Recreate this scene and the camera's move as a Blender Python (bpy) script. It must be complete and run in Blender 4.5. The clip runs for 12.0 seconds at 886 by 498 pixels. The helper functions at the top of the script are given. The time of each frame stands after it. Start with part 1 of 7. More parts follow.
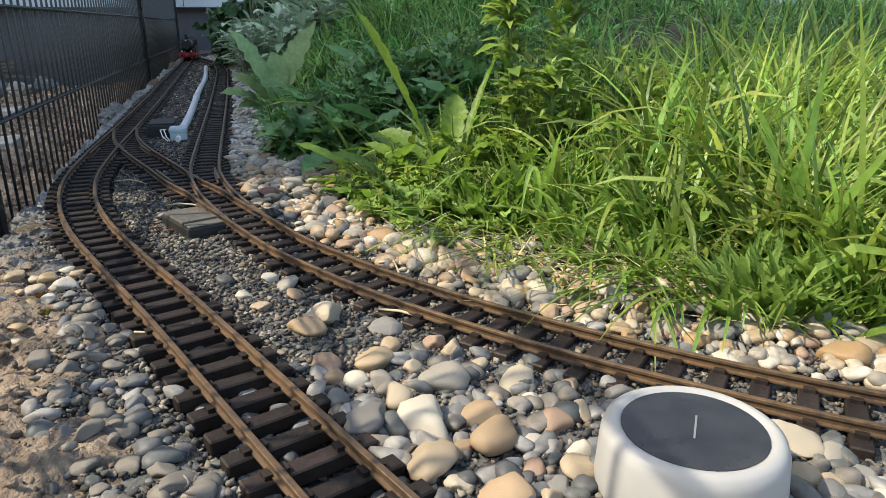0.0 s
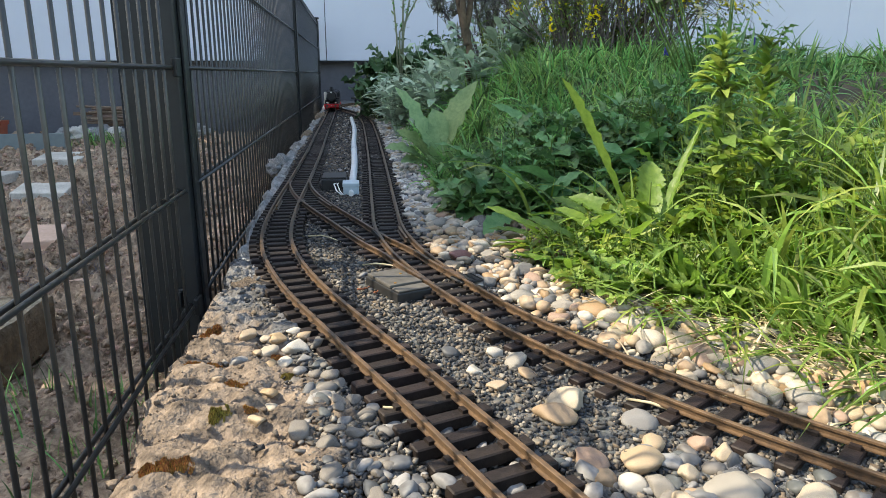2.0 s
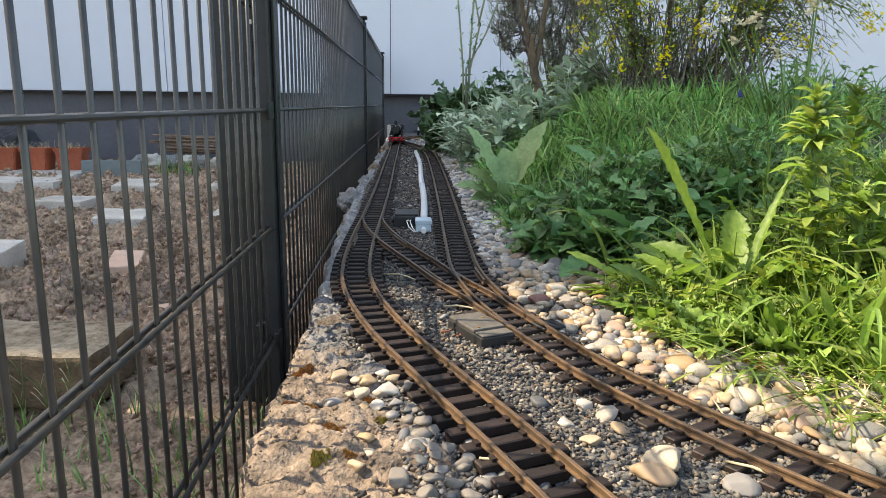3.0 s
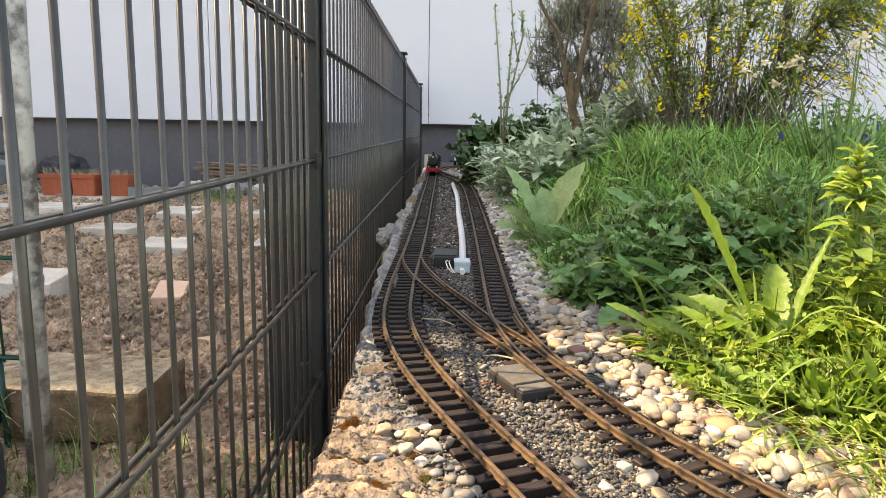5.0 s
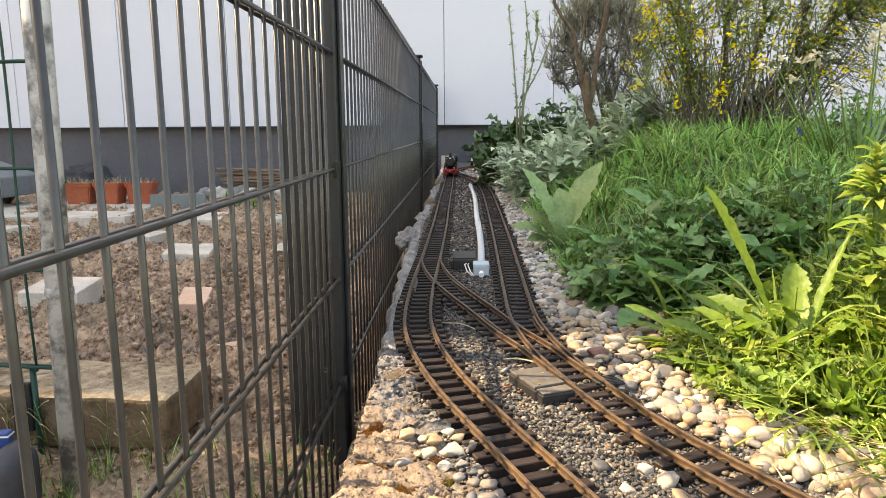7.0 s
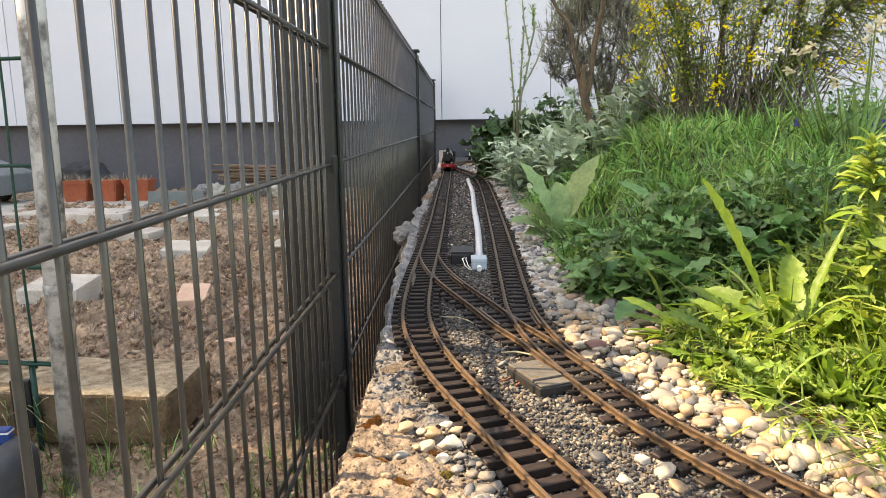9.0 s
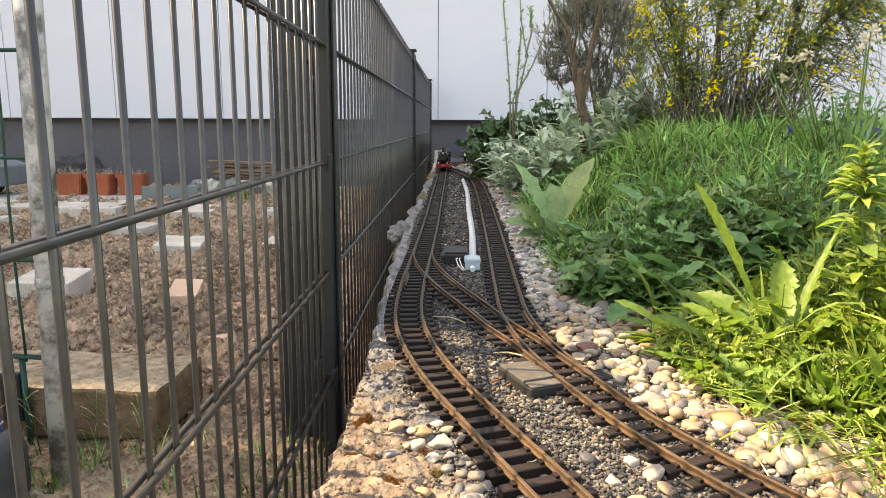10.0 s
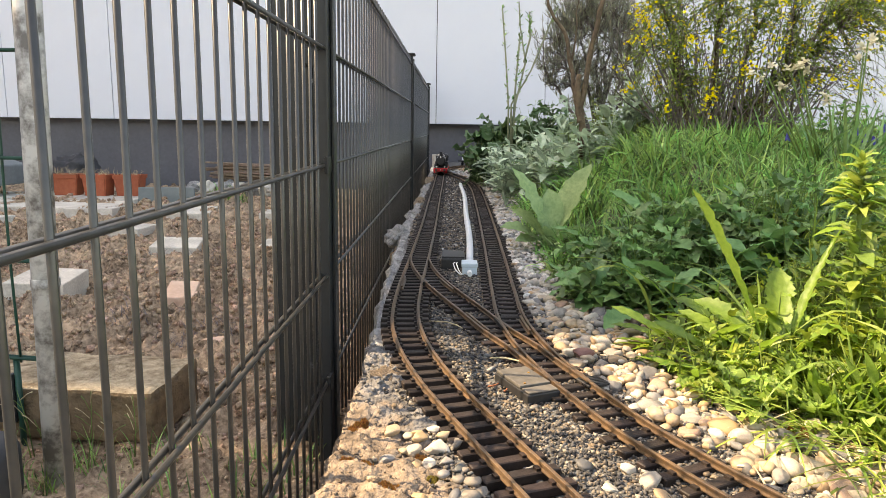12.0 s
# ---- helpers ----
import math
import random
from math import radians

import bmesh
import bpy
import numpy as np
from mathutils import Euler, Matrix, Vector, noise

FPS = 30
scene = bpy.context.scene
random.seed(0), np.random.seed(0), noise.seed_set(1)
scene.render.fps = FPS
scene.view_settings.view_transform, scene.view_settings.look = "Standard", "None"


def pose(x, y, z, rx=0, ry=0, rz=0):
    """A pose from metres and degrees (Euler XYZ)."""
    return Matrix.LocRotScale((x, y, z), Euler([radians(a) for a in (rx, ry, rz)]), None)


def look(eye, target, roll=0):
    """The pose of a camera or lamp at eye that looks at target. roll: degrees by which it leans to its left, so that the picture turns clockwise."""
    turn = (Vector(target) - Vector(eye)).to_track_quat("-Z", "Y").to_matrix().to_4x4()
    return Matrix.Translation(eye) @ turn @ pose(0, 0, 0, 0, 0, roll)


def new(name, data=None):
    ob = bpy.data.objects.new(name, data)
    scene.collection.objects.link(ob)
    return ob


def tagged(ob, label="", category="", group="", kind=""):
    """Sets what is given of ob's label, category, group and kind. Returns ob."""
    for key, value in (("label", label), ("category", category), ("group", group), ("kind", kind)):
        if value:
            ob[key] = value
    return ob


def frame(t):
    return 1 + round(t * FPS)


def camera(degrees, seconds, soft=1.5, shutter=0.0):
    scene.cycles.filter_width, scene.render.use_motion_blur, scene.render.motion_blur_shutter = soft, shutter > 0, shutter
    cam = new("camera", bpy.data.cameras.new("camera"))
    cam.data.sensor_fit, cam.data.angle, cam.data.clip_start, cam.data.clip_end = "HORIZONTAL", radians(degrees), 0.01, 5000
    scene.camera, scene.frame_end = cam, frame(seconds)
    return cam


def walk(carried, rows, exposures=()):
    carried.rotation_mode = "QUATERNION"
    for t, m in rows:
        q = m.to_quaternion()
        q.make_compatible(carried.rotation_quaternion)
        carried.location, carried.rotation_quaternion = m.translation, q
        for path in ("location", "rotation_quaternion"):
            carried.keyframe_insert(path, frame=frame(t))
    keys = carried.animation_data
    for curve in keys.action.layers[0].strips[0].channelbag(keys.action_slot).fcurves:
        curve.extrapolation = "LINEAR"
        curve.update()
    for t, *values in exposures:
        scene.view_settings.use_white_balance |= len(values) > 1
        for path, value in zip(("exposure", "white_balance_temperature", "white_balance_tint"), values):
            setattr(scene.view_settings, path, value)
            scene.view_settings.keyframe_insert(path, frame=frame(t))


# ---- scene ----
cam = camera(64.9, 12.0, 0.65)
PATH = [
    (0, (0.41, 0.649, 0.27), (0.943, 2.475, -0.347), -0.3),
    (0.5, (0.354, 0.686, 0.276), (0.77, 2.555, -0.302), -0.8),
    (1, (0.333, 0.699, 0.278), (0.703, 2.586, -0.272), -0.6),
    (1.5, (0.318, 0.705, 0.285), (0.648, 2.606, -0.239), -0.3),
    (2, (0.288, 0.706, 0.295), (0.531, 2.63, -0.194), -0.1),
    (2.5, (0.263, 0.704, 0.308), (0.417, 2.648, -0.138), 0.4),
    (3, (0.244, 0.703, 0.317), (0.339, 2.659, -0.089), 0.6),
    (3.5, (0.234, 0.702, 0.328), (0.288, 2.666, -0.047), 0.6),
    (3.7, (0.23, 0.702, 0.33), (0.274, 2.669, -0.029), 0.8),
    (5.5, (0.231, 0.68, 0.368), (0.222, 2.651, 0.029), 0.8),
    (6, (0.233, 0.678, 0.366), (0.222, 2.648, 0.018), 0.6),
    (6.5, (0.232, 0.676, 0.37), (0.2, 2.645, 0.018), 0.2),
    (7, (0.23, 0.673, 0.374), (0.175, 2.643, 0.033), -0.4),
    (9, (0.232, 0.67, 0.373), (0.181, 2.637, 0.018), -0.8),
    (9.5, (0.232, 0.669, 0.373), (0.192, 2.637, 0.019), -0.2),
    (10, (0.232, 0.668, 0.373), (0.199, 2.636, 0.018), 0.3),
    (10.5, (0.229, 0.667, 0.374), (0.198, 2.635, 0.019), 0.5),
    (11, (0.229, 0.667, 0.374), (0.202, 2.636, 0.023), 0.8),
    (11.5, (0.23, 0.669, 0.375), (0.204, 2.638, 0.027), 0.9),
    (12, (0.23, 0.669, 0.374), (0.207, 2.639, 0.03), 0.9),
]
EXPOSURES = [(0, 1.17, 7100, 5), (1.0, 1.28, 7000, 4), (2.5, 1.66, 7400, 7), (3.5, 1.83, 8400, 11), (5.5, 2.13, 9900, 14), (12, 2.15, 9900, 14)]
walk(cam, [(t, look(eye, target, roll)) for t, eye, target, roll in PATH], EXPOSURES)

# ---- light ----
SUN_EL, SUN_PHI = 47.0, 6.0   # elevation; angle from -x towards +y
world = bpy.data.worlds.new("sky")
scene.world = world
world.use_nodes = True
wn = world.node_tree
sky = wn.nodes.new("ShaderNodeTexSky")
sky.sky_type = "NISHITA"
sky.sun_disc = False
sky.sun_elevation = radians(SUN_EL)
sky.sun_rotation = radians(270 + SUN_PHI)
sky.air_density, sky.dust_density, sky.ozone_density = 1.0, 1.5, 1.0
bg = next(n for n in wn.nodes if n.type == "BACKGROUND")
wn.links.new(sky.outputs[0], bg.inputs[0])
bg.inputs[1].default_value = 0.15
lamp = bpy.data.lights.new("sun", "SUN")
lamp.energy, lamp.angle, lamp.color = 3.0, radians(0.6), (1.0, 0.92, 0.8)
sun = new("sun", lamp)
_sd = Vector((-math.cos(radians(SUN_PHI)) * math.cos(radians(SUN_EL)), math.sin(radians(SUN_PHI)) * math.cos(radians(SUN_EL)), math.sin(radians(SUN_EL))))
sun.matrix_world = look(_sd * 20, (0, 0, 0))


# ---- materials ----
def make(name, a, b=None, rough=0.7, scale=40.0, bump=0.3, bscale=None, metal=0.0, island=0.0, obvar=0.0, big=None, spec=0.4, translucent=0.0, dist=0.002, detail=6.0):
    """Two colours mixed by noise at two scales, with relief; variation by mesh island or by object."""
    m = bpy.data.materials.new(name)
    m.use_nodes = True
    nt = m.node_tree
    N, L = nt.nodes, nt.links
    bs = N["Principled BSDF"]
    tc = N.new("ShaderNodeTexCoord")
    n1 = N.new("ShaderNodeTexNoise")
    n1.inputs["Scale"].default_value, n1.inputs["Detail"].default_value, n1.inputs["Roughness"].default_value = scale, detail, 0.65
    L.new(tc.outputs["Object"], n1.inputs["Vector"])
    n2 = N.new("ShaderNodeTexNoise")
    n2.inputs["Scale"].default_value, n2.inputs["Detail"].default_value = (big or scale / 7), 3.0
    L.new(tc.outputs["Object"], n2.inputs["Vector"])
    add = N.new("ShaderNodeMath")
    add.operation = "MULTIPLY_ADD"
    add.inputs[1].default_value = 0.55
    L.new(n1.outputs["Fac"], add.inputs[0])
    half = N.new("ShaderNodeMath")
    half.operation = "MULTIPLY"
    half.inputs[1].default_value = 0.45
    L.new(n2.outputs["Fac"], half.inputs[0])
    L.new(half.outputs[0], add.inputs[2])
    ramp = N.new("ShaderNodeValToRGB")
    ramp.color_ramp.elements[0].position, ramp.color_ramp.elements[1].position = 0.34, 0.66
    ramp.color_ramp.elements[0].color = (*a, 1)
    ramp.color_ramp.elements[1].color = (*(b or a), 1)
    L.new(add.outputs[0], ramp.inputs[0])
    col = ramp.outputs[0]
    if island or obvar:
        src = N.new("ShaderNodeNewGeometry").outputs["Random Per Island"] if island else N.new("ShaderNodeObjectInfo").outputs["Random"]
        amount = island or obvar
        hsv = N.new("ShaderNodeHueSaturation")
        mr = N.new("ShaderNodeMapRange")
        mr.inputs["To Min"].default_value, mr.inputs["To Max"].default_value = 1 - amount, 1 + amount
        L.new(src, mr.inputs["Value"])
        L.new(mr.outputs[0], hsv.inputs["Value"])
        mh = N.new("ShaderNodeMapRange")
        mh.inputs["To Min"].default_value, mh.inputs["To Max"].default_value = 0.5 + 0.05 * amount, 0.5 - 0.06 * amount
        wrap = N.new("ShaderNodeMath")
        wrap.operation = "FRACT"
        mul = N.new("ShaderNodeMath")
        mul.operation = "MULTIPLY"
        mul.inputs[1].default_value = 7.31
        L.new(src, mul.inputs[0])
        L.new(mul.outputs[0], wrap.inputs[0])
        L.new(wrap.outputs[0], mh.inputs["Value"])
        L.new(mh.outputs[0], hsv.inputs["Hue"])
        L.new(col, hsv.inputs["Color"])
        col = hsv.outputs[0]
    L.new(col, bs.inputs["Base Color"])
    bs.inputs["Roughness"].default_value, bs.inputs["Metallic"].default_value = rough, metal
    bs.inputs["Specular IOR Level"].default_value = spec
    if bump:
        bp = N.new("ShaderNodeBump")
        bp.inputs["Strength"].default_value, bp.inputs["Distance"].default_value = bump, dist
        if bscale:
            n3 = N.new("ShaderNodeTexNoise")
            n3.inputs["Scale"].default_value, n3.inputs["Detail"].default_value = bscale, 5.0
            L.new(tc.outputs["Object"], n3.inputs["Vector"])
            L.new(n3.outputs["Fac"], bp.inputs["Height"])
        else:
            L.new(n1.outputs["Fac"], bp.inputs["Height"])
        L.new(bp.outputs[0], bs.inputs["Normal"])
    if translucent:
        tr = N.new("ShaderNodeBsdfTranslucent")
        gain = N.new("ShaderNodeHueSaturation")
        gain.inputs["Value"].default_value, gain.inputs["Saturation"].default_value = 1.3, 1.05
        L.new(col, gain.inputs["Color"])
        L.new(gain.outputs[0], tr.inputs["Color"])
        mix = N.new("ShaderNodeMixShader")
        mix.inputs[0].default_value = translucent
        L.new(bs.outputs[0], mix.inputs[1])
        L.new(tr.outputs[0], mix.inputs[2])
        L.new(mix.outputs[0], N["Material Output"].inputs["Surface"])
    return m


def stone_mat(name, cols, rough=0.65, per_object=True, scale=60, bump=0.25):
    """River stones: a palette picked per stone, with veins and speckle."""
    m = bpy.data.materials.new(name)
    m.use_nodes = True
    nt = m.node_tree
    N, L = nt.nodes, nt.links
    bs = N["Principled BSDF"]
    src = N.new("ShaderNodeObjectInfo").outputs["Random"] if per_object else N.new("ShaderNodeNewGeometry").outputs["Random Per Island"]
    ramp = N.new("ShaderNodeValToRGB")
    ramp.color_ramp.interpolation = "CONSTANT"
    els = ramp.color_ramp.elements
    while len(els) < len(cols):
        els.new(0.5)
    for i, c in enumerate(cols):
        els[i].position = i / len(cols)
        els[i].color = (*c, 1)
    L.new(src, ramp.inputs[0])
    tc = N.new("ShaderNodeTexCoord")
    n1 = N.new("ShaderNodeTexNoise")
    n1.inputs["Scale"].default_value, n1.inputs["Detail"].default_value = scale, 7
    vec = N.new("ShaderNodeVectorMath")
    vec.operation = "ADD"
    sc = N.new("ShaderNodeVectorMath")
    sc.operation = "SCALE"
    sc.inputs["Scale"].default_value = 37.0
    comb = N.new("ShaderNodeCombineXYZ")
    L.new(src, comb.inputs[0])
    L.new(src, comb.inputs[1])
    L.new(comb.outputs[0], sc.inputs[0])
    L.new(tc.outputs["Object"], vec.inputs[0])
    L.new(sc.outputs[0], vec.inputs[1])
    L.new(vec.outputs[0], n1.inputs["Vector"])
    mixc = N.new("ShaderNodeMix")
    mixc.data_type = "RGBA"
    mixc.blend_type = "MULTIPLY"
    r2 = N.new("ShaderNodeValToRGB")
    r2.color_ramp.elements[0].position, r2.color_ramp.elements[1].position = 0.3, 0.68
    r2.color_ramp.elements[0].color, r2.color_ramp.elements[1].color = (0.5, 0.47, 0.45, 1), (1.02, 1.0, 0.98, 1)
    L.new(n1.outputs["Fac"], r2.inputs[0])
    mixc.inputs["Factor"].default_value = 0.85
    L.new(ramp.outputs[0], mixc.inputs["A"])
    L.new(r2.outputs[0], mixc.inputs["B"])
    L.new(mixc.outputs["Result"], bs.inputs["Base Color"])
    bs.inputs["Roughness"].default_value = rough
    bs.inputs["Specular IOR Level"].default_value = 0.35
    bp = N.new("ShaderNodeBump")
    bp.inputs["Strength"].default_value, bp.inputs["Distance"].default_value = bump, 0.0015
    L.new(n1.outputs["Fac"], bp.inputs["Height"])
    L.new(bp.outputs[0], bs.inputs["Normal"])
    return m


M_CLAD = make("white_cladding", (0.66, 0.69, 0.76), (0.70, 0.73, 0.79), rough=0.45, scale=3, bump=0.02, big=0.6)
M_PLINTH = make("grey_plinth_render", (0.10, 0.10, 0.112), (0.135, 0.135, 0.15), rough=0.85, scale=30, bump=0.15)
M_SHADOWGAP = make("dark_gap_and_roof", (0.02, 0.02, 0.022), (0.03, 0.03, 0.032), rough=0.5, bump=0.0)
M_FENCE = make("anthracite_coating", (0.026, 0.028, 0.029), (0.06, 0.058, 0.054), rough=0.28, scale=60, bump=0.05, spec=0.6)
M_GALV = make("weathered_zinc", (0.16, 0.15, 0.14), (0.6, 0.6, 0.58), rough=0.6, scale=34, bump=0.35, metal=0.1, big=14, detail=9.0)
M_GREEN = make("green_coated_wire", (0.008, 0.05, 0.036), (0.013, 0.075, 0.05), rough=0.4, scale=50, bump=0.05)
M_SOIL = make("garden_soil", (0.12, 0.075, 0.046), (0.66, 0.475, 0.325), rough=0.97, scale=55, bump=1.0, big=5, dist=0.012)
M_CLOD = make("soil_clods", (0.19, 0.12, 0.078), (0.68, 0.49, 0.35), rough=0.97, scale=160, bump=1.0, island=0.32, dist=0.004)
M_GROUND = make("garden_ground", (0.10, 0.11, 0.05), (0.2, 0.17, 0.1), rough=0.95, scale=5, bump=0.5)
M_BED = make("planting_earth", (0.06, 0.045, 0.03), (0.13, 0.10, 0.065), rough=0.95, scale=60, bump=0.8, big=8, dist=0.004)
M_GRAVELBED = make("gravel_bed", (0.05, 0.06, 0.062), (0.19, 0.185, 0.18), rough=0.9, scale=260, bump=1.0, big=20, dist=0.004)
M_GRAVEL = stone_mat("crushed_stone", [(0.06, 0.06, 0.062), (0.125, 0.118, 0.11), (0.21, 0.19, 0.16), (0.085, 0.087, 0.092), (0.33, 0.30, 0.255), (0.035, 0.035, 0.037), (0.18, 0.14, 0.10), (0.105, 0.104, 0.104), (0.07, 0.07, 0.072), (0.24, 0.20, 0.155), (0.14, 0.12, 0.10), (0.05, 0.05, 0.052)], rough=0.8, per_object=False, scale=400)
PEB = [(0.464, 0.392, 0.297), (0.258, 0.250, 0.239), (0.494, 0.402, 0.288), (0.412, 0.274, 0.149), (0.577, 0.529, 0.450), (0.175, 0.171, 0.167), (0.391, 0.284, 0.184), (0.515, 0.446, 0.342), (0.319, 0.294, 0.257), (0.443, 0.319, 0.207), (0.597, 0.549, 0.468), (0.350, 0.323, 0.279), (0.381, 0.265, 0.198), (0.474, 0.363, 0.239), (0.288, 0.265, 0.234), (0.536, 0.470, 0.378), (0.206, 0.201, 0.194), (0.433, 0.343, 0.243)]
M_PEBBLE = stone_mat("river_pebble", PEB, rough=0.55, scale=90)
M_MAROON = make("dark_red_stone", (0.13, 0.055, 0.045), (0.26, 0.13, 0.11), rough=0.5, scale=70, bump=0.2)
# grey stones; part of the shade by the near track is in this palette
M_PEBBLE_GREY = stone_mat("grey_river_pebble", [tuple(0.82 * v for v in c) for c in ((0.17, 0.175, 0.185), (0.24, 0.245, 0.25), (0.12, 0.125, 0.132), (0.32, 0.315, 0.31), (0.21, 0.195, 0.18), (0.145, 0.157, 0.157), (0.27, 0.245, 0.215), (0.4, 0.39, 0.38))], rough=0.55, per_object=False, scale=110)
M_PEBBLE_BEIGE = stone_mat("beige_river_pebble", [(0.47, 0.34, 0.20), (0.56, 0.48, 0.37), (0.48, 0.37, 0.25), (0.62, 0.57, 0.49), (0.44, 0.35, 0.25), (0.30, 0.29, 0.28)], rough=0.5)
M_PEBBLE_SMALL = stone_mat("small_river_pebble", [tuple(0.96 * v for v in c) for c in PEB], rough=0.6, per_object=False, scale=120)
M_ROCK = make("rough_concrete", (0.15, 0.105, 0.068), (0.5, 0.39, 0.275), rough=0.95, scale=75, bump=1.0, big=16, dist=0.012)
M_ROCKGREY = make("grey_mortar", (0.15, 0.15, 0.148), (0.43, 0.425, 0.41), rough=0.92, scale=90, bump=0.9, big=12, dist=0.004)
M_MOSSG = make("olive_moss", (0.15, 0.12, 0.025), (0.36, 0.3, 0.07), rough=0.95, scale=220, bump=0.0, island=0.5, translucent=0.2)
M_MOSS = make("brown_moss", (0.17, 0.07, 0.02), (0.4, 0.21, 0.06), rough=0.95, scale=220, bump=0.0, island=0.55, translucent=0.2)
M_RAIL = make("oxidised_brass_rail", (0.042, 0.032, 0.027), (0.175, 0.105, 0.055), rough=0.42, scale=120, bump=0.2, metal=0.1, big=9, spec=0.35)
M_SLEEPER = make("dark_brown_sleeper", (0.010, 0.0075, 0.0065), (0.036, 0.025, 0.021), rough=0.6, scale=180, bump=0.45, obvar=0.3, spec=0.3)
M_BOX = make("weathered_grey_lid", (0.06, 0.055, 0.048), (0.125, 0.114, 0.1), rough=0.7, scale=60, bump=0.25)
M_BLACKP = make("black_plastic", (0.015, 0.015, 0.016), (0.03, 0.03, 0.03), rough=0.5, scale=90, bump=0.1)
M_JBOX = make("pale_grey_plastic", (0.42, 0.52, 0.58), (0.5, 0.59, 0.64), rough=0.45, scale=30, bump=0.05)
M_PIPE = make("white_conduit", (0.62, 0.65, 0.68), (0.76, 0.78, 0.79), rough=0.45, scale=40, bump=0.06)
M_SLAB = make("old_concrete_slab", (0.17, 0.115, 0.065), (0.56, 0.45, 0.31), rough=0.93, scale=38, bump=1.0, big=5, dist=0.006, bscale=150, detail=9.0)
M_SLABSIDE = make("shaded_stained_concrete", (0.07, 0.046, 0.026), (0.30, 0.205, 0.12), rough=0.95, scale=30, bump=1.0, big=7, dist=0.006, bscale=120, detail=9.0)
M_PAVER = make("concrete_paver", (0.44, 0.40, 0.34), (0.68, 0.63, 0.55), rough=0.9, scale=110, bump=0.6, obvar=0.12, big=7)
M_BRICK = make("pink_brick", (0.60, 0.38, 0.27), (0.78, 0.55, 0.41), rough=0.88, scale=70, bump=0.4)
M_POT = make("terracotta_plastic", (0.33, 0.075, 0.035), (0.44, 0.12, 0.06), rough=0.55, scale=40, bump=0.1, obvar=0.1)
M_DRY = make("dry_straw", (0.42, 0.33, 0.2), (0.6, 0.5, 0.33), rough=0.8, scale=90, bump=0.2, island=0.3)
M_TIMBER = make("weathered_timber", (0.13, 0.09, 0.065), (0.26, 0.19, 0.14), rough=0.85, scale=50, bump=0.4, obvar=0.3)
M_GREYBOARD = make("grey_green_board", (0.15, 0.18, 0.18), (0.2, 0.23, 0.23), rough=0.7, scale=25, bump=0.1)
M_BLUEBOX = make("blue_plastic", (0.02, 0.06, 0.22), (0.03, 0.08, 0.28), rough=0.4, scale=30, bump=0.05)
M_GREYMETAL = make("grey_painted_metal", (0.13, 0.15, 0.16), (0.2, 0.22, 0.23), rough=0.5, scale=20, bump=0.05)
M_TUB = make("charcoal_plastic", (0.05, 0.052, 0.055), (0.09, 0.09, 0.092), rough=0.55, scale=40, bump=0.1)
M_TARP = make("dark_tarpaulin", (0.02, 0.022, 0.026), (0.05, 0.052, 0.058), rough=0.6, scale=20, bump=0.3)
M_WHITELAMP = make("frosted_white_plastic", (0.43, 0.42, 0.415), (0.5, 0.49, 0.485), rough=0.4, scale=25, bump=0.03, translucent=0.15)
M_SOLAR = make("solar_cell", (0.012, 0.013, 0.02), (0.05, 0.05, 0.055), rough=0.2, scale=30, bump=0.04, spec=0.6)
M_SILVER = make("silver_line", (0.5, 0.5, 0.5), (0.6, 0.6, 0.6), rough=0.3, metal=0.8, bump=0)
M_LOCO = make("satin_black_paint", (0.014, 0.014, 0.015), (0.026, 0.026, 0.027), rough=0.42, scale=90, bump=0.06, spec=0.45)
M_RED = make("signal_red_paint", (0.5, 0.012, 0.018), (0.62, 0.02, 0.025), rough=0.45, scale=70, bump=0.06)
M_STEEL = make("bright_steel", (0.45, 0.45, 0.44), (0.6, 0.6, 0.58), rough=0.35, metal=0.9, bump=0.05)
M_LENS = make("lamp_glass_white", (0.75, 0.75, 0.72), (0.85, 0.85, 0.82), rough=0.2, bump=0)
M_WHITEPAINT = make("white_paint", (0.72, 0.72, 0.7), (0.8, 0.8, 0.78), rough=0.6, bump=0.05)

G = dict(rough=0.42, scale=45, bump=0.35, big=3, spec=0.5)
M_GRASS = make("meadow_grass", (0.11, 0.235, 0.065), (0.28, 0.465, 0.15), island=0.7, translucent=0.42, **G)
M_GRASSB = make("bright_grass", (0.145, 0.24, 0.045), (0.31, 0.41, 0.1), island=0.6, translucent=0.45, **G)
M_LEAFY = make("weed_leaf", (0.097, 0.178, 0.026), (0.232, 0.315, 0.06), island=0.5, translucent=0.42, rough=0.42, scale=90, bump=0.8, big=12, spec=0.5)
M_LETTUCE = make("pale_lettuce_leaf", (0.155, 0.245, 0.046), (0.29, 0.395, 0.1), island=0.4, translucent=0.38, rough=0.45, scale=90, bump=0.9, big=12, spec=0.45)
M_DARKLEAF = make("mustard_leaf", (0.085, 0.195, 0.06), (0.2, 0.345, 0.125), island=0.5, translucent=0.28, rough=0.42, scale=80, bump=0.8, big=12, spec=0.5)
M_MULLEIN = make("downy_mullein_leaf", (0.17, 0.28, 0.12), (0.34, 0.46, 0.21), obvar=0.25, translucent=0.22, rough=0.75, scale=95, bump=1.0, big=12, spec=0.2)
M_SILVERLEAF = make("silver_leaf", (0.3, 0.41, 0.29), (0.52, 0.62, 0.47), island=0.3, translucent=0.2, rough=0.75, scale=50, bump=0.3, big=9, spec=0.2)
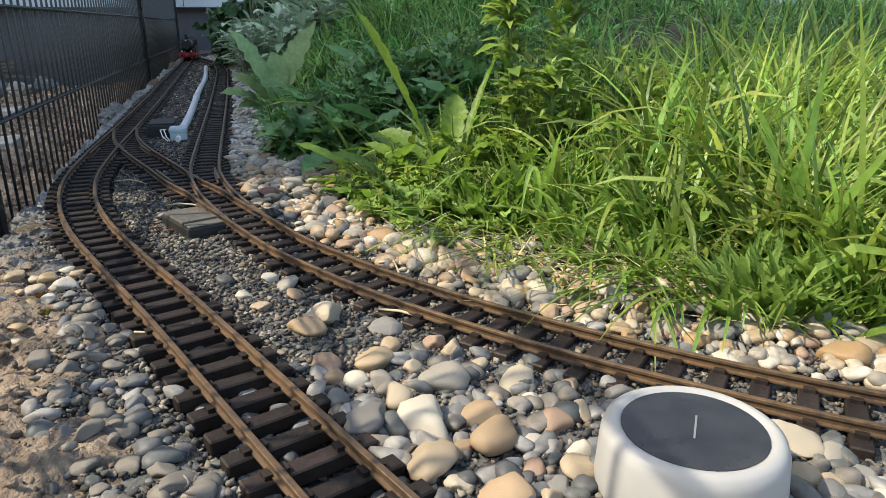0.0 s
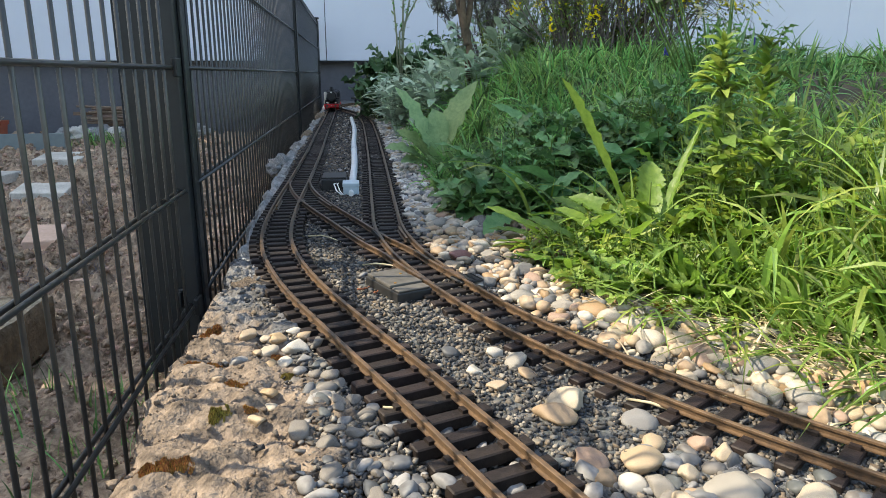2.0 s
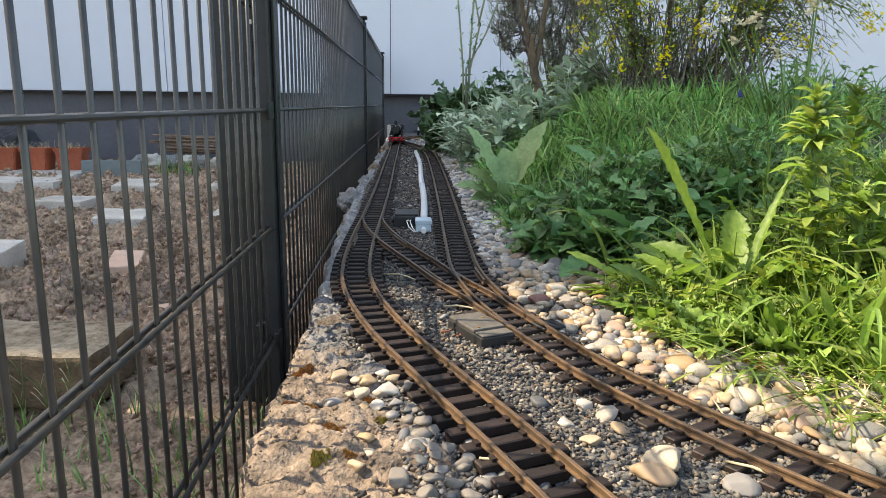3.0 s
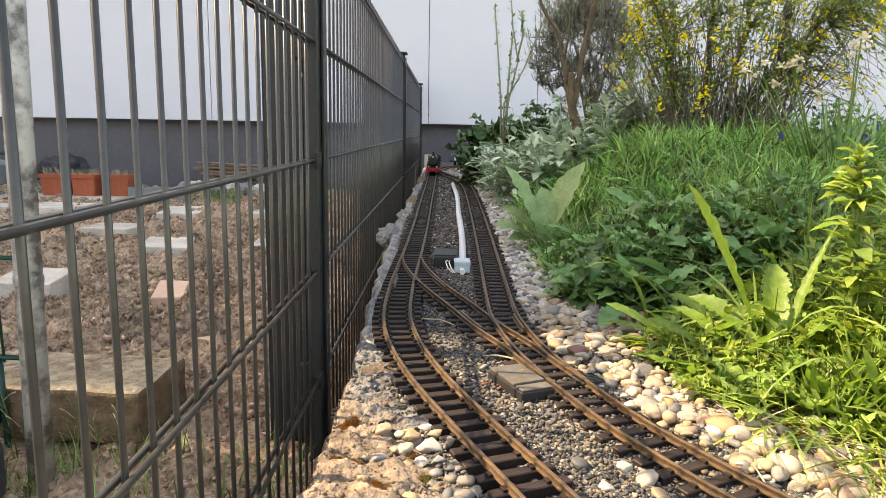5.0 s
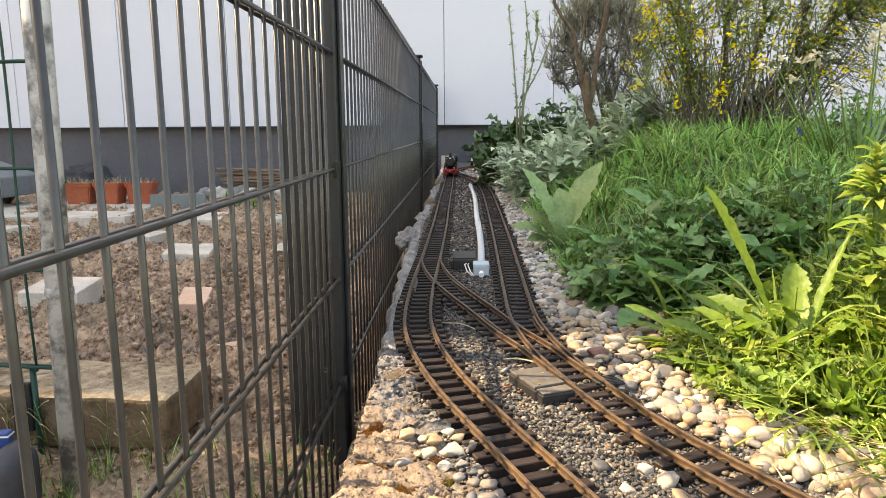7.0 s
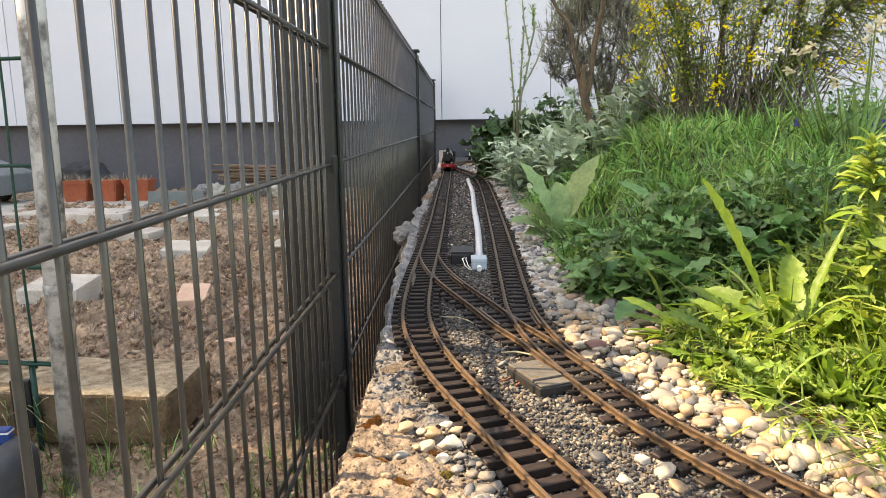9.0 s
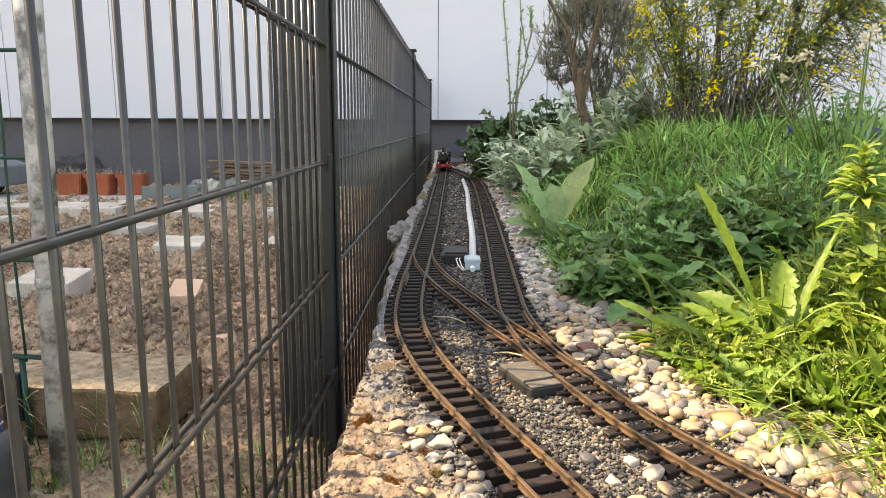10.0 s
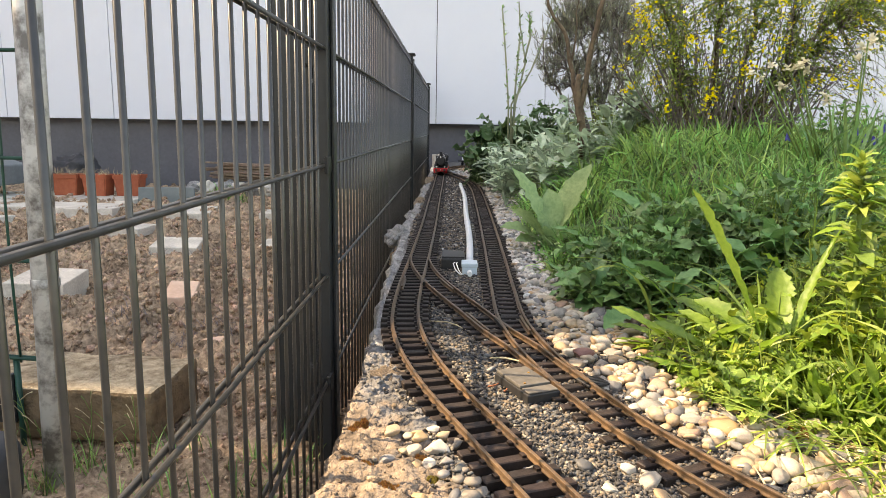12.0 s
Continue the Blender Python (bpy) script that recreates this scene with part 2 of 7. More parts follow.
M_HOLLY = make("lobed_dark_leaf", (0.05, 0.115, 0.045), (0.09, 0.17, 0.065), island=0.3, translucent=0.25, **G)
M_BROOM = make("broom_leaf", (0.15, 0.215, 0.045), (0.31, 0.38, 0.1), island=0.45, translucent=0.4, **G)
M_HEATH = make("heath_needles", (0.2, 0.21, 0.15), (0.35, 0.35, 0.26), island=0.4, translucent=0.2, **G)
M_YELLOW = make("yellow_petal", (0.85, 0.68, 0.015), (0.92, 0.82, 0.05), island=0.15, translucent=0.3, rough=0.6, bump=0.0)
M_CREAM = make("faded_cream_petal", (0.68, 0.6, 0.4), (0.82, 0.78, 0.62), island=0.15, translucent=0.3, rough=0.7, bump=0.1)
M_BLUE = make("grape_hyacinth_blue", (0.05, 0.05, 0.3), (0.09, 0.09, 0.45), island=0.3, rough=0.6, bump=0.0)
M_BARK = make("greenish_brown_bark", (0.06, 0.044, 0.03), (0.19, 0.135, 0.085), rough=0.9, scale=70, bump=0.9, big=12, dist=0.004)
M_RUST = make("rusted_wire", (0.2, 0.06, 0.03), (0.4, 0.15, 0.07), rough=0.9, scale=200, bump=0.4)
M_TWIG = make("grey_twig", (0.12, 0.098, 0.092), (0.26, 0.215, 0.2), rough=0.9, scale=60, bump=0.4, island=0.3)
M_STEM = make("green_stem", (0.11, 0.18, 0.04), (0.18, 0.26, 0.07), rough=0.55, scale=60, bump=0.2, island=0.2, translucent=0.15)
M_ROSE = make("pale_rose_bark", (0.2, 0.22, 0.13), (0.32, 0.33, 0.22), rough=0.7, scale=60, bump=0.3)
# same coat as the mesh; the posts' shade is put into this darker colour
M_POST = make("shaded_post_coating", (0.012, 0.014, 0.016), (0.022, 0.025, 0.027), rough=0.4, scale=60, bump=0.05)
M_PEBBLE_PALE = stone_mat("pale_river_pebble", [(0.525, 0.500, 0.463), (0.375, 0.375, 0.375), (0.650, 0.625, 0.575), (0.450, 0.413, 0.362), (0.700, 0.700, 0.675), (0.300, 0.306, 0.312), (0.562, 0.512, 0.438), (0.475, 0.475, 0.463)], rough=0.7, per_object=False, scale=150)


def grey_tone_patch(m, y0, slope):
    """Mixes a greyer, darker tone into the concrete towards the track and the house."""
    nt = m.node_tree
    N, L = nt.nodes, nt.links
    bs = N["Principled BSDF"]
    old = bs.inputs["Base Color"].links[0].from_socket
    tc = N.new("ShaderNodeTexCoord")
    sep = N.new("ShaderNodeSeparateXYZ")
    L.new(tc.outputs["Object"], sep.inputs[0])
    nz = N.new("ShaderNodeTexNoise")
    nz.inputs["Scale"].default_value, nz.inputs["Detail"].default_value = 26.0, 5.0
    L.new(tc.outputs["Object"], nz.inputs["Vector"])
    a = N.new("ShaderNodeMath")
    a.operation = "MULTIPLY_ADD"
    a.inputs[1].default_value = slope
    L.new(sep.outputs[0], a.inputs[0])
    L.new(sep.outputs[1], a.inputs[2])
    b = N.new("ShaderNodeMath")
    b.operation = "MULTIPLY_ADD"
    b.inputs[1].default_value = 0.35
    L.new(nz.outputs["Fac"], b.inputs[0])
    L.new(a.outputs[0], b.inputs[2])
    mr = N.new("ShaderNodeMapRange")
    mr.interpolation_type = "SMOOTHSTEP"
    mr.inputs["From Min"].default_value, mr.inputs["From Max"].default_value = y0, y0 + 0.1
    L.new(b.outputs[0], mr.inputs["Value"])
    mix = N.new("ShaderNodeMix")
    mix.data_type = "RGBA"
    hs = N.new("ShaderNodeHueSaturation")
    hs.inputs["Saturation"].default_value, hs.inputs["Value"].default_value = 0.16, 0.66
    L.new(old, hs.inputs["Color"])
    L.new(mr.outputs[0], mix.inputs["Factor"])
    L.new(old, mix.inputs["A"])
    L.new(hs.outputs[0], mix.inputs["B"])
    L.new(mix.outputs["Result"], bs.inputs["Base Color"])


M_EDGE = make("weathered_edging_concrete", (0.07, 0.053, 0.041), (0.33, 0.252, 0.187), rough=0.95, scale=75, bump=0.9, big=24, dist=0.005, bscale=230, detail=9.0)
grey_tone_patch(M_EDGE, 1.92, 1.9)


def contrast(m, lo, hi):
    for n in m.node_tree.nodes:
        if n.type == "VALTORGB":
            n.color_ramp.elements[0].position, n.color_ramp.elements[1].position = lo, hi


contrast(M_EDGE, 0.38, 0.62)
contrast(M_GALV, 0.42, 0.55)
contrast(M_SLAB, 0.4, 0.6)
contrast(M_SOIL, 0.38, 0.62)
contrast(M_CLOD, 0.38, 0.62)
contrast(M_PAVER, 0.38, 0.62)
contrast(M_ROCKGREY, 0.38, 0.62)


# ---- building helpers ----
def mesh_of(name, verts, faces, mat, smooth=False):
    me = bpy.data.meshes.new(name)
    me.from_pydata([tuple(v) for v in verts], [], [tuple(f) for f in faces])
    me.materials.append(mat)
    if smooth:
        me.polygons.foreach_set("use_smooth", [True] * len(me.polygons))
    me.update()
    return me


def mesh_tris(name, v, f, mat, smooth=False):
    """A mesh from arrays of vertices and triangles."""
    me = bpy.data.meshes.new(name)
    me.vertices.add(len(v))
    me.vertices.foreach_set("co", np.asarray(v, dtype=np.float32).ravel())
    me.loops.add(len(f) * 3)
    me.loops.foreach_set("vertex_index", np.asarray(f, dtype=np.int32).ravel())
    me.polygons.add(len(f))
    me.polygons.foreach_set("loop_start", np.arange(0, len(f) * 3, 3, dtype=np.int32))
    if smooth:
        me.polygons.foreach_set("use_smooth", [True] * len(f))
    me.materials.append(mat)
    me.update(calc_edges=True)
    me.validate()
    return me


def from_bm(name, bm, mat, smooth=False):
    me = bpy.data.meshes.new(name)
    bm.to_mesh(me)
    bm.free()
    me.materials.append(mat)
    if smooth:
        me.polygons.foreach_set("use_smooth", [True] * len(me.polygons))
    return me


def empty(name, m=None):
    ob = new(name)
    if m is not None:
        ob.matrix_world = m
    return ob


def put(name, me, parent=None, m=None, label=""):
    """Link a mesh as an object, under a parent if there is one."""
    ob = new(name, me)
    if parent is not None:
        ob.parent = parent
    if m is not None:
        ob.matrix_basis = m
    if label:
        ob["label"] = label
    return ob


def box_bm(sx, sy, sz, bevel=0.0, seg=2, at=(0, 0, 0), bm=None):
    """A box, at = centre of its base."""
    own = bm is None
    b = bmesh.new() if own else bm
    r = bmesh.ops.create_cube(b, size=1.0)
    vs = r["verts"]
    bmesh.ops.scale(b, vec=(sx, sy, sz), verts=vs)
    bmesh.ops.translate(b, vec=(at[0], at[1], at[2] + sz / 2), verts=vs)
    if bevel:
        es = list({e for v in vs for e in v.link_edges})
        bmesh.ops.bevel(b, geom=es, offset=bevel, segments=seg, affect="EDGES", profile=0.5)
    return b


def cyl_bm(r1, r2, h, seg=16, m=None, bm=None, bevel=0.0):
    """A cone or cylinder along z from its base, then moved by m."""
    b = bmesh.new() if bm is None else bm
    r = bmesh.ops.create_cone(b, cap_ends=True, segments=seg, radius1=r1, radius2=r2, depth=h)
    vs = r["verts"]
    bmesh.ops.translate(b, vec=(0, 0, h / 2), verts=vs)
    if bevel:
        es = [e for e in {e for v in vs for e in v.link_edges} if len(e.link_faces) == 2 and any(len(f.verts) > 4 for f in e.link_faces)]
        bmesh.ops.bevel(b, geom=es, offset=bevel, segments=2, affect="EDGES", profile=0.5)
        vs = b.verts if bm is None else vs
    if m is not None:
        bmesh.ops.transform(b, matrix=m, verts=[v for v in vs if v.is_valid])
    return b


def part(name, bm, mat, parent, label="", m=None, smooth=False):
    return put(name, from_bm(name, bm, mat, smooth), parent, m, label)


def tube(points, radii, seg=7):
    """Vertices and quads of a tube along points."""
    V, F = [], []
    pts = [Vector(p) for p in points]
    ref = Vector((0.31, 0.17, 0.93)).normalized()
    for i, p in enumerate(pts):
        d = (pts[min(i + 1, len(pts) - 1)] - pts[max(i - 1, 0)]).normalized()
        u = d.cross(ref)
        if u.length < 1e-3:
            u = d.cross(Vector((1, 0, 0)))
        u.normalize()
        w = d.cross(u)
        r = radii[i] if hasattr(radii, "__len__") else radii
        for k in range(seg):
            a = 2 * math.pi * k / seg
            V.append(p + u * math.cos(a) * r + w * math.sin(a) * r)
    for i in range(len(pts) - 1):
        for k in range(seg):
            a, b = i * seg + k, i * seg + (k + 1) % seg
            F.append((a, b, b + seg, a + seg))
    F.append(tuple(range(seg - 1, -1, -1)))
    n = (len(pts) - 1) * seg
    F.append(tuple(n + k for k in range(seg)))
    return V, F


class Heap:
    """Gathers vertices and faces of many pieces for one mesh."""

    def __init__(self):
        self.v, self.f = [], []

    def add(self, V, F):
        o = len(self.v)
        self.v.extend(V)
        self.f.extend([tuple(i + o for i in q) for q in F])

    def mesh(self, name, mat, smooth=False):
        return mesh_of(name, self.v, self.f, mat, smooth)


def fnoise(x, y, z=0.0, s=1.0):
    return noise.noise(Vector((x * s, y * s, z)))


def smoothstep(a, b, x):
    t = min(1.0, max(0.0, (x - a) / (b - a)))
    return t * t * (3 - 2 * t)


def lerp_table(tab, y):
    if y <= tab[0][0]:
        return tab[0][1]
    for (y0, x0), (y1, x1) in zip(tab, tab[1:]):
        if y <= y1:
            return x0 + (x1 - x0) * (y - y0) / (y1 - y0)
    return tab[-1][1]


# ---- the plan ----
GAUGE = 0.0495          # between rail centres
RAIL_H = 0.009


def rail_z(y):
    """Height of the rail heads: a gentle climb towards the house."""
    return 0.02 + 0.010 * (y - 1.4)


TRACK_A = [(0.60, 0.62), (0.455, 0.985), (0.404, 1.12), (0.336, 1.30), (0.270, 1.465), (0.212, 1.62), (0.169, 1.78), (0.147, 1.93), (0.140, 2.15), (0.145, 2.54), (0.149, 3.06), (0.148, 3.9), (0.149, 4.7), (0.152, 5.5), (0.19, 6.0), (0.30, 6.35), (0.55, 6.6), (0.95, 6.68)]
TRACK_B = [(1.25, 0.66), (1.0, 0.83), (0.82, 0.97), (0.692, 1.10), (0.60, 1.215), (0.535, 1.315), (0.492, 1.395), (0.454, 1.474), (0.414, 1.588), (0.378, 1.69), (0.351, 1.774), (0.313, 1.867), (0.271, 1.997), (0.228, 2.125), (0.194, 2.238), (0.164, 2.37), (0.147, 2.50), (0.146, 2.58)]
TRACK_C = [(0.414, 1.588), (0.386, 1.69), (0.367, 1.775), (0.353, 1.87), (0.346, 1.96), (0.347, 2.2), (0.352, 2.56), (0.358, 3.09), (0.362, 4.0), (0.356, 4.55), (0.325, 5.0), (0.26, 5.35), (0.19, 5.65), (0.158, 5.9)]
EDGE_L = [(0.3, 0.12), (1.2, 0.105), (1.45, 0.102), (1.75, 0.098), (2.0, 0.088), (2.35, 0.075), (3.2, 0.06), (4.7, 0.075), (7.1, 0.06)]
BED_X = [(0.3, 1.6), (0.8, 1.28), (1.0, 1.05), (1.09, 0.95), (1.143, 0.9), (1.2, 0.8), (1.33, 0.715), (1.535, 0.63), (1.65, 0.615), (1.75, 0.58), (2.0, 0.545), (2.3, 0.47), (2.75, 0.5), (3.2, 0.445), (4.1, 0.455), (5.6, 0.43), (6.2, 0.5), (7.1, 0.7)]


A_BY_Y = [(c[1], c[0]) for c in TRACK_A]


def bank_z(x, y):
    """Top of the gravel bank and of the planted slope behind it."""
    base = rail_z(y) - 0.0165
    d = x - lerp_table(BED_X, y)
    if d > 0:
        rise = 0.22 * smoothstep(1.8, 3.3, y) + 0.05
        base += rise * smoothstep(0.0, 0.6, d) + 0.012 * fnoise(x, y, 3.0, 6)
    return base


def spline(ctrl, step=0.004):
    """Even points and headings along a smooth line through the control points."""
    P = [Vector((*c, 0)) for c in ctrl]
    P = [P[0] * 2 - P[1]] + P + [P[-1] * 2 - P[-2]]
    raw = []
    for i in range(1, len(P) - 2):
        p0, p1, p2, p3 = P[i - 1:i + 3]
        t0, t1, t2, t3 = 0, (p1 - p0).length ** 0.5, 0, 0
        t2 = t1 + (p2 - p1).length ** 0.5
        t3 = t2 + (p3 - p2).length ** 0.5
        n = 24
        for k in range(n):
            t = t1 + (t2 - t1) * k / n
            a1 = p0 * ((t1 - t) / (t1 - t0)) + p1 * ((t - t0) / (t1 - t0))
            a2 = p1 * ((t2 - t) / (t2 - t1)) + p2 * ((t - t1) / (t2 - t1))
            a3 = p2 * ((t3 - t) / (t3 - t2)) + p3 * ((t - t2) / (t3 - t2))
            b1 = a1 * ((t2 - t) / (t2 - t0)) + a2 * ((t - t0) / (t2 - t0))
            b2 = a2 * ((t3 - t) / (t3 - t1)) + a3 * ((t - t1) / (t3 - t1))
            raw.append(b1 * ((t2 - t) / (t2 - t1)) + b2 * ((t - t1) / (t2 - t1)))
    raw.append(P[-2])
    for _ in range(6):
        raw = [raw[0]] + [(a + b * 2 + c) / 4 for a, b, c in zip(raw, raw[1:], raw[2:])] + [raw[-1]]
    acc = [0.0]
    for a, b in zip(raw, raw[1:]):
        acc.append(acc[-1] + (b - a).length)
    out, j, s = [], 0, 0.0
    while s < acc[-1]:
        while acc[j + 1] < s:
            j += 1
        f = (s - acc[j]) / max(1e-9, acc[j + 1] - acc[j])
        out.append(raw[j].lerp(raw[j + 1], f))
        s += step
    res = []
    for i, p in enumerate(out):
        d = (out[min(i + 3, len(out) - 1)] - out[max(i - 3, 0)]).normalized()
        res.append((p, d))
    return res


LINE_A, LINE_B, LINE_C = spline(TRACK_A), spline(TRACK_B), spline(TRACK_C)


def rail_mesh(name, line, off, y0=-9, y1=99, lift=0.0):
    """One rail, an I-section swept beside the centre line at the offset off."""
    prof = [(-0.0034, -0.009), (0.0034, -0.009), (0.0034, -0.0077), (0.0009, -0.0068), (0.0009, -0.0032), (0.0023, -0.0025), (0.0023, -0.0004), (0.0017, 0.0), (-0.0017, 0.0), (-0.0023, -0.0004), (-0.0023, -0.0025), (-0.0009, -0.0032), (-0.0009, -0.0068), (-0.0034, -0.0077)]
    pts = [(p, d) for p, d in line[::4] if y0 <= p.y <= y1]
    V, F, n = [], [], len(prof)
    for p, d in pts:
        right = Vector((d.y, -d.x, 0))
        c = p + right * off
        for a, h in prof:
            V.append((c.x + right.x * a, c.y + right.y * a, rail_z(p.y) + h + lift))
    for i in range(len(pts) - 1):
        for k in range(n):
            a, b = i * n + k, i * n + (k + 1) % n
            F.append((a, a + n, b + n, b))
    F.append(tuple(range(n)))
    F.append(tuple((len(pts) - 1) * n + k for k in range(n - 1, -1, -1)))
    return mesh_of(name, V, F, M_RAIL)


def sleeper_mesh(length, height=0.0115):
    """A wood-grained sleeper with rail chairs and rounded edges; long axis x, top at 0."""
    b = box_bm(length, 0.0148, height, 0.0012, 1, (0, 0, -height))
    for s in (-1, 1):
        for e in (-1, 1):
            box_bm(0.005, 0.0085, 0.0036, 0.0, 1, (s * GAUGE / 2 + e * 0.0058, 0, -0.0004), b)
    return from_bm("sleeper", b, M_SLEEPER)


rng = random.Random(7)
SLEEPER_LEN = 0.091
SLEEPER = sleeper_mesh(SLEEPER_LEN)
SL_PITCH = 0.0285


def lay_sleepers(track, line, spans, pitch=SL_PITCH):
    run, nxt = 0.0, 0.0
    for (p, d), (q, _) in zip(line, line[1:]):
        if run >= nxt and any(a <= p.y <= b for a, b in spans):
            ang = math.atan2(d.y, d.x) - math.pi / 2
            ob = put("sleeper", SLEEPER, track)
            ob.matrix_basis = Matrix.Translation((p.x + rng.uniform(-.0008, .0008), p.y, rail_z(p.y) - RAIL_H + rng.uniform(-.0005, .0003))) @ Matrix.Rotation(ang + rng.uniform(-.015, .015), 4, "Z")
            nxt = run + pitch
        run += (q - p).length


def long_sleepers(track, y0, y1, line_l, line_r, pitch=SL_PITCH):
    """Turnout sleepers that reach under two diverging lines."""
    def at(line, y):
        return min(line, key=lambda q: abs(q[0].y - y))
    y = y0
    while y < y1:
        (p, d), (q, e) = at(line_l, y), at(line_r, y)
        w = abs(q.x - p.x) + SLEEPER_LEN
        dd = (d + e).normalized()
        ang = math.atan2(dd.y, dd.x) - math.pi / 2
        b = box_bm(w, 0.0142, 0.0115, 0.0012, 1, (0, 0, -0.0115))
        ob = put("sleeper", from_bm("sleeper", b, M_SLEEPER), track)
        ob.matrix_basis = Matrix.Translation(((p.x + q.x) / 2, y, rail_z(y) - RAIL_H - 0.0004)) @ Matrix.Rotation(ang, 4, "Z")
        y += pitch


def build_tracks():
    a = tagged(empty("railway_track"), "garden railway track with brown rails on dark sleepers beside the fence", "railway track", "railway tracks")
    for s in (-1, 1):
        put("rail", rail_mesh("rail", LINE_A, s * GAUGE / 2), a)
    lay_sleepers(a, LINE_A, [(0.6, 2.14), (2.56, 6.7)])
    b = tagged(empty("railway_track"), "curving garden railway track with sunlit brass rails among gravel", "railway track", "railway tracks")
    put("rail", rail_mesh("rail", LINE_B, -GAUGE / 2, y1=2.52), b)
    put("rail", rail_mesh("rail", LINE_B, GAUGE / 2, y1=2.52), b)
    lay_sleepers(b, LINE_B, [(0.6, 1.64), (2.02, 2.13)])
    c = tagged(empty("railway_track"), "straight garden railway siding with brown rails on dark sleepers", "railway track", "railway tracks")
    put("rail", rail_mesh("rail", LINE_C, -GAUGE / 2, y0=1.60), c)
    put("rail", rail_mesh("rail", LINE_C, GAUGE / 2, y0=1.60), c)
    lay_sleepers(c, LINE_C, [(1.98, 5.55)])
    t1 = tagged(empty("turnout"), "model railway turnout where the sunlit track divides", "turnout", "turnouts")
    long_sleepers(t1, 1.655, 1.98, LINE_B, LINE_C)
    t2 = tagged(empty("turnout"), "model railway turnout beside the black point motor", "turnout", "turnouts")
    long_sleepers(t2, 2.15, 2.56, LINE_A, LINE_B)
    for t, line, o, y0, y1 in ((t1, LINE_C, -GAUGE / 2 + 0.0075, 0, 0), (t1, LINE_C, GAUGE / 2 - 0.0075, 1.85, 1.95), (t1, LINE_B, -GAUGE / 2 + 0.0075, 1.85, 1.97), (t2, LINE_A, -GAUGE / 2 + 0.0075, 2.16, 2.28), (t2, LINE_B, GAUGE / 2 - 0.0075, 2.14, 2.26)):
        if y1:
            put("check_rail", rail_mesh("check_rail", line, o, y0, y1), t)
    for t, x, y, ang in ((t1, 0.325, 1.905, 0.28), (t2, 0.167, 2.245, 0.22)):
        fb = bmesh.new()
        vs = [fb.verts.new(p) for p in ((-0.009, -0.03, 0), (0.009, -0.03, 0), (0.002, 0.035, 0), (-0.002, 0.035, 0))]
        top = fb.faces.new(vs)
        r = bmesh.ops.extrude_face_region(fb, geom=[top])
        bmesh.ops.translate(fb, vec=(0, 0, -0.0075), verts=[g for g in r["geom"] if isinstance(g, bmesh.types.BMVert)])
        bmesh.ops.recalc_face_normals(fb, faces=fb.faces)
        part("frog", fb, M_BLACKP, t, "dark cast crossing nose", Matrix.Translation((x, y, rail_z(y) - 0.0012)) @ Matrix.Rotation(ang, 4, "Z"))


# ---- setting ----
def height_sheet(name, xs, ys, fn, mat, smooth=True):
    V = [(x, y, fn(x, y)) for y in ys for x in xs]
    n = len(xs)
    F = [(j * n + i, j * n + i + 1, (j + 1) * n + i + 1, (j + 1) * n + i) for j in range(len(ys) - 1) for i in range(n - 1)]
    return mesh_of(name, V, F, mat, smooth)


def lin(a, b, n):
    return [a + (b - a) * i / (n - 1) for i in range(n)]


SOIL = -0.262


def soil_z(x, y):
    n = 0.045 * fnoise(x, y, 1.0, 4) + 0.045 * fnoise(x, y, 4.0, 11) + 0.03 * fnoise(x, y, 8.0, 28) + 0.02 * fnoise(x, y, 2.0, 65) + 0.012 * fnoise(x, y, 6.0, 130)
    rows = 0.02 * math.sin(13.5 * y + 3.0 * fnoise(x, y, 0.0, 1.3)) * smoothstep(2.25, 2.7, y)
    return SOIL + rows + 1.05 * n * smoothstep(1.2, 2.3, y) + 0.006 * fnoise(x, y, 5.0, 30) + 0.03 * smoothstep(3.5, 6.0, y)


def edge_width(y):
    return 0.06 + 0.16 * smoothstep(1.8, 1.0, y)


def edge_relief(x, y, z, amp):
    """Flaky layers that break off in steps, with pits and grain."""
    n = 5 * (0.6 * fnoise(x, y, z * 9, 15) + 0.45 * fnoise(x + 3, y, z * 20, 42) + 0.2 * fnoise(x, y + 3, z * 20, 110))
    step = math.floor(n) + smoothstep(0.0, 0.3, n - math.floor(n))
    d = amp * (0.17 * step + 0.03 * n + 0.12 * fnoise(x, y + 5, z * 40, 170))
    return d - 0.012 * max(0, noise.noise(Vector((x * 80, y * 80, z * 80))) - 0.25)


def edge_top(x, y):
    """Height of the concrete edging's upper face."""
    k = min(1, max(0, (x - lerp_table(EDGE_L, y)) / edge_width(y)))
    z = rail_z(y) - 0.012 - 0.008 * k * k
    return z + edge_relief(x, y, z, 0.02)


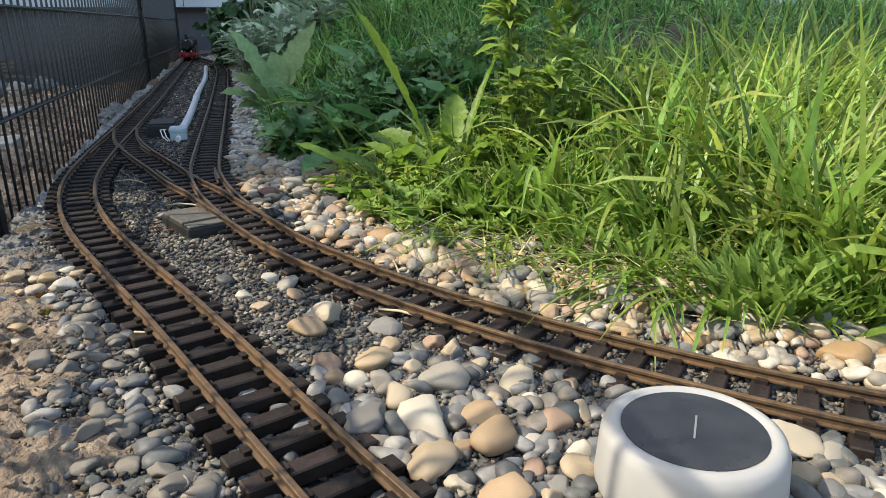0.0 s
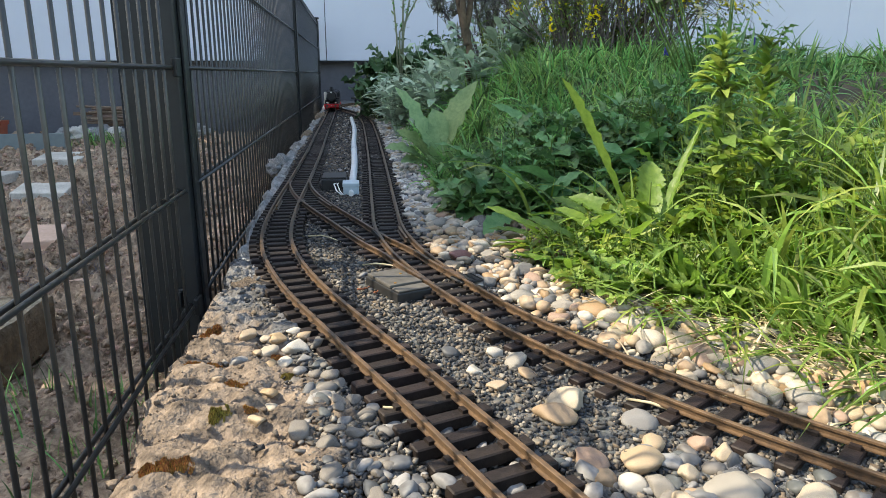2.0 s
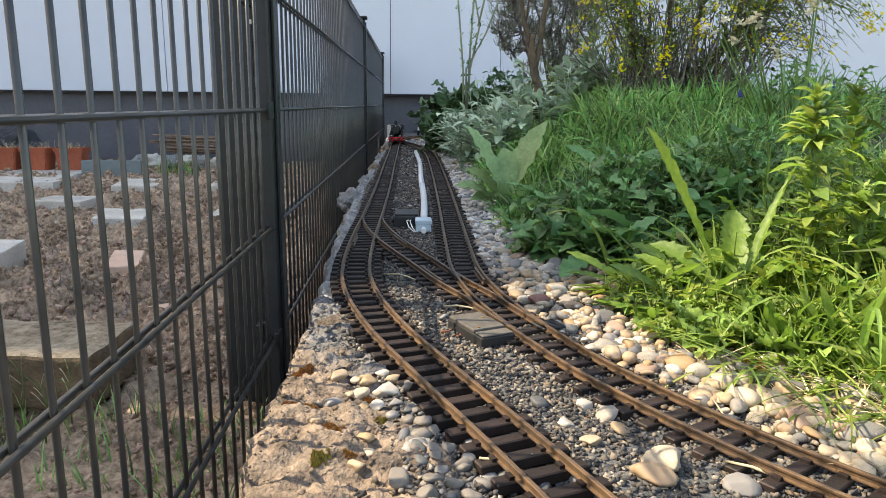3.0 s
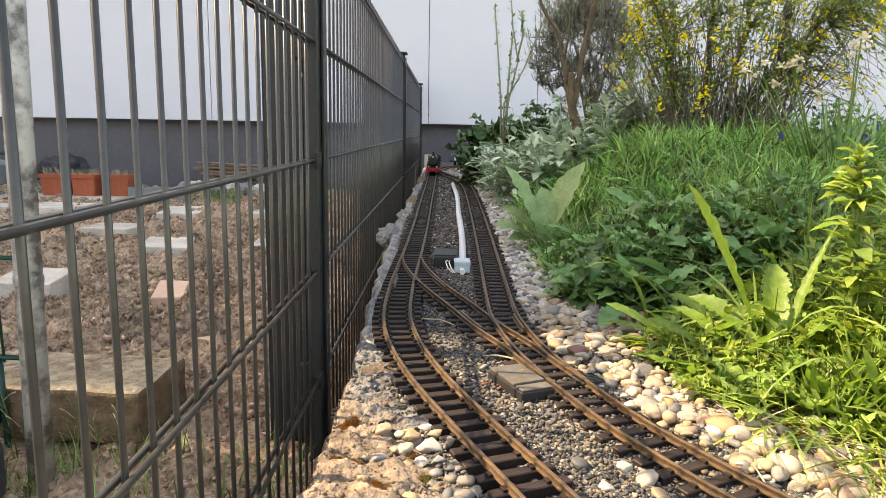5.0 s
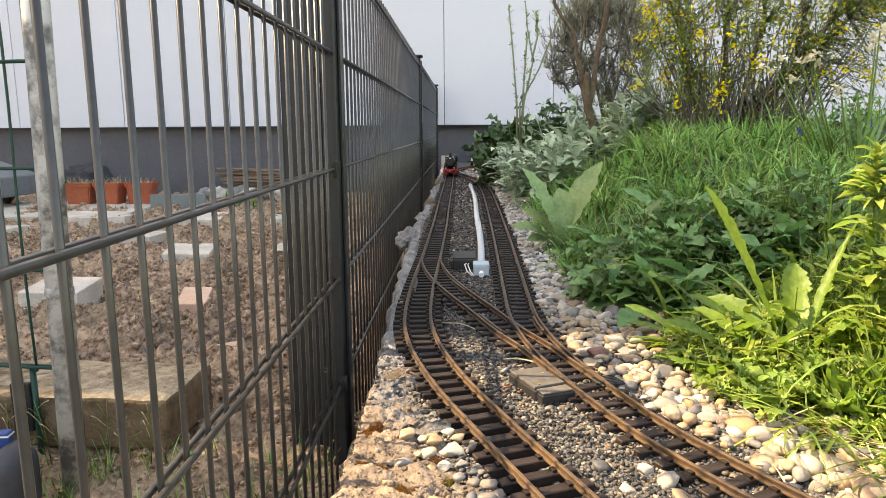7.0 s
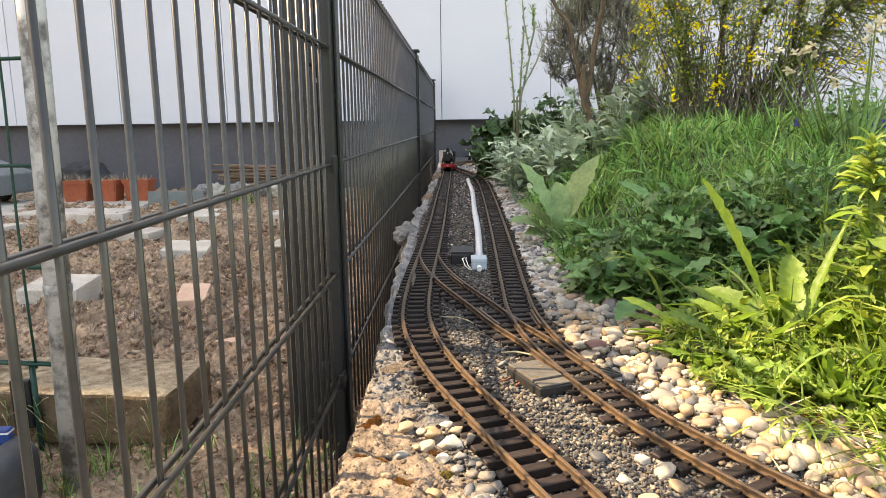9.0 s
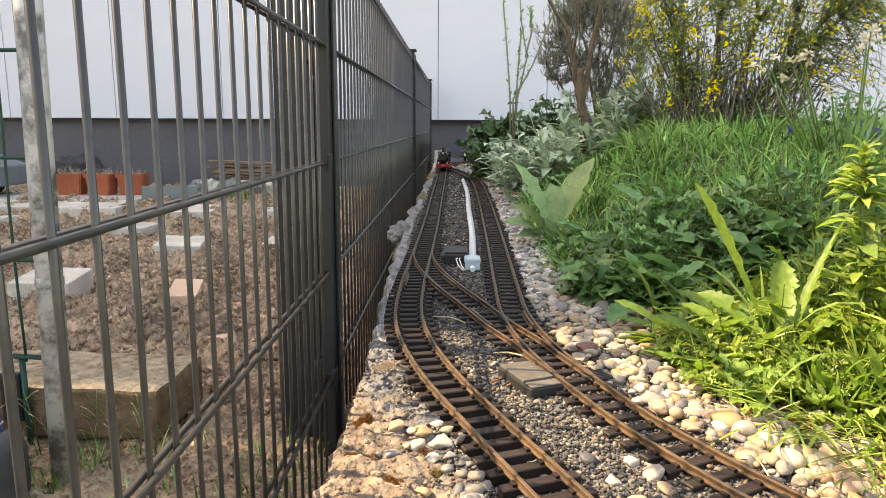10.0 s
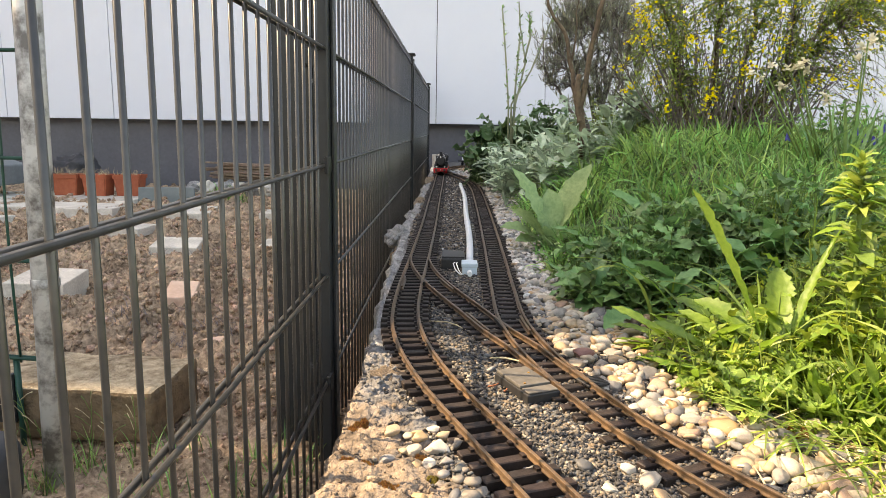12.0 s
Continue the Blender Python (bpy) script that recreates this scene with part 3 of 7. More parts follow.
def build_setting():
    g = put("ground", height_sheet("ground", [-60, -20, -8, -4.2, 0, 6, 20, 60], [-60, -20, -5, 0.5, 7, 20, 60], lambda x, y: -0.42 if -5 < x < 7 and -2 < y < 8 else -0.36, M_GROUND))
    tagged(g, "garden ground around the railway", "ground", kind="structure")
    s = put("garden_soil", height_sheet("garden_soil", [-14, -9, -6.5] + lin(-4.4, -2.45, 70) + lin(-2.43, 0.12, 300), [-10, -5, -2, -0.5] + lin(0.2, 2.2, 60) + lin(2.21, 4.6, 290) + lin(4.62, 7.16, 150), soil_z, M_SOIL))
    tagged(s, "freshly dug brown garden soil in clods", "soil", kind="structure")

    def bed(x, y):
        xl = lerp_table(EDGE_L, y) + 0.02
        z = bank_z(x, y) + 0.0022 * fnoise(x, y, 0, 60)
        if y < 2.7 and abs(x - lerp_table(A_BY_Y, y)) < 0.055:
            z -= 0.0085
        if y < 1.85 and x < xl - 0.02 + edge_width(y) - 0.012:
            z -= 0.03
        if x < xl:
            z -= (xl - x) * 5
        return max(z, -0.36)
    xs = lin(0.0, 0.72, 100) + lin(0.74, 1.4, 34) + lin(1.45, 7, 30) + [9, 14]
    ys = [-10, -6, -3] + lin(-1.5, 0.6, 12) + lin(0.62, 2.6, 170) + lin(2.63, 7.16, 120)
    t = put("track_bed", height_sheet("track_bed", xs, ys, lambda x, y: bed(x, y) - (0.006 if x > lerp_table(BED_X, y) + 0.06 else 0), M_GRAVELBED))
    tagged(t, "grey gravel bed under the garden railway", "gravel bed", kind="structure")
    xs = lin(0.0, 1.0, 60) + lin(1.05, 6.4, 50) + [9, 13]
    V, F = [], []
    for y in [-10, -6, -3] + lin(-1.4, 7.14, 170):
        for u in xs:
            x = lerp_table(BED_X, y) + 0.02 + u
            V.append((x, y, bank_z(x, y) + 0.004 * (1 - math.exp(-u * 30)) - 0.002 + 0.006 * fnoise(x, y, 7, 25)))
    n = len(xs)
    F = [(j * n + i, j * n + i + 1, (j + 1) * n + i + 1, (j + 1) * n + i) for j in range(172) for i in range(n - 1)]
    p = put("planting_bed", mesh_of("planting_bed", V, F, M_BED, True))
    tagged(p, "dark earth of the planted bed", "planting bed", kind="structure")

    # rough cast edge of stone and concrete above the soil
    def edge_piece(name, y0, y1, mat, width, label, amp, top=0.0):
        ny, prof = int((y1 - y0) / 0.0042), 72
        V, F = [], []
        for j in range(ny + 1):
            y = y0 + (y1 - y0) * j / ny
            xl = lerp_table(EDGE_L, y)
            w = width(y)
            zt = rail_z(y) - 0.022 + top
            for i in range(prof + 1):
                s = i / prof
                if s < 0.35:
                    k = s / 0.35
                    x, z, nx, nz = xl - 0.03 * (1 - k), zt - 0.31 * (1 - k) ** 1.1 - 0.004, -1, 0.3
                else:
                    k = (s - 0.35) / 0.65
                    x, z, nx, nz = xl + w * k, zt - 0.008 * k * k, 0, 1
                d = edge_relief(x, y, z, amp)
                V.append((x + nx * d, y, z + nz * d))
        m = prof + 1
        F = [(j * m + i, j * m + i + 1, (j + 1) * m + i + 1, (j + 1) * m + i) for j in range(ny) for i in range(prof)]
        return tagged(put(name, mesh_of(name, V, F, mat, True)), label, "stone edging", kind="structure")
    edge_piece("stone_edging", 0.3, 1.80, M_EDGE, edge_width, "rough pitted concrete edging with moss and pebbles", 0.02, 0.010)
    edge_piece("stone_edging", 1.74, 6.9, M_ROCKGREY, lambda y: 0.045, "grey mortar edging below the railway track", 0.02, 0.0)

    # house: cladding, plinth, flank walls and roof
    Y = 7.1
    pl = box_bm(24, 0.2, 0.9, 0, 1, (-3.0, Y + 0.17, -0.45))
    tagged(part("wall_plinth", pl, M_PLINTH, None), "grey rendered plinth of the white house", "wall", kind="structure")
    w = tagged(empty("wall_house"), "white clad house wall in narrow upright joints", "wall", kind="structure")
    part("core", box_bm(24, 0.18, 7.1, 0, 1, (-3.0, Y + 0.13, 0.452)), M_SHADOWGAP, w)
    # dark strip stands in for the shadow line below the panels
    part("sill_shade_strip", box_bm(24, 0.05, 0.012, 0, 1, (-3.0, Y + 0.012, 0.392)), M_SHADOWGAP, w, "dark strip drawn for the shadow under the panels")
    panel = from_bm("panel", box_bm(0.974, 0.03, 2.34, 0.002, 1), M_CLAD)
    for k in range(-12, 9):
        for r in range(3):
            put("panel", panel, w, Matrix.Translation((0.072 + 0.49 + 0.98 * k, Y + 0.015, 0.405 + 2.35 * r)))
    tagged(part("roof", box_bm(24.4, 7.0, 0.15, 0, 1, (-3.0, Y + 3.4, 7.5)), M_SHADOWGAP, None), "flat dark roof of the house", "roof", kind="structure")
    # unseen tall block, added so its shadow covers the far track and bed
    tagged(part("wall_shade_block", box_bm(0.9, 4.1, 14.6, 0, 1, (-10.0, 5.04, -0.4)), M_CLAD, None), "tall white block added out of view to shade the far garden", "wall", kind="structure")
    tagged(part("roof", box_bm(0.9, 4.1, 0.15, 0, 1, (-10.0, 5.04, 14.2)), M_SHADOWGAP, None), "flat dark top of the added tall shade block", "roof", kind="structure")
    # second unseen block, added to keep sun off the soil left of the fence
    tagged(part("wall_plot_shade", box_bm(2.6, 6.4, 4.65, 0, 1, (-5.3, -0.9, -0.4)), M_CLAD, None), "low white block added out of view to shade the vegetable plot", "wall", kind="structure")
    tagged(part("roof", box_bm(2.6, 6.4, 0.1, 0, 1, (-5.3, -0.9, 4.25)), M_SHADOWGAP, None), "flat dark top of the added low shade block", "roof", kind="structure")
    tagged(part("wall_flank", box_bm(0.2, 6.6, 7.9, 0, 1, (-14.9, Y + 3.55, -0.4)), M_PLINTH, None), "plain flank wall of the house", "wall", kind="structure")
    tagged(part("wall_flank", box_bm(0.2, 6.6, 7.9, 0, 1, (8.9, Y + 3.55, -0.4)), M_PLINTH, None), "plain flank wall of the house", "wall", kind="structure")


build_setting()
build_tracks()


# ---- fence ----
def rod_mesh(r, h, name):
    return from_bm(name, cyl_bm(r, r, h, 8), M_FENCE, True)


ROD = rod_mesh(0.0028, 1.07, "upright_rod")
LEVELS = [0.105 + 0.2 * k for k in range(-2, 4)]


FENCE = tagged(empty("fence"), "anthracite double-rod mesh fence with slim posts and caps", "fence")


def fence_panel(y0, y1, x=0.0, label=""):
    f = put("fence_panel", None, FENCE, Matrix.Translation((x, y0, 0)), label)
    n = round((y1 - y0) / 0.05)
    for k in range(n + 1):
        put("upright_rod", ROD, f, Matrix.Translation((0, 0.05 * k, -0.335)))
    cross = from_bm("cross_rod", cyl_bm(0.0032, 0.0032, y1 - y0 + 0.02, 8, Matrix.Rotation(-math.pi / 2, 4, "X")), M_FENCE, True)
    for z in LEVELS:
        for s in (-1, 1):
            put("cross_rod", cross, f, Matrix.Translation((s * 0.0056, -0.01, z)))
    return f


def fence_post(y, x=-0.002):
    p = put("fence_post", from_bm("fence_post", box_bm(0.026, 0.042, 1.085, 0.003, 2), M_POST), FENCE, Matrix.Translation((x, y, -0.34)))
    part("cap", box_bm(0.05, 0.075, 0.012, 0.004, 2, (0, 0, 1.085)), M_BLACKP, p)
    part("clamp_bar", box_bm(0.005, 0.03, 1.05, 0.001, 1, (0.0165, 0.018, 0.02)), M_POST, p)
    for z in LEVELS[1::2]:
        part("clamp", box_bm(0.008, 0.034, 0.03, 0.002, 2, (0.012, -0.026, z + 0.325)), M_POST, p)
    return p


fence_panel(-0.59, 1.905)
fence_panel(2.0, 4.45)
fence_panel(4.525, 6.975)
for y in (-0.65, 1.928, 4.482, 7.01):
    fence_post(y)


def gate_post():
    """Square steel post just behind the mesh, joined to the slim fence post by a bracket."""
    g = tagged(empty("gate_post", Matrix.Translation((-0.066, 2.018, -0.36))), "square anthracite steel gate post behind the mesh fence", "post")
    part("shaft", box_bm(0.078, 0.078, 1.5, 0.004, 2), M_POST, g)
    part("bracket", box_bm(0.05, 0.012, 0.036, 0.002, 1, (0.05, -0.05, 0.838)), M_POST, g, "flat steel bracket")
    part("bracket", box_bm(0.05, 0.012, 0.036, 0.002, 1, (0.05, -0.05, 0.24)), M_POST, g, "flat steel bracket")
    part("bracket_arm", box_bm(0.012, 0.03, 0.03, 0.002, 1, (0.03, -0.05, 0.841)), M_POST, g)
    part("bracket_arm", box_bm(0.012, 0.03, 0.03, 0.002, 1, (0.03, -0.05, 0.243)), M_POST, g)
    part("tag", box_bm(0.006, 0.0015, 0.008, 0, 1, (0.033, -0.0402, 0.81)), M_WHITEPAINT, g, "small white tag")


gate_post()


# ---- stones ----
def ico(sub):
    b = bmesh.new()
    bmesh.ops.create_icosphere(b, subdivisions=sub, radius=1.0)
    v = np.array([q.co[:] for q in b.verts])
    f = np.array([[q.index for q in p.verts] for p in b.faces])
    b.free()
    return v, f


ICO1, ICO2 = ico(1), ico(2)


def scatter(name, items, mat, variants, smooth):
    """One mesh of many stones. items: (x, y, z, sx, sy, sz, turn, tilt)."""
    VV, FF, o = [], [], 0
    for i, (x, y, z, sx, sy, sz, a, b) in enumerate(items):
        v, f = variants[i % len(variants)]
        v = v * (sx, sy, sz)
        cb, sb = math.cos(b), math.sin(b)
        v = np.stack([v[:, 0], v[:, 1] * cb - v[:, 2] * sb, v[:, 1] * sb + v[:, 2] * cb], 1)
        ca, sa = math.cos(a), math.sin(a)
        v = np.stack([v[:, 0] * ca - v[:, 1] * sa, v[:, 0] * sa + v[:, 1] * ca, v[:, 2]], 1)
        VV.append(v + (x, y, z))
        FF.append(f + o)
        o += len(v)
    return mesh_tris(name, np.concatenate(VV), np.concatenate(FF), mat, smooth)


nr = np.random.RandomState(11)
_CV = np.array([(-1, -1, -1), (1, -1, -1), (1, 1, -1), (-1, 1, -1), (-1, -1, 1), (1, -1, 1), (1, 1, 1), (-1, 1, 1)], dtype=float) * 0.62
_CF = np.array([(0, 2, 1), (0, 3, 2), (4, 5, 6), (4, 6, 7), (0, 1, 5), (0, 5, 4), (1, 2, 6), (1, 6, 5), (2, 3, 7), (2, 7, 6), (3, 0, 4), (3, 4, 7)])
CHIPS = [(_CV + nr.uniform(-0.36, 0.36, _CV.shape), _CF) for _ in range(16)]


def cobble(base, k, cuts, soft):
    """A worn stone: a lumpy ball with a few faces ground flat and an uneven outline."""
    v = base[0].copy()
    r = np.random.RandomState(100 + k)
    for _ in range(cuts):
        d = r.normal(size=3)
        d /= np.linalg.norm(d)
        far = v @ d - r.uniform(0.5, 0.85)
        v -= np.outer(np.maximum(far, 0) * soft, d)
    for i, p in enumerate(v):
        q = Vector(p)
        v[i] = p * (1 + 0.17 * noise.noise(q * 0.9 + Vector((k * 5.1, 0, 0))) + 0.12 * noise.noise(q * 2.1 + Vector((0, k * 3.3, 0))) + 0.035 * noise.noise(q * 5.5 + Vector((0, 0, k * 2.7))))
    return v, base[1]


ICO3 = ico(3)
ROUND = [cobble(ICO2, k, 6, 0.9) for k in range(16)]
COBBLES = [cobble(ICO3, k + 40, 6, 0.88) for k in range(14)]


SUBS = [[q for q in L[::5]] for L in (LINE_A, LINE_B, LINE_C)]


def near_track(x, y):
    return min(min((q[0].x - x) ** 2 + (q[0].y - y) ** 2 for q in L) for L in SUBS) ** 0.5


def build_gravel():
    r = random.Random(3)
    items = []
    for y0, y1, n, s0, s1 in ((0.78, 1.5, 32000, 0.0014, 0.0039), (1.5, 2.4, 24000, 0.0016, 0.0042), (2.4, 3.6, 15000, 0.0025, 0.0055), (3.6, 6.3, 9000, 0.004, 0.0075)):
        for _ in range(n):
            y = r.uniform(y0, y1)
            x = r.uniform(lerp_table(EDGE_L, y) + 0.03, min(lerp_table(BED_X, y) + 0.04, 1.2))
            if y < 1.8 and x < lerp_table(TRACK_L, y) - 0.06 - 0.08 * smoothstep(1.5, 1.1, y) and r.random() < 0.95:
                continue
            s = r.uniform(s0, s1)
            low = 0.0095 if y < 2.7 and abs(x - lerp_table(TRACK_L, y)) < 0.05 else 0.0
            items.append((x, y, bank_z(x, y) - low + r.uniform(-0.2, 0.75) * s, s * r.uniform(0.8, 1.5), s * r.uniform(0.6, 1.0), s * r.uniform(0.4, 0.9), r.uniform(0, 6.28), r.uniform(-0.8, 0.8)))
    ob = put("gravel", scatter("gravel", items, M_GRAVEL, CHIPS, False))
    tagged(ob, "grey crushed stone ballast between the tracks", "gravel", kind="stuff")


TRACK_L = [(c[1], c[0]) for c in TRACK_A]   # track centre by y
PEBBLE_MESH = [mesh_tris("pebble", v, f, M_PEBBLE, True) for v, f in COBBLES]
PEBBLE_GREY = [mesh_tris("pebble", v, f, M_PEBBLE_GREY, True) for v, f in COBBLES]
PEBBLE_BEIGE = [mesh_tris("pebble", v, f, M_PEBBLE_BEIGE, True) for v, f in COBBLES]


def build_pebbles():
    """River pebbles: the nearest as single pieces, the rest as loose fill."""
    r = random.Random(21)
    bed = tagged(empty("pebble_bed"), "loose bed of rounded pale river pebbles along the planted bed", "pebbles", kind="structure")
    inner = tagged(empty("pebble_bed"), "loose river pebbles between and beside the rails", "pebbles", kind="structure")
    taken, single, fill, grey = [], [], [], []

    def free(x, y, s):
        for a, b, c in taken:
            if abs(a - x) < 0.06 and (a - x) ** 2 + (b - y) ** 2 < ((s + c) * 0.80) ** 2:
                return False
        return True

    def one(x, y, s, flat=0.62, lift=0.25):
        taken.append((x, y, s))
        single.append((x, y, s, flat, lift))
    # stones that stand out
    for x, y, s in ((0.472, 1.262, 0.024), (0.455, 1.243, 0.02), (0.428, 1.385, 0.012), (0.445, 1.36, 0.014), (0.452, 1.33, 0.011), (0.524, 1.225, 0.016), (0.548, 1.115, 0.024), (0.163, 1.462, 0.015), (0.197, 1.45, 0.012), (0.190, 1.422, 0.012), (0.218, 1.428, 0.018), (0.238, 1.44, 0.012), (0.163, 1.395, 0.012), (0.182, 1.46, 0.008), (0.178, 1.415, 0.006), (0.193, 1.465, 0.009), (0.225, 1.46, 0.011), (0.212, 1.475, 0.010), (0.15, 1.345, 0.008), (0.203, 1.31, 0.010), (0.208, 1.288, 0.008), (0.198, 1.265, 0.010), (0.235, 1.245, 0.013), (0.21, 1.39, 0.009), (0.228, 1.395, 0.008), (0.195, 1.387, 0.008), (0.575, 1.50, 0.022), (0.50, 1.165, 0.02), (0.56, 1.03, 0.021), (0.505, 1.10, 0.019), (0.462, 1.17, 0.017), (0.60, 1.10, 0.017), (0.475, 1.075, 0.02), (0.51, 1.02, 0.022), (0.545, 0.975, 0.019), (0.415, 1.305, 0.012), (0.40, 1.345, 0.011), (0.455, 1.78, 0.015), (0.47, 1.72, 0.016), (0.50, 1.74, 0.017), (0.53, 1.62, 0.02), (0.50, 1.66, 0.016), (0.60, 1.44, 0.017), (0.63, 1.41, 0.016)):
        one(x, y, s * 0.86)
    tries = 0
    while len(single) < 480 and tries < 26000:
        tries += 1
        y = 0.86 + 1.35 * r.random() ** 1.15
        zone = r.random()
        if zone < 0.5:
            lo = max(q[0].x for q in LINE_B[::8] if abs(q[0].y - y) < 0.05) if y < 1.6 else lerp_table([(c[1], c[0]) for c in TRACK_C], y)
            x = r.uniform(lo + 0.05, lerp_table(BED_X, y) + 0.05)
            s = 0.0075 + 0.0125 * r.random() ** 1.7
        elif zone < 0.85:
            y = 0.84 + 0.35 * r.random() ** 1.2
            x = r.uniform(lerp_table(TRACK_L, y) + 0.055, 0.78)
            s = 0.008 + 0.016 * r.random() ** 1.7
        else:
            y = r.uniform(0.92, 1.42)
            x = r.uniform(0.14, lerp_table(TRACK_L, y) - 0.055)
            s = r.uniform(0.005, 0.0105)
            if x < lerp_table(TRACK_L, y) - 0.05 - 0.08 * smoothstep(1.5, 1.1, y):
                continue
        if near_track(x, y) < 0.035 + s * 0.8 or not free(x, y, s):
            continue
        one(x, y, s, r.uniform(0.5, 0.8))
    def b_by_y(y):
        return min(LINE_B, key=lambda q: abs(q[0].y - y))[0].x
    mz = bank_z(0.447, 1.752) + 0.008
    put("pebble", mesh_tris("pebble", *COBBLES[3], M_MAROON, True), bed, Matrix.Translation((0.447, 1.752, mz)) @ Matrix.Diagonal((0.019, 0.015, 0.012, 1)), "dark red pebble")
    taken.append((0.447, 1.752, 0.017))
    for i, (x, y, s, flat, lift) in enumerate(single):
        z = bank_z(x, y) + s * flat * r.uniform(0.25, 0.6)
        if y < 1.8 and x < lerp_table(EDGE_L, y) + edge_width(y):
            z = max(z, edge_top(x, y) + s * flat * 0.45)
        side = bed if x > b_by_y(y) else inner
        put("pebble", (PEBBLE_BEIGE if x < 0.235 and y > 1.25 else PEBBLE_GREY if x < lerp_table(TRACK_L, y) else PEBBLE_MESH)[i % 14], side, Matrix.Translation((x, y, z)) @ Euler((r.uniform(-.35, .35), r.uniform(-.35, .35), r.uniform(0, 6.28))).to_matrix().to_4x4() @ Matrix.Diagonal((s * r.uniform(1.0, 1.4), s * r.uniform(0.8, 1.05), s * flat, 1)))
    c_by_y = [(c[1], c[0]) for c in TRACK_C]
    for _ in range(7600):
        y = 0.7 + 5.4 * r.random() ** 1.6
        zone = r.random()
        layer = 0.0
        if zone < 0.7:
            lo = max(q[0].x for q in LINE_B[::8] if abs(q[0].y - y) < 0.05) if y < 1.6 else lerp_table(c_by_y, y)
            x = r.uniform(lo + 0.042, lerp_table(BED_X, y) + 0.07)
            s = 0.0038 + 0.0085 * r.random() ** 1.5
            layer = r.random() * 0.006
        elif zone < 0.84:
            y = 0.7 + 0.48 * r.random() if r.random() < 0.86 else r.uniform(1.18, 1.9)
            x = r.uniform(lerp_table(TRACK_L, y) + 0.045, 0.8)
            s = 0.003 + 0.009 * r.random() ** 1.6
            if y > 1.18 and r.random() < 0.6:
                continue
        elif zone < 0.93:
            y = r.uniform(0.8, 1.45)
            x = lerp_table(TRACK_L, y) - r.uniform(0.045, 0.06 + 0.09 * smoothstep(1.5, 1.1, y))
            s = 0.003 + 0.009 * r.random() ** 1.8
            if r.random() < 0.62 + 0.25 * smoothstep(1.1, 1.4, y):
                continue
        elif zone < 0.97:
            y = r.uniform(0.8, 1.45)
            x = lerp_table(TRACK_L, y) + r.uniform(-0.05, 0.05)
            s = r.uniform(0.004, 0.009)
            layer = -0.007
        else:
            y = r.uniform(2.5, 5.2)
            x = r.uniform(0.2, 0.31)
            s = r.uniform(0.004, 0.009)
        if y > 2.15 and r.random() < 0.85:
            continue
        d = near_track(x, y)
        if zone < 0.93 and d < 0.036:
            continue
        (fill if zone < 0.7 else grey).append((x, y, bank_z(x, y) + layer + s * r.uniform(0.1, 0.45), s * r.uniform(1.0, 1.45), s * r.uniform(0.75, 1.05), s * r.uniform(0.5, 0.8), r.uniform(0, 6.28), r.uniform(-0.5, 0.5)))
    fo = put("pebble_fill", scatter("pebble_fill", fill, M_PEBBLE_SMALL, ROUND, True))
    tagged(fo, "small grey and beige river pebbles", "pebbles", kind="stuff")
    go = put("pebble_fill", scatter("pebble_fill", grey, M_PEBBLE_GREY, ROUND, True))
    tagged(go, "small grey pebbles strewn beside the rails", "pebbles", kind="stuff")
    pale = []
    for _ in range(5200):
        y = 2.05 + 3.9 * r.random() ** 1.3
        if r.random() < 0.62:
            x = r.uniform(lerp_table(c_by_y, y) + 0.048, lerp_table(BED_X, y) + 0.1)
            s = r.uniform(0.006, 0.012) * (0.8 + 0.1 * y)
        else:
            x = r.uniform(0.19, 0.32)
            s = r.uniform(0.002, 0.005) * (0.7 + 0.15 * y)
            if r.random() > 0.12 + 0.4 * smoothstep(2.8, 4.2, y):
                continue
        if near_track(x, y) < 0.04:
            continue
        pale.append((x, y, bank_z(x, y) + s * r.uniform(0.15, 0.5), s * r.uniform(1.0, 1.4), s * r.uniform(0.8, 1.05), s * r.uniform(0.5, 0.85), r.uniform(0, 6.28), r.uniform(-0.5, 0.5)))
    po = put("pebble_fill", scatter("pebble_fill", pale, M_PEBBLE_PALE, ROUND, True))
    tagged(po, "pale grey pebbles along the shaded siding", "pebbles", kind="stuff")


def rock(name, x, y, z, sx, sy, sz, mat, label, seed, turn=0.0):
    b = bmesh.new()
    bmesh.ops.create_icosphere(b, subdivisions=4, radius=1.0)
    for v in b.verts:
        p = v.co.copy()
        q = p + Vector((seed * 3.7, 0, 0))
        v.co = p * (0.9 + 0.42 * noise.noise(q * 1.1) + 0.3 * noise.noise(q * 2.4) + 0.14 * noise.noise(q * 6.0) + 0.07 * noise.noise(q * 13))
    me = from_bm(name, b, mat, True)
    ob = put(name, me, None, Matrix.Translation((x, y, z)) @ Matrix.Rotation(turn, 4, "Z") @ Matrix.Diagonal((sx, sy, sz, 1)))
    return tagged(ob, label, "rock", "rocks along the edge")


build_gravel()
build_pebbles()
rk = random.Random(5)
rock("rock", 0.05, 3.05, -0.005, 0.05, 0.09, 0.042, M_ROCKGREY, "grey angular rock overhanging the edge by the fence", 1)
rock("rock", 0.075, 2.8, -0.03, 0.04, 0.10, 0.035, M_ROCK, "pale rough rock in the edging", 2)
rock("rock", 0.078, 3.55, 0.0, 0.04, 0.14, 0.035, M_ROCKGREY, "grey rough rock in the edging", 3)
rock("rock", 0.085, 4.0, 0.005, 0.036, 0.16, 0.036, M_ROCK, "pale rough rock in the edging", 4)
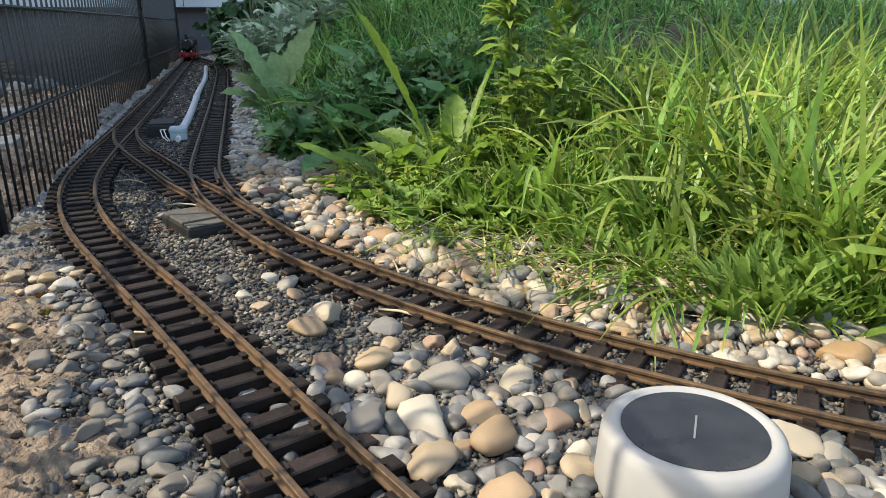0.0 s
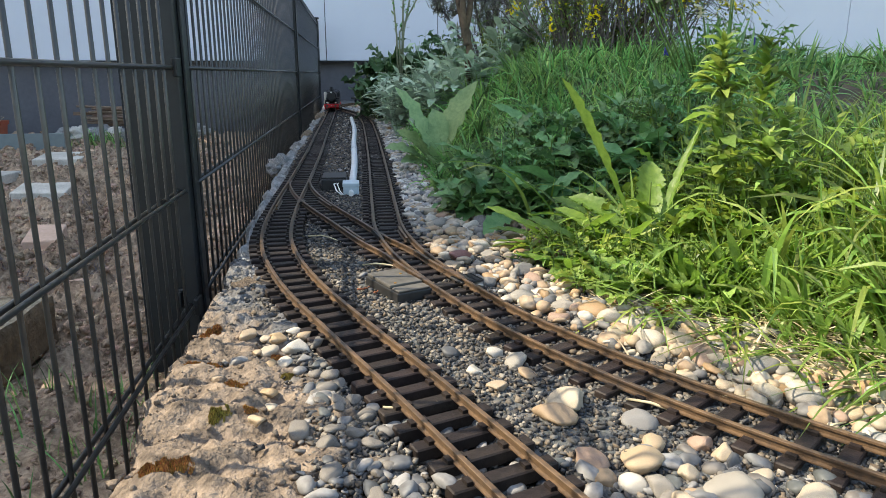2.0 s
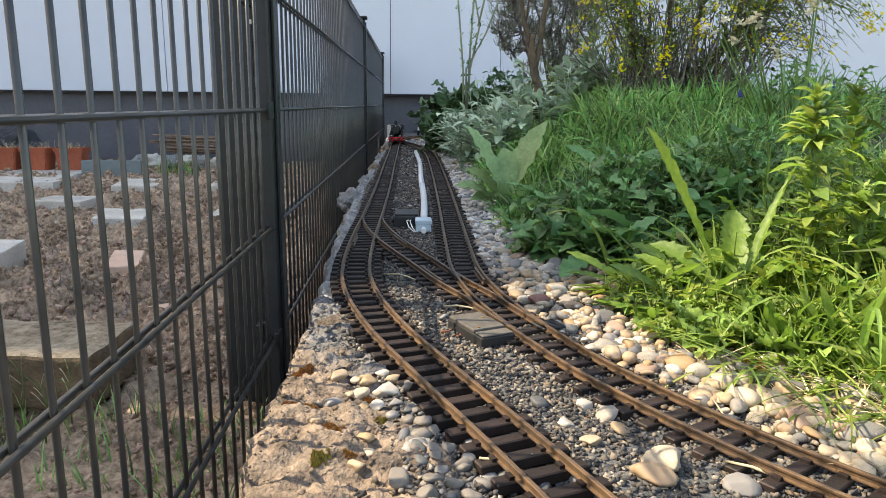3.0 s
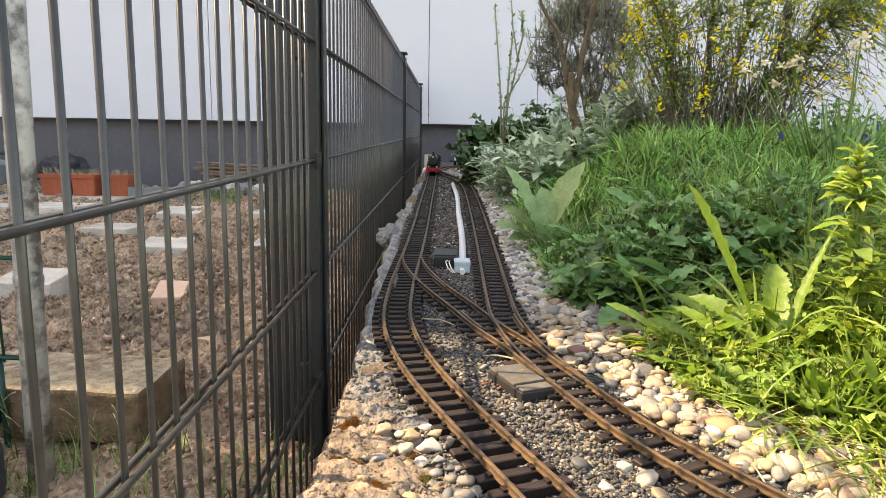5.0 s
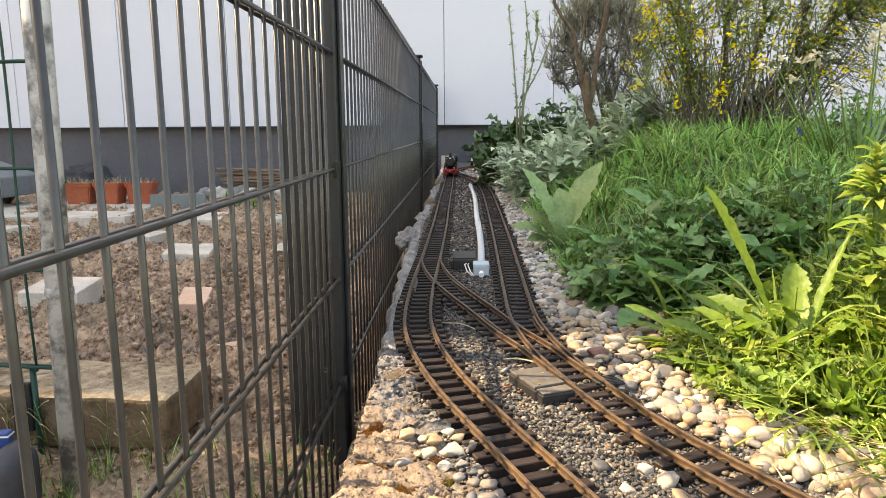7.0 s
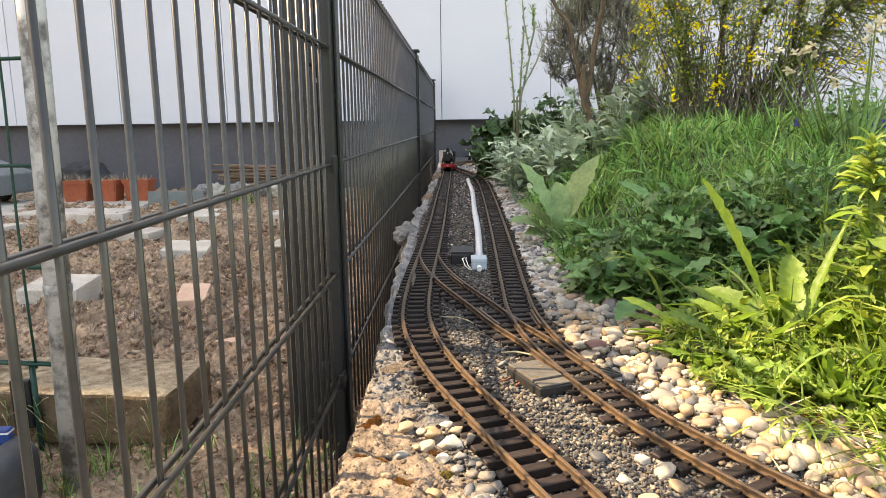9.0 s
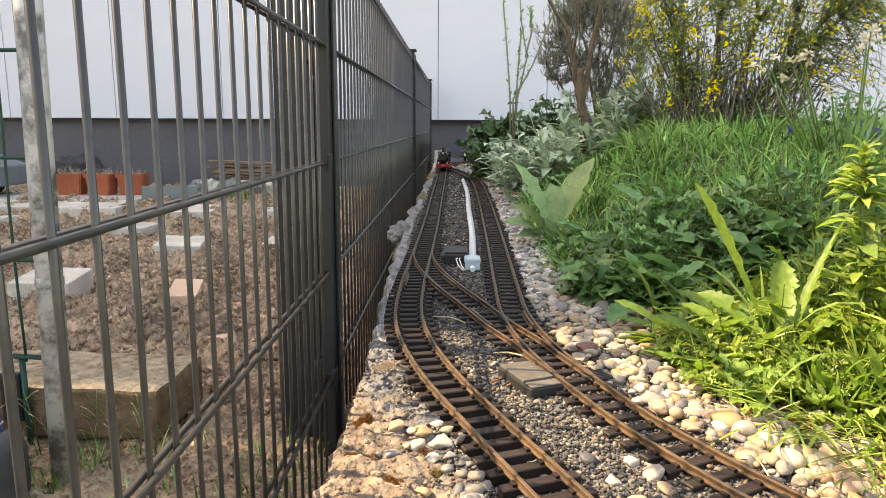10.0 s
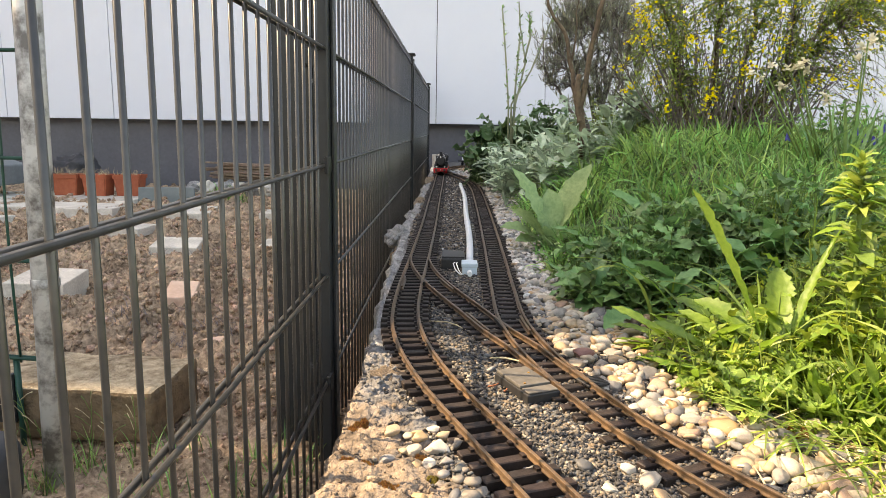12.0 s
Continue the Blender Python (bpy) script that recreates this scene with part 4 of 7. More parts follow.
rock("rock", 0.085, 4.55, 0.012, 0.036, 0.16, 0.036, M_ROCKGREY, "grey rough rock in the edging", 5)
rock("rock", 0.088, 5.1, 0.022, 0.036, 0.15, 0.04, M_ROCK, "pale rough rock in the edging", 6)
rock("rock", 0.095, 2.3, -0.025, 0.026, 0.12, 0.03, M_ROCKGREY, "grey mortared rock in the edging", 7)
rock("rock", 0.165, 1.105, -0.02, 0.10, 0.08, 0.04, M_ROCKGREY, "large smooth grey stone in the near edging", 8, 0.3)
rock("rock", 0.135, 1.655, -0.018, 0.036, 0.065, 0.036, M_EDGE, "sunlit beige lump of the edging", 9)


# moss cushions on the edging
def moss(x, y, s, h, seed, green=False):
    r = random.Random(seed)
    H = Heap()
    for _ in range(int(5200 * s / 0.02)):
        a, d = r.uniform(0, 6.28), s * r.random() ** 0.55
        rim = s * (0.75 + 0.5 * noise.noise(Vector((math.cos(a) * 1.6 + seed, math.sin(a) * 1.6, 0))))
        px, py = x + math.cos(a) * d * 1.25, y + math.sin(a) * d * 0.85
        lump = noise.noise(Vector((px * 210, py * 210, seed)))
        if d > rim or lump < -0.25:
            continue
        ground = max(edge_top(px, py), bank_z(px, py)) if px < 0.3 else bank_z(px, py) + 0.004
        pz = ground + h * (0.6 + 1.0 * lump) * (1 - (d / s) ** 2) - r.random() * 0.0012
        l, w, t = r.uniform(0.0008, 0.0019), r.uniform(0.0004, 0.0008), r.uniform(0, 6.28)
        c, n = math.cos(t), math.sin(t)
        q, u = r.uniform(-.9, .9), r.uniform(-.9, .9)
        H.add([(px - c * w, py - n * w, pz - 0.003), (px + c * w, py + n * w, pz - 0.003), (px + q * l, py + u * l, pz + l), (px + n * w, py - c * w, pz - .003)], [(0, 1, 2), (1, 3, 2), (3, 0, 2)])
    ob = put("moss_cushion", H.mesh("moss_cushion", M_MOSSG if green else M_MOSS))
    tagged(ob, "yellow-green moss tuft on the concrete edging" if green else "rust-brown moss cushion on the concrete edging", "moss", "moss cushions")


for i, (x, y, s, h) in enumerate(((0.122, 1.475, 0.017, 0.006), (0.118, 1.385, 0.008, 0.003), (0.14, 1.19, 0.019, 0.008), (0.20, 1.405, 0.009, 0.004), (0.17, 1.33, 0.009, 0.004), (0.145, 1.375, 0.007, 0.003), (0.19, 1.28, 0.007, 0.003))):
    moss(x, y, s, h, i)
moss(0.165, 1.27, 0.010, 0.004, 40, True)
moss(0.215, 1.36, 0.008, 0.003, 42, True)
moss(0.655, 1.475, 0.02, 0.012, 41)


# ---- railway fittings ----
def point_motor():
    z = bank_z(0.34, 1.61)
    m = tagged(empty("point_motor", Matrix.Translation((0.341, 1.615, z)) @ Matrix.Rotation(radians(24), 4, "Z") @ Matrix.Scale(0.9, 4)), "flat grey point motor box on black base beside the rails", "point motor", "point motors")
    part("base", box_bm(0.058, 0.108, 0.016, 0.002, 2), M_BLACKP, m, "black plastic base")
    part("lid", box_bm(0.054, 0.078, 0.0055, 0.0015, 2, (0, 0.012, 0.016)), M_BOX, m, "weathered grey lid")
    part("end_cover", box_bm(0.052, 0.022, 0.003, 0.001, 1, (0, -0.041, 0.016)), M_BOX, m, "smooth grey end cover")
    for s in (-1, 1):
        part("screw", cyl_bm(0.0022, 0.0022, 0.001, 10, Matrix.Translation((s * 0.015, 0.02 * s, 0.0215))), M_MOSS, m, "rusty screw head")
    m2 = tagged(empty("point_motor", Matrix.Translation((0.236, 2.47, bank_z(0.236, 2.47)))), "black point motor box with white wires beside the turnout", "point motor", "point motors")
    part("body", box_bm(0.062, 0.105, 0.03, 0.004, 2), M_BLACKP, m2)
    part("lid", box_bm(0.058, 0.095, 0.004, 0.001, 1, (0, 0, 0.03)), M_BLACKP, m2)
    for k in range(2):
        V, F = tube([(0.005 + 0.006 * k, -0.05, 0.02), (0.0 + 0.008 * k, -0.075, 0.022), (0.006 + 0.008 * k, -0.1, 0.01), (0.018 + 0.004 * k, -0.125, 0.004)], 0.0014, 6)
        put("wire", mesh_of("wire", V, F, M_WHITEPAINT, True), m2, None, "white wire")
    pl = tagged(empty("cover_plate", Matrix.Translation((0.438, 1.63, rail_z(1.63) - 0.0085)) @ Matrix.Rotation(radians(22), 4, "Z")), "black chequered cover plate between the rails", "cover plate")
    part("plate", box_bm(0.036, 0.034, 0.004, 0.001, 1), M_BLACKP, pl)
    for i in range(6):
        part("rib", box_bm(0.033, 0.0018, 0.0008, 0, 1, (0, -0.0135 + 0.0055 * i, 0.004)), M_BLACKP, pl)


def junction_box():
    z = bank_z(0.318, 2.39)
    j = tagged(empty("junction_box", Matrix.Translation((0.277, 2.385, z))), "pale blue-grey electrical junction box on the gravel", "junction box")
    part("box", box_bm(0.037, 0.05, 0.024, 0.003, 3), M_JBOX, j)
    part("lid", box_bm(0.04, 0.053, 0.011, 0.003, 3, (0, 0, 0.019)), M_JBOX, j, "rounded lid")
    part("cable_gland", cyl_bm(0.006, 0.006, 0.026, 14, Matrix.Translation((0.0, -0.024, 0.008)) @ Matrix.Rotation(math.pi / 2, 4, "X")), M_WHITEPAINT, j, "white cable gland")
    pts = []
    for k in range(26):
        t = k / 25
        y = 2.42 + 2.25 * t
        pts.append((0.278 + 0.012 * math.sin(t * 3.0) + 0.003 * math.sin(t * 11), y, bank_z(0.29, y) + 0.012 + 0.006 * math.sin(t * 5) ** 2))
    V, F = tube(pts, 0.0098, 12)
    c = tagged(empty("conduit_pipe"), "white plastic conduit lying along the gravel between tracks", "pipe")
    put("pipe", mesh_of("pipe", V, F, M_PIPE, True), c)
    for k in (8, 17):
        p = Vector(pts[k])
        part("coupling", cyl_bm(0.0115, 0.0115, 0.03, 14, Matrix.Translation(p) @ Matrix.Rotation(-math.pi / 2, 4, "X")), M_PIPE, c)


def solar_lamp():
    z = bank_z(0.65, 0.95)
    s = tagged(empty("solar_lamp", Matrix.Translation((0.652, 0.952, z - 0.004))), "round white solar garden lamp with dark cell on top", "solar lamp")
    b = bmesh.new()
    prof = [(0.0, 0.0), (0.050, 0.0), (0.0545, 0.004), (0.0555, 0.012), (0.0535, 0.040), (0.0515, 0.046), (0.0475, 0.0485), (0.0440, 0.0480), (0.0425, 0.0462), (0.0, 0.0460)]
    seg, rings = 56, []
    for rr, h in prof:
        rings.append([b.verts.new((rr * math.cos(2 * math.pi * k / seg), rr * math.sin(2 * math.pi * k / seg), h)) for k in range(seg)] if rr else [b.verts.new((0, 0, h))])
    for A, B in zip(rings, rings[1:]):
        for k in range(seg):
            q = (k + 1) % seg
            if len(A) == 1:
                b.faces.new((A[0], B[q], B[k]))
            elif len(B) == 1:
                b.faces.new((A[k], A[q], B[0]))
            else:
                b.faces.new((A[k], A[q], B[q], B[k]))
    part("housing", b, M_WHITELAMP, s, "frosted white plastic housing", None, True)
    part("solar_cell", cyl_bm(0.0418, 0.0418, 0.0012, 48, Matrix.Translation((0, 0, 0.0458))), M_SOLAR, s, "dark glossy solar cell")
    part("contact_strip", box_bm(0.0012, 0.026, 0.0004, 0, 1, (0.001, 0.001, 0.0471)), M_SILVER, s, "silver contact strip", Matrix.Rotation(radians(-38), 4, "Z"))


def edge_grit():
    """Crumbs and small stones stuck on the concrete edging."""
    r = random.Random(44)
    items = []
    for _ in range(1100):
        y = r.uniform(0.85, 1.8)
        xl = lerp_table(EDGE_L, y)
        x = xl + r.random() * (0.06 + 0.14 * smoothstep(1.8, 1.0, y))
        s = 0.001 + 0.0036 * r.random() ** 4
        items.append((x, y, edge_top(x, y) + s * r.uniform(-0.2, 0.5), s * r.uniform(0.9, 1.5), s, s * 0.8, r.uniform(0, 6.28), r.uniform(-.5, .5)))
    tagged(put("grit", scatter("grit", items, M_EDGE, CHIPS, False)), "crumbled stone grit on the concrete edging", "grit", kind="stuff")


edge_grit()
point_motor()
junction_box()
solar_lamp()


def locomotive():
    """A black and red tank engine; front towards -y, origin on the rail heads."""
    k = min(range(len(LINE_A)), key=lambda i: abs(LINE_A[i][0].y - 5.38))
    p, d = LINE_A[k]
    m = Matrix.Translation((p.x, p.y, rail_z(p.y))) @ Matrix.Rotation(math.atan2(d.y, d.x) - math.pi / 2, 4, "Z")
    lo = tagged(empty("model_locomotive", m), "black model steam tank locomotive with red wheels and buffer beam", "model locomotive")
    Rx = Matrix.Rotation(-math.pi / 2, 4, "X")

    def lying(r1, r2, L, x, y, z, seg=28, bev=0.0):
        return cyl_bm(r1, r2, L, seg, Matrix.Translation((x, y, z)) @ Rx, None, bev)
    part("frame", box_bm(0.052, 0.44, 0.016, 0.001, 1, (0, 0.23, 0.018)), M_RED, lo, "red frame")
    part("running_board", box_bm(0.09, 0.44, 0.004, 0.001, 1, (0, 0.225, 0.038)), M_LOCO, lo)
    for s in (-1, 1):
        part("valance", box_bm(0.002, 0.44, 0.007, 0, 1, (s * 0.0455, 0.225, 0.031)), M_RED, lo, "red edge of the running board")
    bb = part("buffer_beam", box_bm(0.094, 0.005, 0.022, 0.001, 1, (0, 0, 0.022)), M_RED, lo, "red buffer beam")
    for s in (-1, 1):
        bu = part("buffer", lying(0.005, 0.0045, 0.012, s * 0.027, -0.016, 0.033, 16), M_RED, lo, "red buffer sleeve")
        part("buffer_head", lying(0.0075, 0.0065, 0.003, s * 0.027, -0.019, 0.033, 20), M_LOCO, bu)
        la = part("lamp", lying(0.006, 0.006, 0.009, s * 0.028, 0.004, 0.052, 18), M_LOCO, lo, "black lamp body")
        part("lamp_glass", lying(0.0048, 0.0048, 0.0012, s * 0.028, 0.0028, 0.052, 18), M_LENS, la, "white lamp glass")
        part("step", box_bm(0.012, 0.01, 0.022, 0.001, 1, (s * 0.04, 0.03, 0.008)), M_RED, lo, "red footstep")
    la = part("lamp", lying(0.006, 0.006, 0.009, 0, 0.022, 0.116, 18), M_LOCO, lo, "black lamp body")
    part("lamp_glass", lying(0.0048, 0.0048, 0.0012, 0, 0.0208, 0.116, 18), M_LENS, la, "white lamp glass")
    part("coupling_hook", box_bm(0.006, 0.014, 0.007, 0.001, 1, (0, -0.006, 0.029)), M_STEEL, lo, "steel coupling hook")
    part("number_plate", box_bm(0.022, 0.0012, 0.0045, 0, 1, (0, 0.0278, 0.097)), M_WHITEPAINT, lo, "plain white bar in place of a number")
    part("smokebox", lying(0.031, 0.031, 0.075, 0, 0.03, 0.092, 36, 0.0015), M_LOCO, lo, "", None, False)
    part("smokebox_door", lying(0.024, 0.027, 0.004, 0, 0.0265, 0.092, 32), M_LOCO, lo)
    part("boiler", lying(0.0285, 0.0285, 0.2, 0, 0.1, 0.092, 36), M_LOCO, lo)
    for y in (0.13, 0.18, 0.235):
        part("boiler_band", lying(0.0291, 0.0291, 0.0025, 0, y, 0.092, 36), M_STEEL if y == 0.18 else M_LOCO, lo)
    ch = part("chimney", cyl_bm(0.0095, 0.0085, 0.03, 22, Matrix.Translation((0, 0.055, 0.119))), M_LOCO, lo)
    part("chimney_rim", cyl_bm(0.0108, 0.0108, 0.003, 22, Matrix.Translation((0, 0.055, 0.147))), M_LOCO, ch)
    part("steam_dome", cyl_bm(0.015, 0.012, 0.018, 24, Matrix.Translation((0, 0.115, 0.116)), None, 0.003), M_LOCO, lo)
    part("sand_dome", cyl_bm(0.013, 0.011, 0.016, 24, Matrix.Translation((0, 0.185, 0.116)), None, 0.003), M_LOCO, lo)
    for s in (-1, 1):
        ta = part("side_tank", box_bm(0.018, 0.13, 0.036, 0.0015, 2, (s * 0.0355, 0.235, 0.042)), M_LOCO, lo)
        part("tank_filler", cyl_bm(0.005, 0.005, 0.004, 14, Matrix.Translation((s * 0.0355, 0.2, 0.078))), M_LOCO, ta)
        part("front_tank", box_bm(0.014, 0.045, 0.026, 0.0012, 1, (s * 0.036, 0.075, 0.042)), M_LOCO, lo)
        part("cylinder", lying(0.0095, 0.0095, 0.036, s * 0.039, 0.068, 0.024, 20), M_LOCO, lo)
        part("piston_rod", box_bm(0.003, 0.06, 0.003, 0, 1, (s * 0.04, 0.13, 0.0235)), M_STEEL, lo, "bright piston rod")
        part("coupling_rod", box_bm(0.0025, 0.135, 0.0045, 0.0006, 1, (s * 0.0375, 0.2, 0.0165)), M_RED, lo, "red coupling rod")
        part("connecting_rod", box_bm(0.0025, 0.1, 0.004, 0.0006, 1, (s * 0.041, 0.185, 0.021)), M_STEEL, lo, "steel connecting rod")
        V, F = tube([(s * 0.0295, 0.04, 0.107), (s * 0.0295, 0.29, 0.107)], 0.0009, 6)
        put("handrail", mesh_of("handrail", V, F, M_STEEL, True), lo, None, "thin steel handrail")
        part("air_pump", cyl_bm(0.0065, 0.0065, 0.03, 16, Matrix.Translation((s * 0.036, 0.125, 0.042))), M_LOCO, lo)
        for y, r in ((0.035, 0.0145), (0.098, 0.0145), (0.145, 0.0245), (0.2, 0.0245), (0.255, 0.0245), (0.325, 0.0145), (0.39, 0.0145)):
            wl = part("wheel", cyl_bm(r, r, 0.004, 26, Matrix.Translation((s * 0.0235, y, r)) @ Matrix.Rotation(s * math.pi / 2, 4, "Y")), M_RED, lo, "red spoked wheel")
            part("tyre", cyl_bm(r + 0.0008, r + 0.0008, 0.0035, 26, Matrix.Translation((s * 0.0225, y, r)) @ Matrix.Rotation(s * math.pi / 2, 4, "Y")), M_STEEL, wl, "worn steel tyre")
            part("hub", cyl_bm(r * 0.25, r * 0.25, 0.007, 12, Matrix.Translation((s * 0.0235, y, r)) @ Matrix.Rotation(s * math.pi / 2, 4, "Y")), M_RED, wl)
    # cab: walls with openings, roof, bunker
    for s in (-1, 1):
        cs = part("cab_side", box_bm(0.003, 0.07, 0.04, 0.0005, 1, (s * 0.0425, 0.335, 0.042)), M_LOCO, lo)
        for y, w in ((0.302, 0.005), (0.325, 0.004), (0.347, 0.004), (0.368, 0.005)):
            part("window_post", box_bm(0.003, w, 0.026, 0, 1, (s * 0.0425, y, 0.082)), M_LOCO, cs)
    part("cab_front", box_bm(0.086, 0.003, 0.07, 0.0005, 1, (0, 0.3, 0.042)), M_LOCO, lo)
    part("cab_back", box_bm(0.086, 0.003, 0.07, 0.0005, 1, (0, 0.37, 0.042)), M_LOCO, lo)
    V, F = [], []
    for i in range(17):
        a = math.pi * (0.5 + (i / 16 - 0.5) * 0.86)
        for y in (0.29, 0.38):
            for t in (0.0, 0.0022):
                V.append((math.cos(a) * (0.047 + t), y, 0.104 + math.sin(a) * (0.026 + t)))
    for i in range(16):
        a, c = i * 4, i * 4 + 4
        F += [(a, a + 2, c + 2, c), (a + 1, c + 1, c + 3, a + 3), (a, c, c + 1, a + 1), (a + 2, a + 3, c + 3, c + 2)]
    F += [(0, 1, 3, 2), (64, 66, 67, 65)]
    put("roof", mesh_of("roof", V, F, M_LOCO, True), lo, None, "curved matt black cab roof")
    part("bunker", box_bm(0.084, 0.07, 0.045, 0.002, 2, (0, 0.408, 0.042)), M_LOCO, lo)
    part("rear_beam", box_bm(0.094, 0.005, 0.022, 0.001, 1, (0, 0.452, 0.022)), M_RED, lo, "red rear buffer beam")


locomotive()


def far_wagon():
    """A dark low wagon with pale loads at the end of the curve by the plinth."""
    w = tagged(empty("model_wagon", Matrix.Translation((0.37, 6.43, rail_z(6.45))) @ Matrix.Rotation(radians(-48), 4, "Z")), "low dark model wagon with small white loads near the house", "model wagon")
    part("deck", box_bm(0.07, 0.2, 0.012, 0.002, 1, (0, 0, 0.03)), M_BLACKP, w)
    for s in (-1, 1):
        for y in (-0.06, 0.06):
            part("wheel", cyl_bm(0.014, 0.014, 0.004, 18, Matrix.Translation((s * 0.024, y, 0.0145)) @ Matrix.Rotation(math.pi / 2, 4, "Y")), M_BLACKP, w)
    for y in (-0.07, 0.0, 0.07):
        part("load", cyl_bm(0.013, 0.011, 0.026, 16, Matrix.Translation((0, y, 0.042)), None, 0.003), M_WHITEPAINT, w, "white rounded load")
    b = tagged(part("concrete_block", box_bm(0.1, 0.12, 0.1, 0.006, 2), M_PAVER, None, "", Matrix.Translation((0.112, 6.5, rail_z(6.4) - 0.02)) @ Matrix.Rotation(0.1, 4, "Z")), "pale concrete block at the end of the track", "block")


far_wagon()


# ---- vegetable plot behind the fence ----
def paver(x, y, z, sx, sy, h, turn, mat, label):
    b = box_bm(sx, sy, h, 0.005, 2)
    for v in b.verts:
        v.co += Vector((fnoise(v.co.x + x, v.co.y, 0, 30), fnoise(v.co.y, v.co.x + y, 2, 30), fnoise(v.co.x, v.co.y + x, 5, 30))) * 0.003
    return tagged(part("paving_stone", b, mat, None, "", Matrix.Translation((x, y, z + 0.016)) @ Euler((rk.uniform(-.05, .05), rk.uniform(-.05, .05), turn)).to_matrix().to_4x4()), label, "paving stone", "stepping stones")


paver(-0.738, 3.10, -0.285, 0.105, 0.25, 0.058, 0.25, M_BRICK, "pink brick lying on the dug soil")
paver(-1.135, 4.08, -0.275, 0.22, 0.27, 0.05, 0.2, M_PAVER, "grey stepping stone in the dug soil")
paver(-1.24, 3.13, -0.295, 0.2, 0.245, 0.10, 0.14, M_PAVER, "thick grey concrete block in the dug soil")
paver(-2.15, 5.27, -0.263, 0.3, 0.3, 0.06, 0.15, M_PAVER, "grey stepping stone in the dug soil")
paver(-1.48, 5.23, -0.263, 0.26, 0.3, 0.06, 0.1, M_PAVER, "grey stepping stone in the dug soil")
paver(-0.62, 4.12, -0.273, 0.2, 0.2, 0.05, 0.0, M_PAVER, "grey stepping stone near the fence")
paver(-0.9, 5.22, -0.263, 0.24, 0.24, 0.06, 0.1, M_PAVER, "grey stepping stone near the fence")
paver(-1.62, 4.55, -0.268, 0.28, 0.22, 0.05, -0.1, M_PAVER, "grey stepping stone in the dug soil")
paver(-2.6, 4.75, -0.285, 0.3, 0.3, 0.07, 0.1, M_PAVER, "grey stepping stone in the dug soil")
paver(-0.45, 2.62, -0.29, 0.07, 0.05, 0.03, 0.8, M_BRICK, "broken piece of brick on the soil")

sb = box_bm(0.60, 0.225, 0.108, 0.008, 2)
bmesh.ops.subdivide_edges(sb, edges=[e for e in sb.edges if e.calc_length() > 0.08], cuts=14, use_grid_fill=True)
for v in sb.verts:
    v.co += Vector((fnoise(v.co.x, v.co.z, 0, 25), fnoise(v.co.x, v.co.z, 4, 25), fnoise(v.co.x, v.co.y, 2, 14))) * 0.006
# side faces take a darker brown: soil stain plus shade put into the colour
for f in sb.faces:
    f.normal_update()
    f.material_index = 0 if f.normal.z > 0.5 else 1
slab = tagged(part("concrete_slab", sb, M_SLAB, None, "", Matrix.Translation((-0.648, 2.085, -0.257)) @ Matrix.Rotation(-0.045, 4, "Z"), False), "thick concrete slab with stained, shade-darkened sides lying on the soil", "slab")
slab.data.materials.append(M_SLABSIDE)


def flower_pot(x, y, turn):
    p = tagged(empty("flower_trough", Matrix.Translation((x, y, -0.195)) @ Matrix.Rotation(turn, 4, "Z")), "terracotta-coloured plant trough with dried stems", "plant pot", "plant troughs")
    b = bmesh.new()
    rings = []
    for w, d, h in ((0.085, 0.062, 0.0), (0.1, 0.072, 0.135), (0.108, 0.08, 0.136), (0.11, 0.082, 0.165), (0.1, 0.072, 0.165), (0.096, 0.068, 0.14)):
        rings.append([b.verts.new((sx * w, sy * d, h)) for sx, sy in ((-1, -1), (1, -1), (1, 1), (-1, 1))])
    for A, B in zip(rings, rings[1:]):
        for i in range(4):
            b.faces.new((A[i], A[(i + 1) % 4], B[(i + 1) % 4], B[i]))
    b.faces.new(rings[0][::-1])
    bmesh.ops.recalc_face_normals(b, faces=b.faces)
    bmesh.ops.bevel(b, geom=[e for e in b.edges if abs(e.verts[0].co.z - e.verts[1].co.z) > 0.02], offset=0.008, segments=2, affect="EDGES")
    part("trough", b, M_POT, p)
    part("soil", box_bm(0.19, 0.134, 0.01, 0, 1, (0, 0, 0.138)), M_SOIL, p, "dry brown potting soil")
    H = Heap()
    for _ in range(26):
        a, bb = rk.uniform(-0.09, 0.09), rk.uniform(-0.06, 0.06)
        pts = [Vector((a, bb, 0.14))]
        for k in range(4):
            pts.append(pts[-1] + Vector((rk.uniform(-.02, .02), rk.uniform(-.02, .02), rk.uniform(0.006, 0.025))))
        H.add(*tube(pts, [0.0022, 0.002, 0.0016, 0.0012, 0.0006], 5))
    put("dried_growth", H.mesh("dried_growth", M_DRY), p, None, "pale dried plant stems")


for x, y, t in ((-2.79, 6.12, 0.05), (-2.55, 6.12, -0.08), (-2.31, 6.14, 0.06)):
    flower_pot(x, y, t)

pv = tagged(empty("paving"), "row of grey paving slabs along the house", "paving", kind="structure")
for i in range(4):
    part("paving_slab", box_bm(0.48, 0.48, 0.05, 0.004, 1, (-3.85 + 0.49 * i, 6.06, -0.245)), M_PAVER, pv)
    part("paving_slab", box_bm(0.48, 0.48, 0.05, 0.004, 1, (-3.85 + 0.49 * i, 5.56 + 0.004 * i, -0.25)), M_PAVER, pv)
tagged(part("board", box_bm(0.42, 0.02, 0.13, 0.004, 1), M_GREYBOARD, None, "", pose(-1.93, 5.9, -0.235, -8, 0, 3)), "grey-green board standing on edge in the soil", "board")


